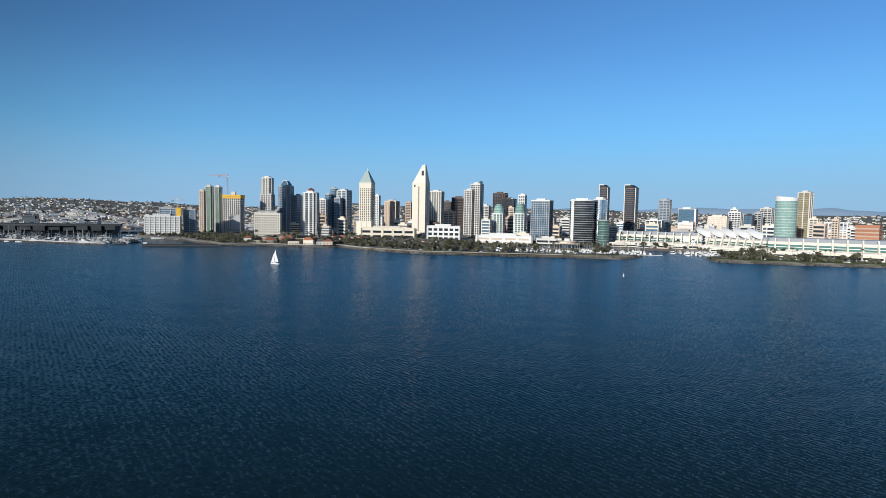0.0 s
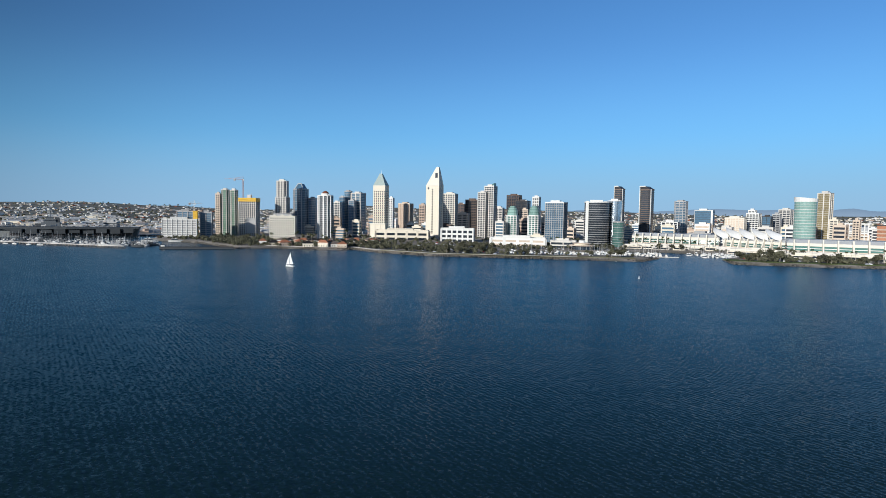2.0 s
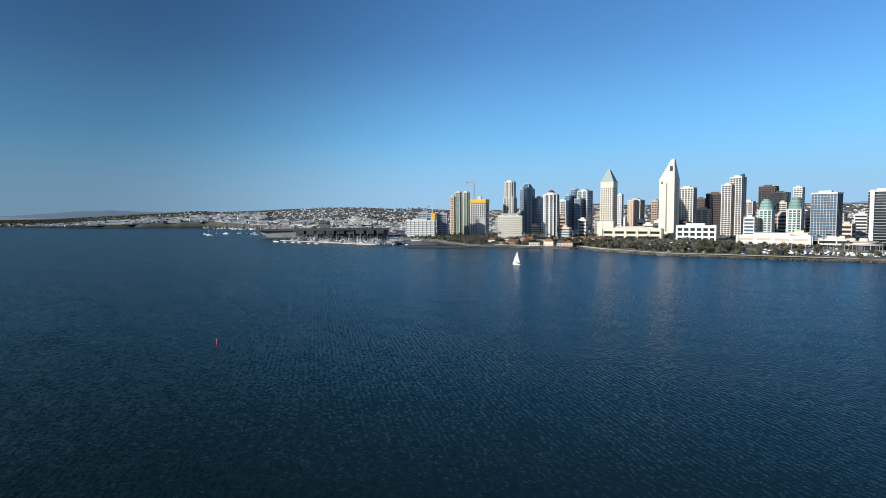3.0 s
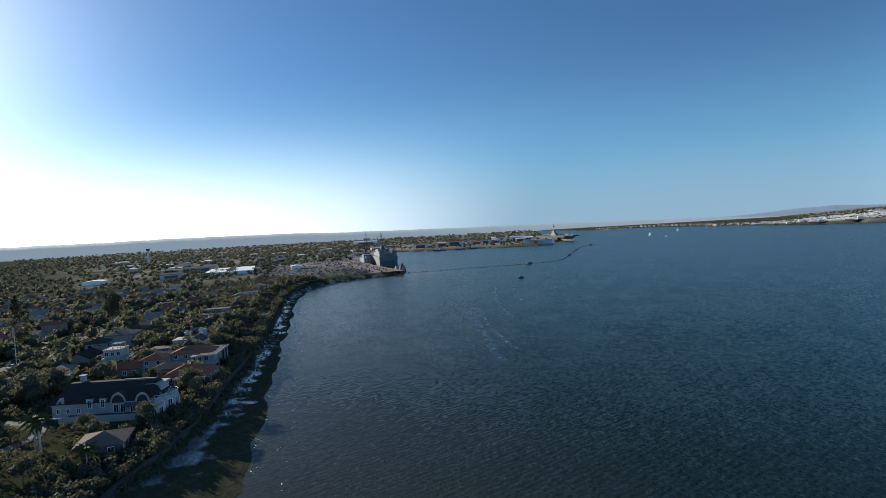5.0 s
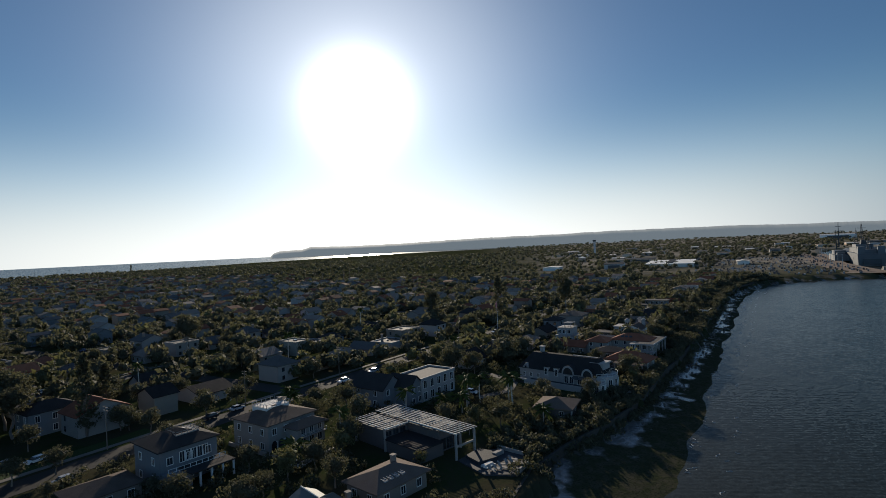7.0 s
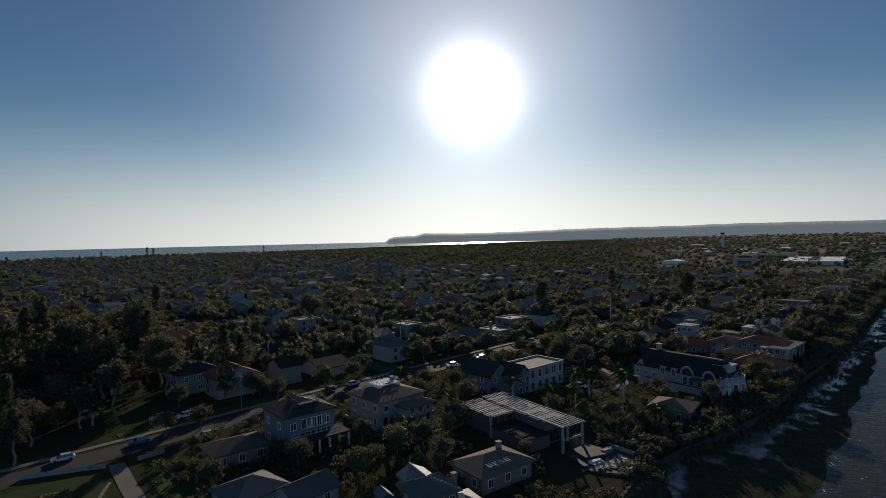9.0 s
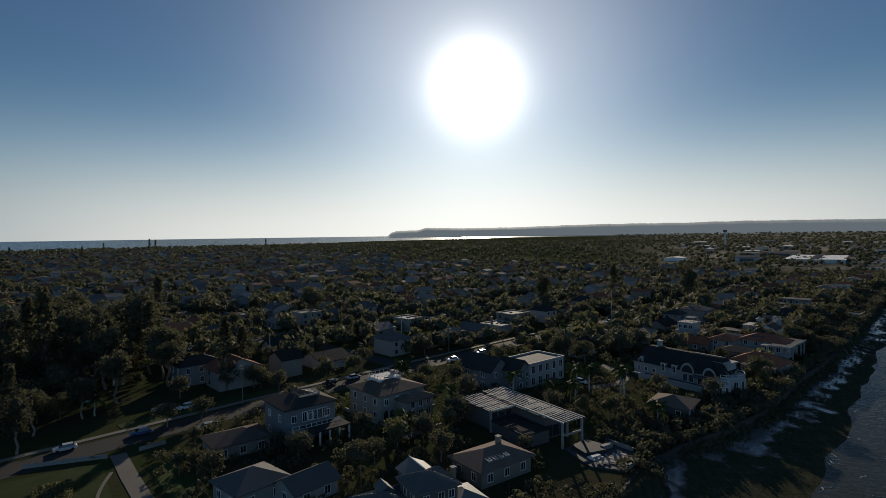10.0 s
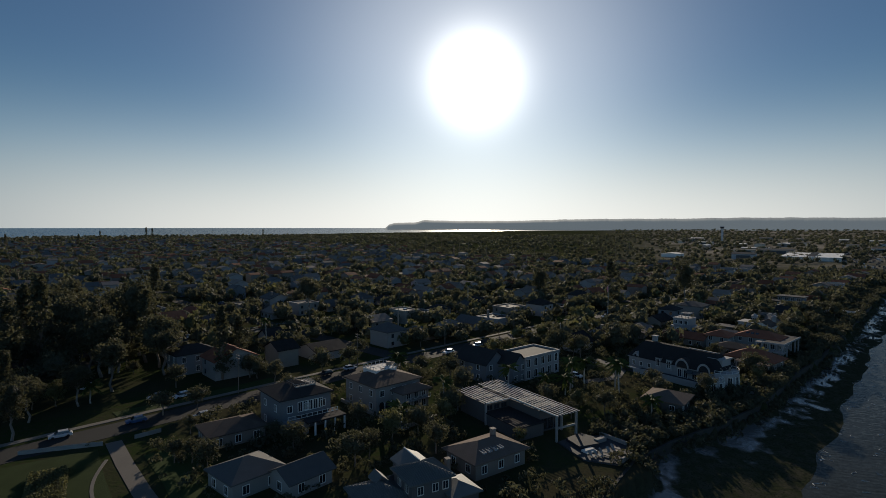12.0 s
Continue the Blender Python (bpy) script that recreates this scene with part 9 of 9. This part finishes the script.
def slick(pts, wide, seed):
    g = random.Random(seed)
    b = Build()
    line = []
    for a, c in zip(pts, pts[1:]):
        n = max(2, int(math.dist(a, c) / 5))
        line += [(a[0] + (c[0] - a[0]) * k / n, a[1] + (c[1] - a[1]) * k / n + g.uniform(-0.8, 0.8)) for k in range(n)]
    line.append(pts[-1])
    for (x0, y0), (x1, y1) in zip(line, line[1:]):
        if g.random() < 0.05:
            continue
        w0, w1 = wide * g.uniform(0.5, 1.2), wide * g.uniform(0.5, 1.2)
        b.add([(x0, y0 - w0, 0.03), (x1, y1 - w1, 0.03), (x1, y1 + w1, 0.03), (x0, y0 + w0, 0.03)], [(0, 3, 2, 1)])
    return tagged(part("wake_slick", b, SLICK), "pale smooth wake slick on the bay water", "wake", kind="stuff")


slick([(-375, 6), (-318, 7), (-284, 10), (-233, 13), (-219, 15)], 2.4, 1)
slick([(-372, 9), (-320, 12), (-282, 16), (-240, 22)], 1.6, 5)
slick([(-518, 32), (-434, 25), (-372, 26), (-325, 29)], 1.3, 2)
slick([(-512, 48), (-429, 42), (-382, 46)], 1.2, 3)
slick([(-731, 127), (-579, 95), (-502, 75)], 1.2, 4)

# ---- naval air station ----
base = random.Random(55)
APRON = material("brown_worn_concrete", (0.20, 0.155, 0.12), 0.9, vary=0.15, scale=0.06, spec=0.06)


def hangar(x, y, turn, w, d, h, wall, cover, label, group="sheds of the air station"):
    t = thing("hangar", x, y, height(x, y) - 0.2, turn, label, "hangar", group)
    part("wall", gable_walls(w, d, h, h * 0.25), wall, t)
    part("roof", gable_roof(w, d, h, h * 0.25, 0.6, 0.4), cover, t)
    part("sliding_door", Build().box(-w * 0.3, w * 0.3, -d / 2 - 0.15, -d / 2 + 0.1, 0, h * 0.8), ROOFGREY, t)
    return t


big = thing("flat_hall", -905, -385, height(-905, -385), 20, "large flat hall with bright white roof", "hall")
part("wall", Build().prism(rect(150, 70), 0, 5), PALE, big)
part("roof", Build().prism(rect(152, 72), 5, 5.6), WHITE, big)
for k in range(5):
    part("roof_vent", Build().box(-60 + 28 * k, -52 + 28 * k, -5, 5, 5.6, 7), ROOFGREY, big)
for k in range(46):
    r, az = base.uniform(820, 2300), base.uniform(-125, -97)
    x, y = polar(az, r)
    if inside_and_distance(BAY_SHORE + OCEAN_SHORE, np.array([x]), np.array([y]))[0] < 40 or abs(x + 905) < 100 and abs(y + 385) < 70 or az > -106 and r < 1150:
        continue
    mat, word = base.choice(((OFFWHITE, "off-white"), (SAND, "sand-coloured"), (GREY, "grey"), (PALE, "pale"), (TAN, "tan")))
    hangar(x, y, 20 + 90 * base.randrange(2), base.uniform(18, 55), base.uniform(14, 28), base.uniform(4.5, 8.5), mat, base.choice((ROOFGREY, ROOFGREY, PALE, BROWNROOF)), word + " shed of the naval air station")
for k in range(22):
    f = k / 21
    x, y = -1660 - 330 * f + base.uniform(-30, 30), -130 + 400 * f + base.uniform(-40, 20)
    x -= 60 + base.uniform(0, 160)
    if inside_and_distance(BAY_SHORE + OCEAN_SHORE, np.array([x]), np.array([y]))[0] < 12:
        continue
    mat, word = base.choice(((PALE, "pale"), (SAND, "sand-coloured"), (WHITE, "white")))
    hangar(x, y, 80, base.uniform(25, 60), base.uniform(16, 26), base.uniform(8, 16), mat, base.choice((ROOFGREY, WHITE, REDROOF)), word + " quayside shed of the naval base")
hangar(*polar(-99.8, 2950), 100, 130, 40, 17, WHITE, PALE, "long white hangar beyond the ships")
ct = thing("control_tower", *polar(-120.18, 1750), 5, 30, "slim pale concrete control tower", "tower")
part("shaft", Build().prism(rect(6, 6), 0, 42), GREY, ct)
part("cabin", Build().prism(rect(9, 9), 42, 47, rect(11, 11)), DARKGL, ct)
part("roof", Build().prism(rect(12, 12), 47, 48), PALE, ct)

# wharf apron with bollards and stored loads
strip("wharf_apron", [(-716, -98), (-800, -132), (-905, -170), (-1100, -222), (-1260, -262)], 46.0, 0.25, APRON, "brown worn wharf apron", "wharf")
loads = [Build(), Build(), Build(), Build()]
for k in range(760):
    r, az = base.uniform(690, 1250), base.uniform(-111, -97.5)
    x, y = polar(az, r)
    if inside_and_distance(BAY_SHORE + OCEAN_SHORE, np.array([x]), np.array([y]))[0] < 8:
        continue
    z, s = height(x, y), base.uniform(0.6, 1.25)
    loads[k % 4].box(x - s * 1.5, x + s * 1.5, y - s * 0.7, y + s * 0.7, z, z + base.uniform(1.3, 2.5))
for b, mat, word in zip(loads, (GREY, ROOFGREY, NAVY, BROWNROOF), ("pale grey", "grey", "dark grey", "brown")):
    tagged(part("yard_vehicles", b, mat), word + " parked vehicles and containers in the yard", "vehicles", kind="stuff")
for k in range(9):
    x, y = -760 - 45 * k, -128 - 12 * k
    lamp = thing("yard_lamp", x, y, height(x, y), 0, "tall steel yard lamp on the wharf", "lamp post", "yard lamps")
    part("post", Build().tube((0, 0, 0), (0, 0, 18), 0.3, 0.18, 6), STEELY, lamp)
    part("lamp_head", Build().box(-1.2, 1.2, -0.3, 0.3, 18, 18.5), STEELY, lamp)
for k, (mat, count) in enumerate(((LEAF, 500), (LEAF2, 400))):
    p = on_land(scatter(120 + k, count, 600, 2100, -112, -80), 16)
    p = p[(np.hypot(p[:, 0], p[:, 1]) > 1150) | (np.degrees(np.arctan2(p[:, 0], p[:, 1])) < -109)]
    canopy("base_trees", p, 2.4 + 2.6 * np.random.RandomState(k).rand(len(p)), mat, "trees between the sheds of the base", 80 + k, 11, 5, 0.36, 0.8)
b = Build()
for k in range(420):
    az = -76 + 24 * base.random()
    r = np.interp(az, [-76, -70, -64, -58, -52], [3560, 3620, 3130, 2800, 2620]) + base.uniform(20, 260)
    x, y = polar(az, r)
    z, s = height(x, y), base.uniform(3, 6) if k % 5 else base.uniform(8, 15)
    b.box(x - s, x + s, y - s * 0.5, y + s * 0.5, z - 2, z + base.uniform(3, 8))
tagged(part("far_shore_buildings", b, OFFWHITE), "pale low buildings along the far shore", "buildings", kind="stuff")
p = in_town(scatter(140, 1700, 2300, 4100, -80, -48), 6)
canopy("far_shore_trees", p, 4 + 4 * np.random.RandomState(9).rand(len(p)), LEAF, "dark trees along the far shore", 85, 6, 4, 0.45, 0.6, 1)

# ---- small things of the beach ----
rocks("beach_stones", WALL_LINE[8:], 700, -11.0, 0.32, 14, (2.2, 0.5), "dark weedy stones strewn over the beach")


def foam_lines():
    """Short curling crests of white foam where the swell breaks along the beach, and outer strips for glints."""
    g = random.Random(12)
    b = Build()
    for (x0, y0), (x1, y1) in zip(BAY_SHORE[4:14], BAY_SHORE[5:15]):
        length = math.dist((x0, y0), (x1, y1))
        w = Vector((x1 - x0, y1 - y0)).normalized()
        n = Vector((w.y, -w.x))
        for k in range(int(length / 2.2)):
            # outer crests are white strips shaped for the glints on small waves
            f, off, half = g.random(), g.choice((2.0, 3.5, 5.5, 8.5, 12.0)) + g.uniform(-1.0, 1.2), g.uniform(0.25, 1.3)
            c = Vector((x0, y0)).lerp(Vector((x1, y1)), f) + n * off
            pts = []
            for s in range(6):
                a = (s / 5 - 0.5) * 2
                p = c + w * (half * a) + n * (0.5 * math.sin(a * 3 + k) + 0.3 * g.uniform(-1, 1))
                wide = 0.09 * (1 - a * a) + 0.015
                pts.append((p, wide))
            for (p, wp), (q, wq) in zip(pts, pts[1:]):
                b.add([(p.x - n.x * wp, p.y - n.y * wp, 0.04), (q.x - n.x * wq, q.y - n.y * wq, 0.04), (q.x, q.y, 0.08), (p.x, p.y, 0.08),
                       (q.x + n.x * wq, q.y + n.y * wq, 0.04), (p.x + n.x * wp, p.y + n.y * wp, 0.04)], [(0, 1, 2, 3), (3, 2, 4, 5)])
    return tagged(part("foam", b, FOAM), "thin broken lines of white foam and glint strips along the beach", "foam", kind="stuff")


foam_lines()

# the patterns from which the repeats were copied are no longer wanted
for source in BROAD + TALL + PALMS + PARK + FLEET + ONES:
    for ob in [*source.children_recursive, source]:
        bpy.data.objects.remove(ob)
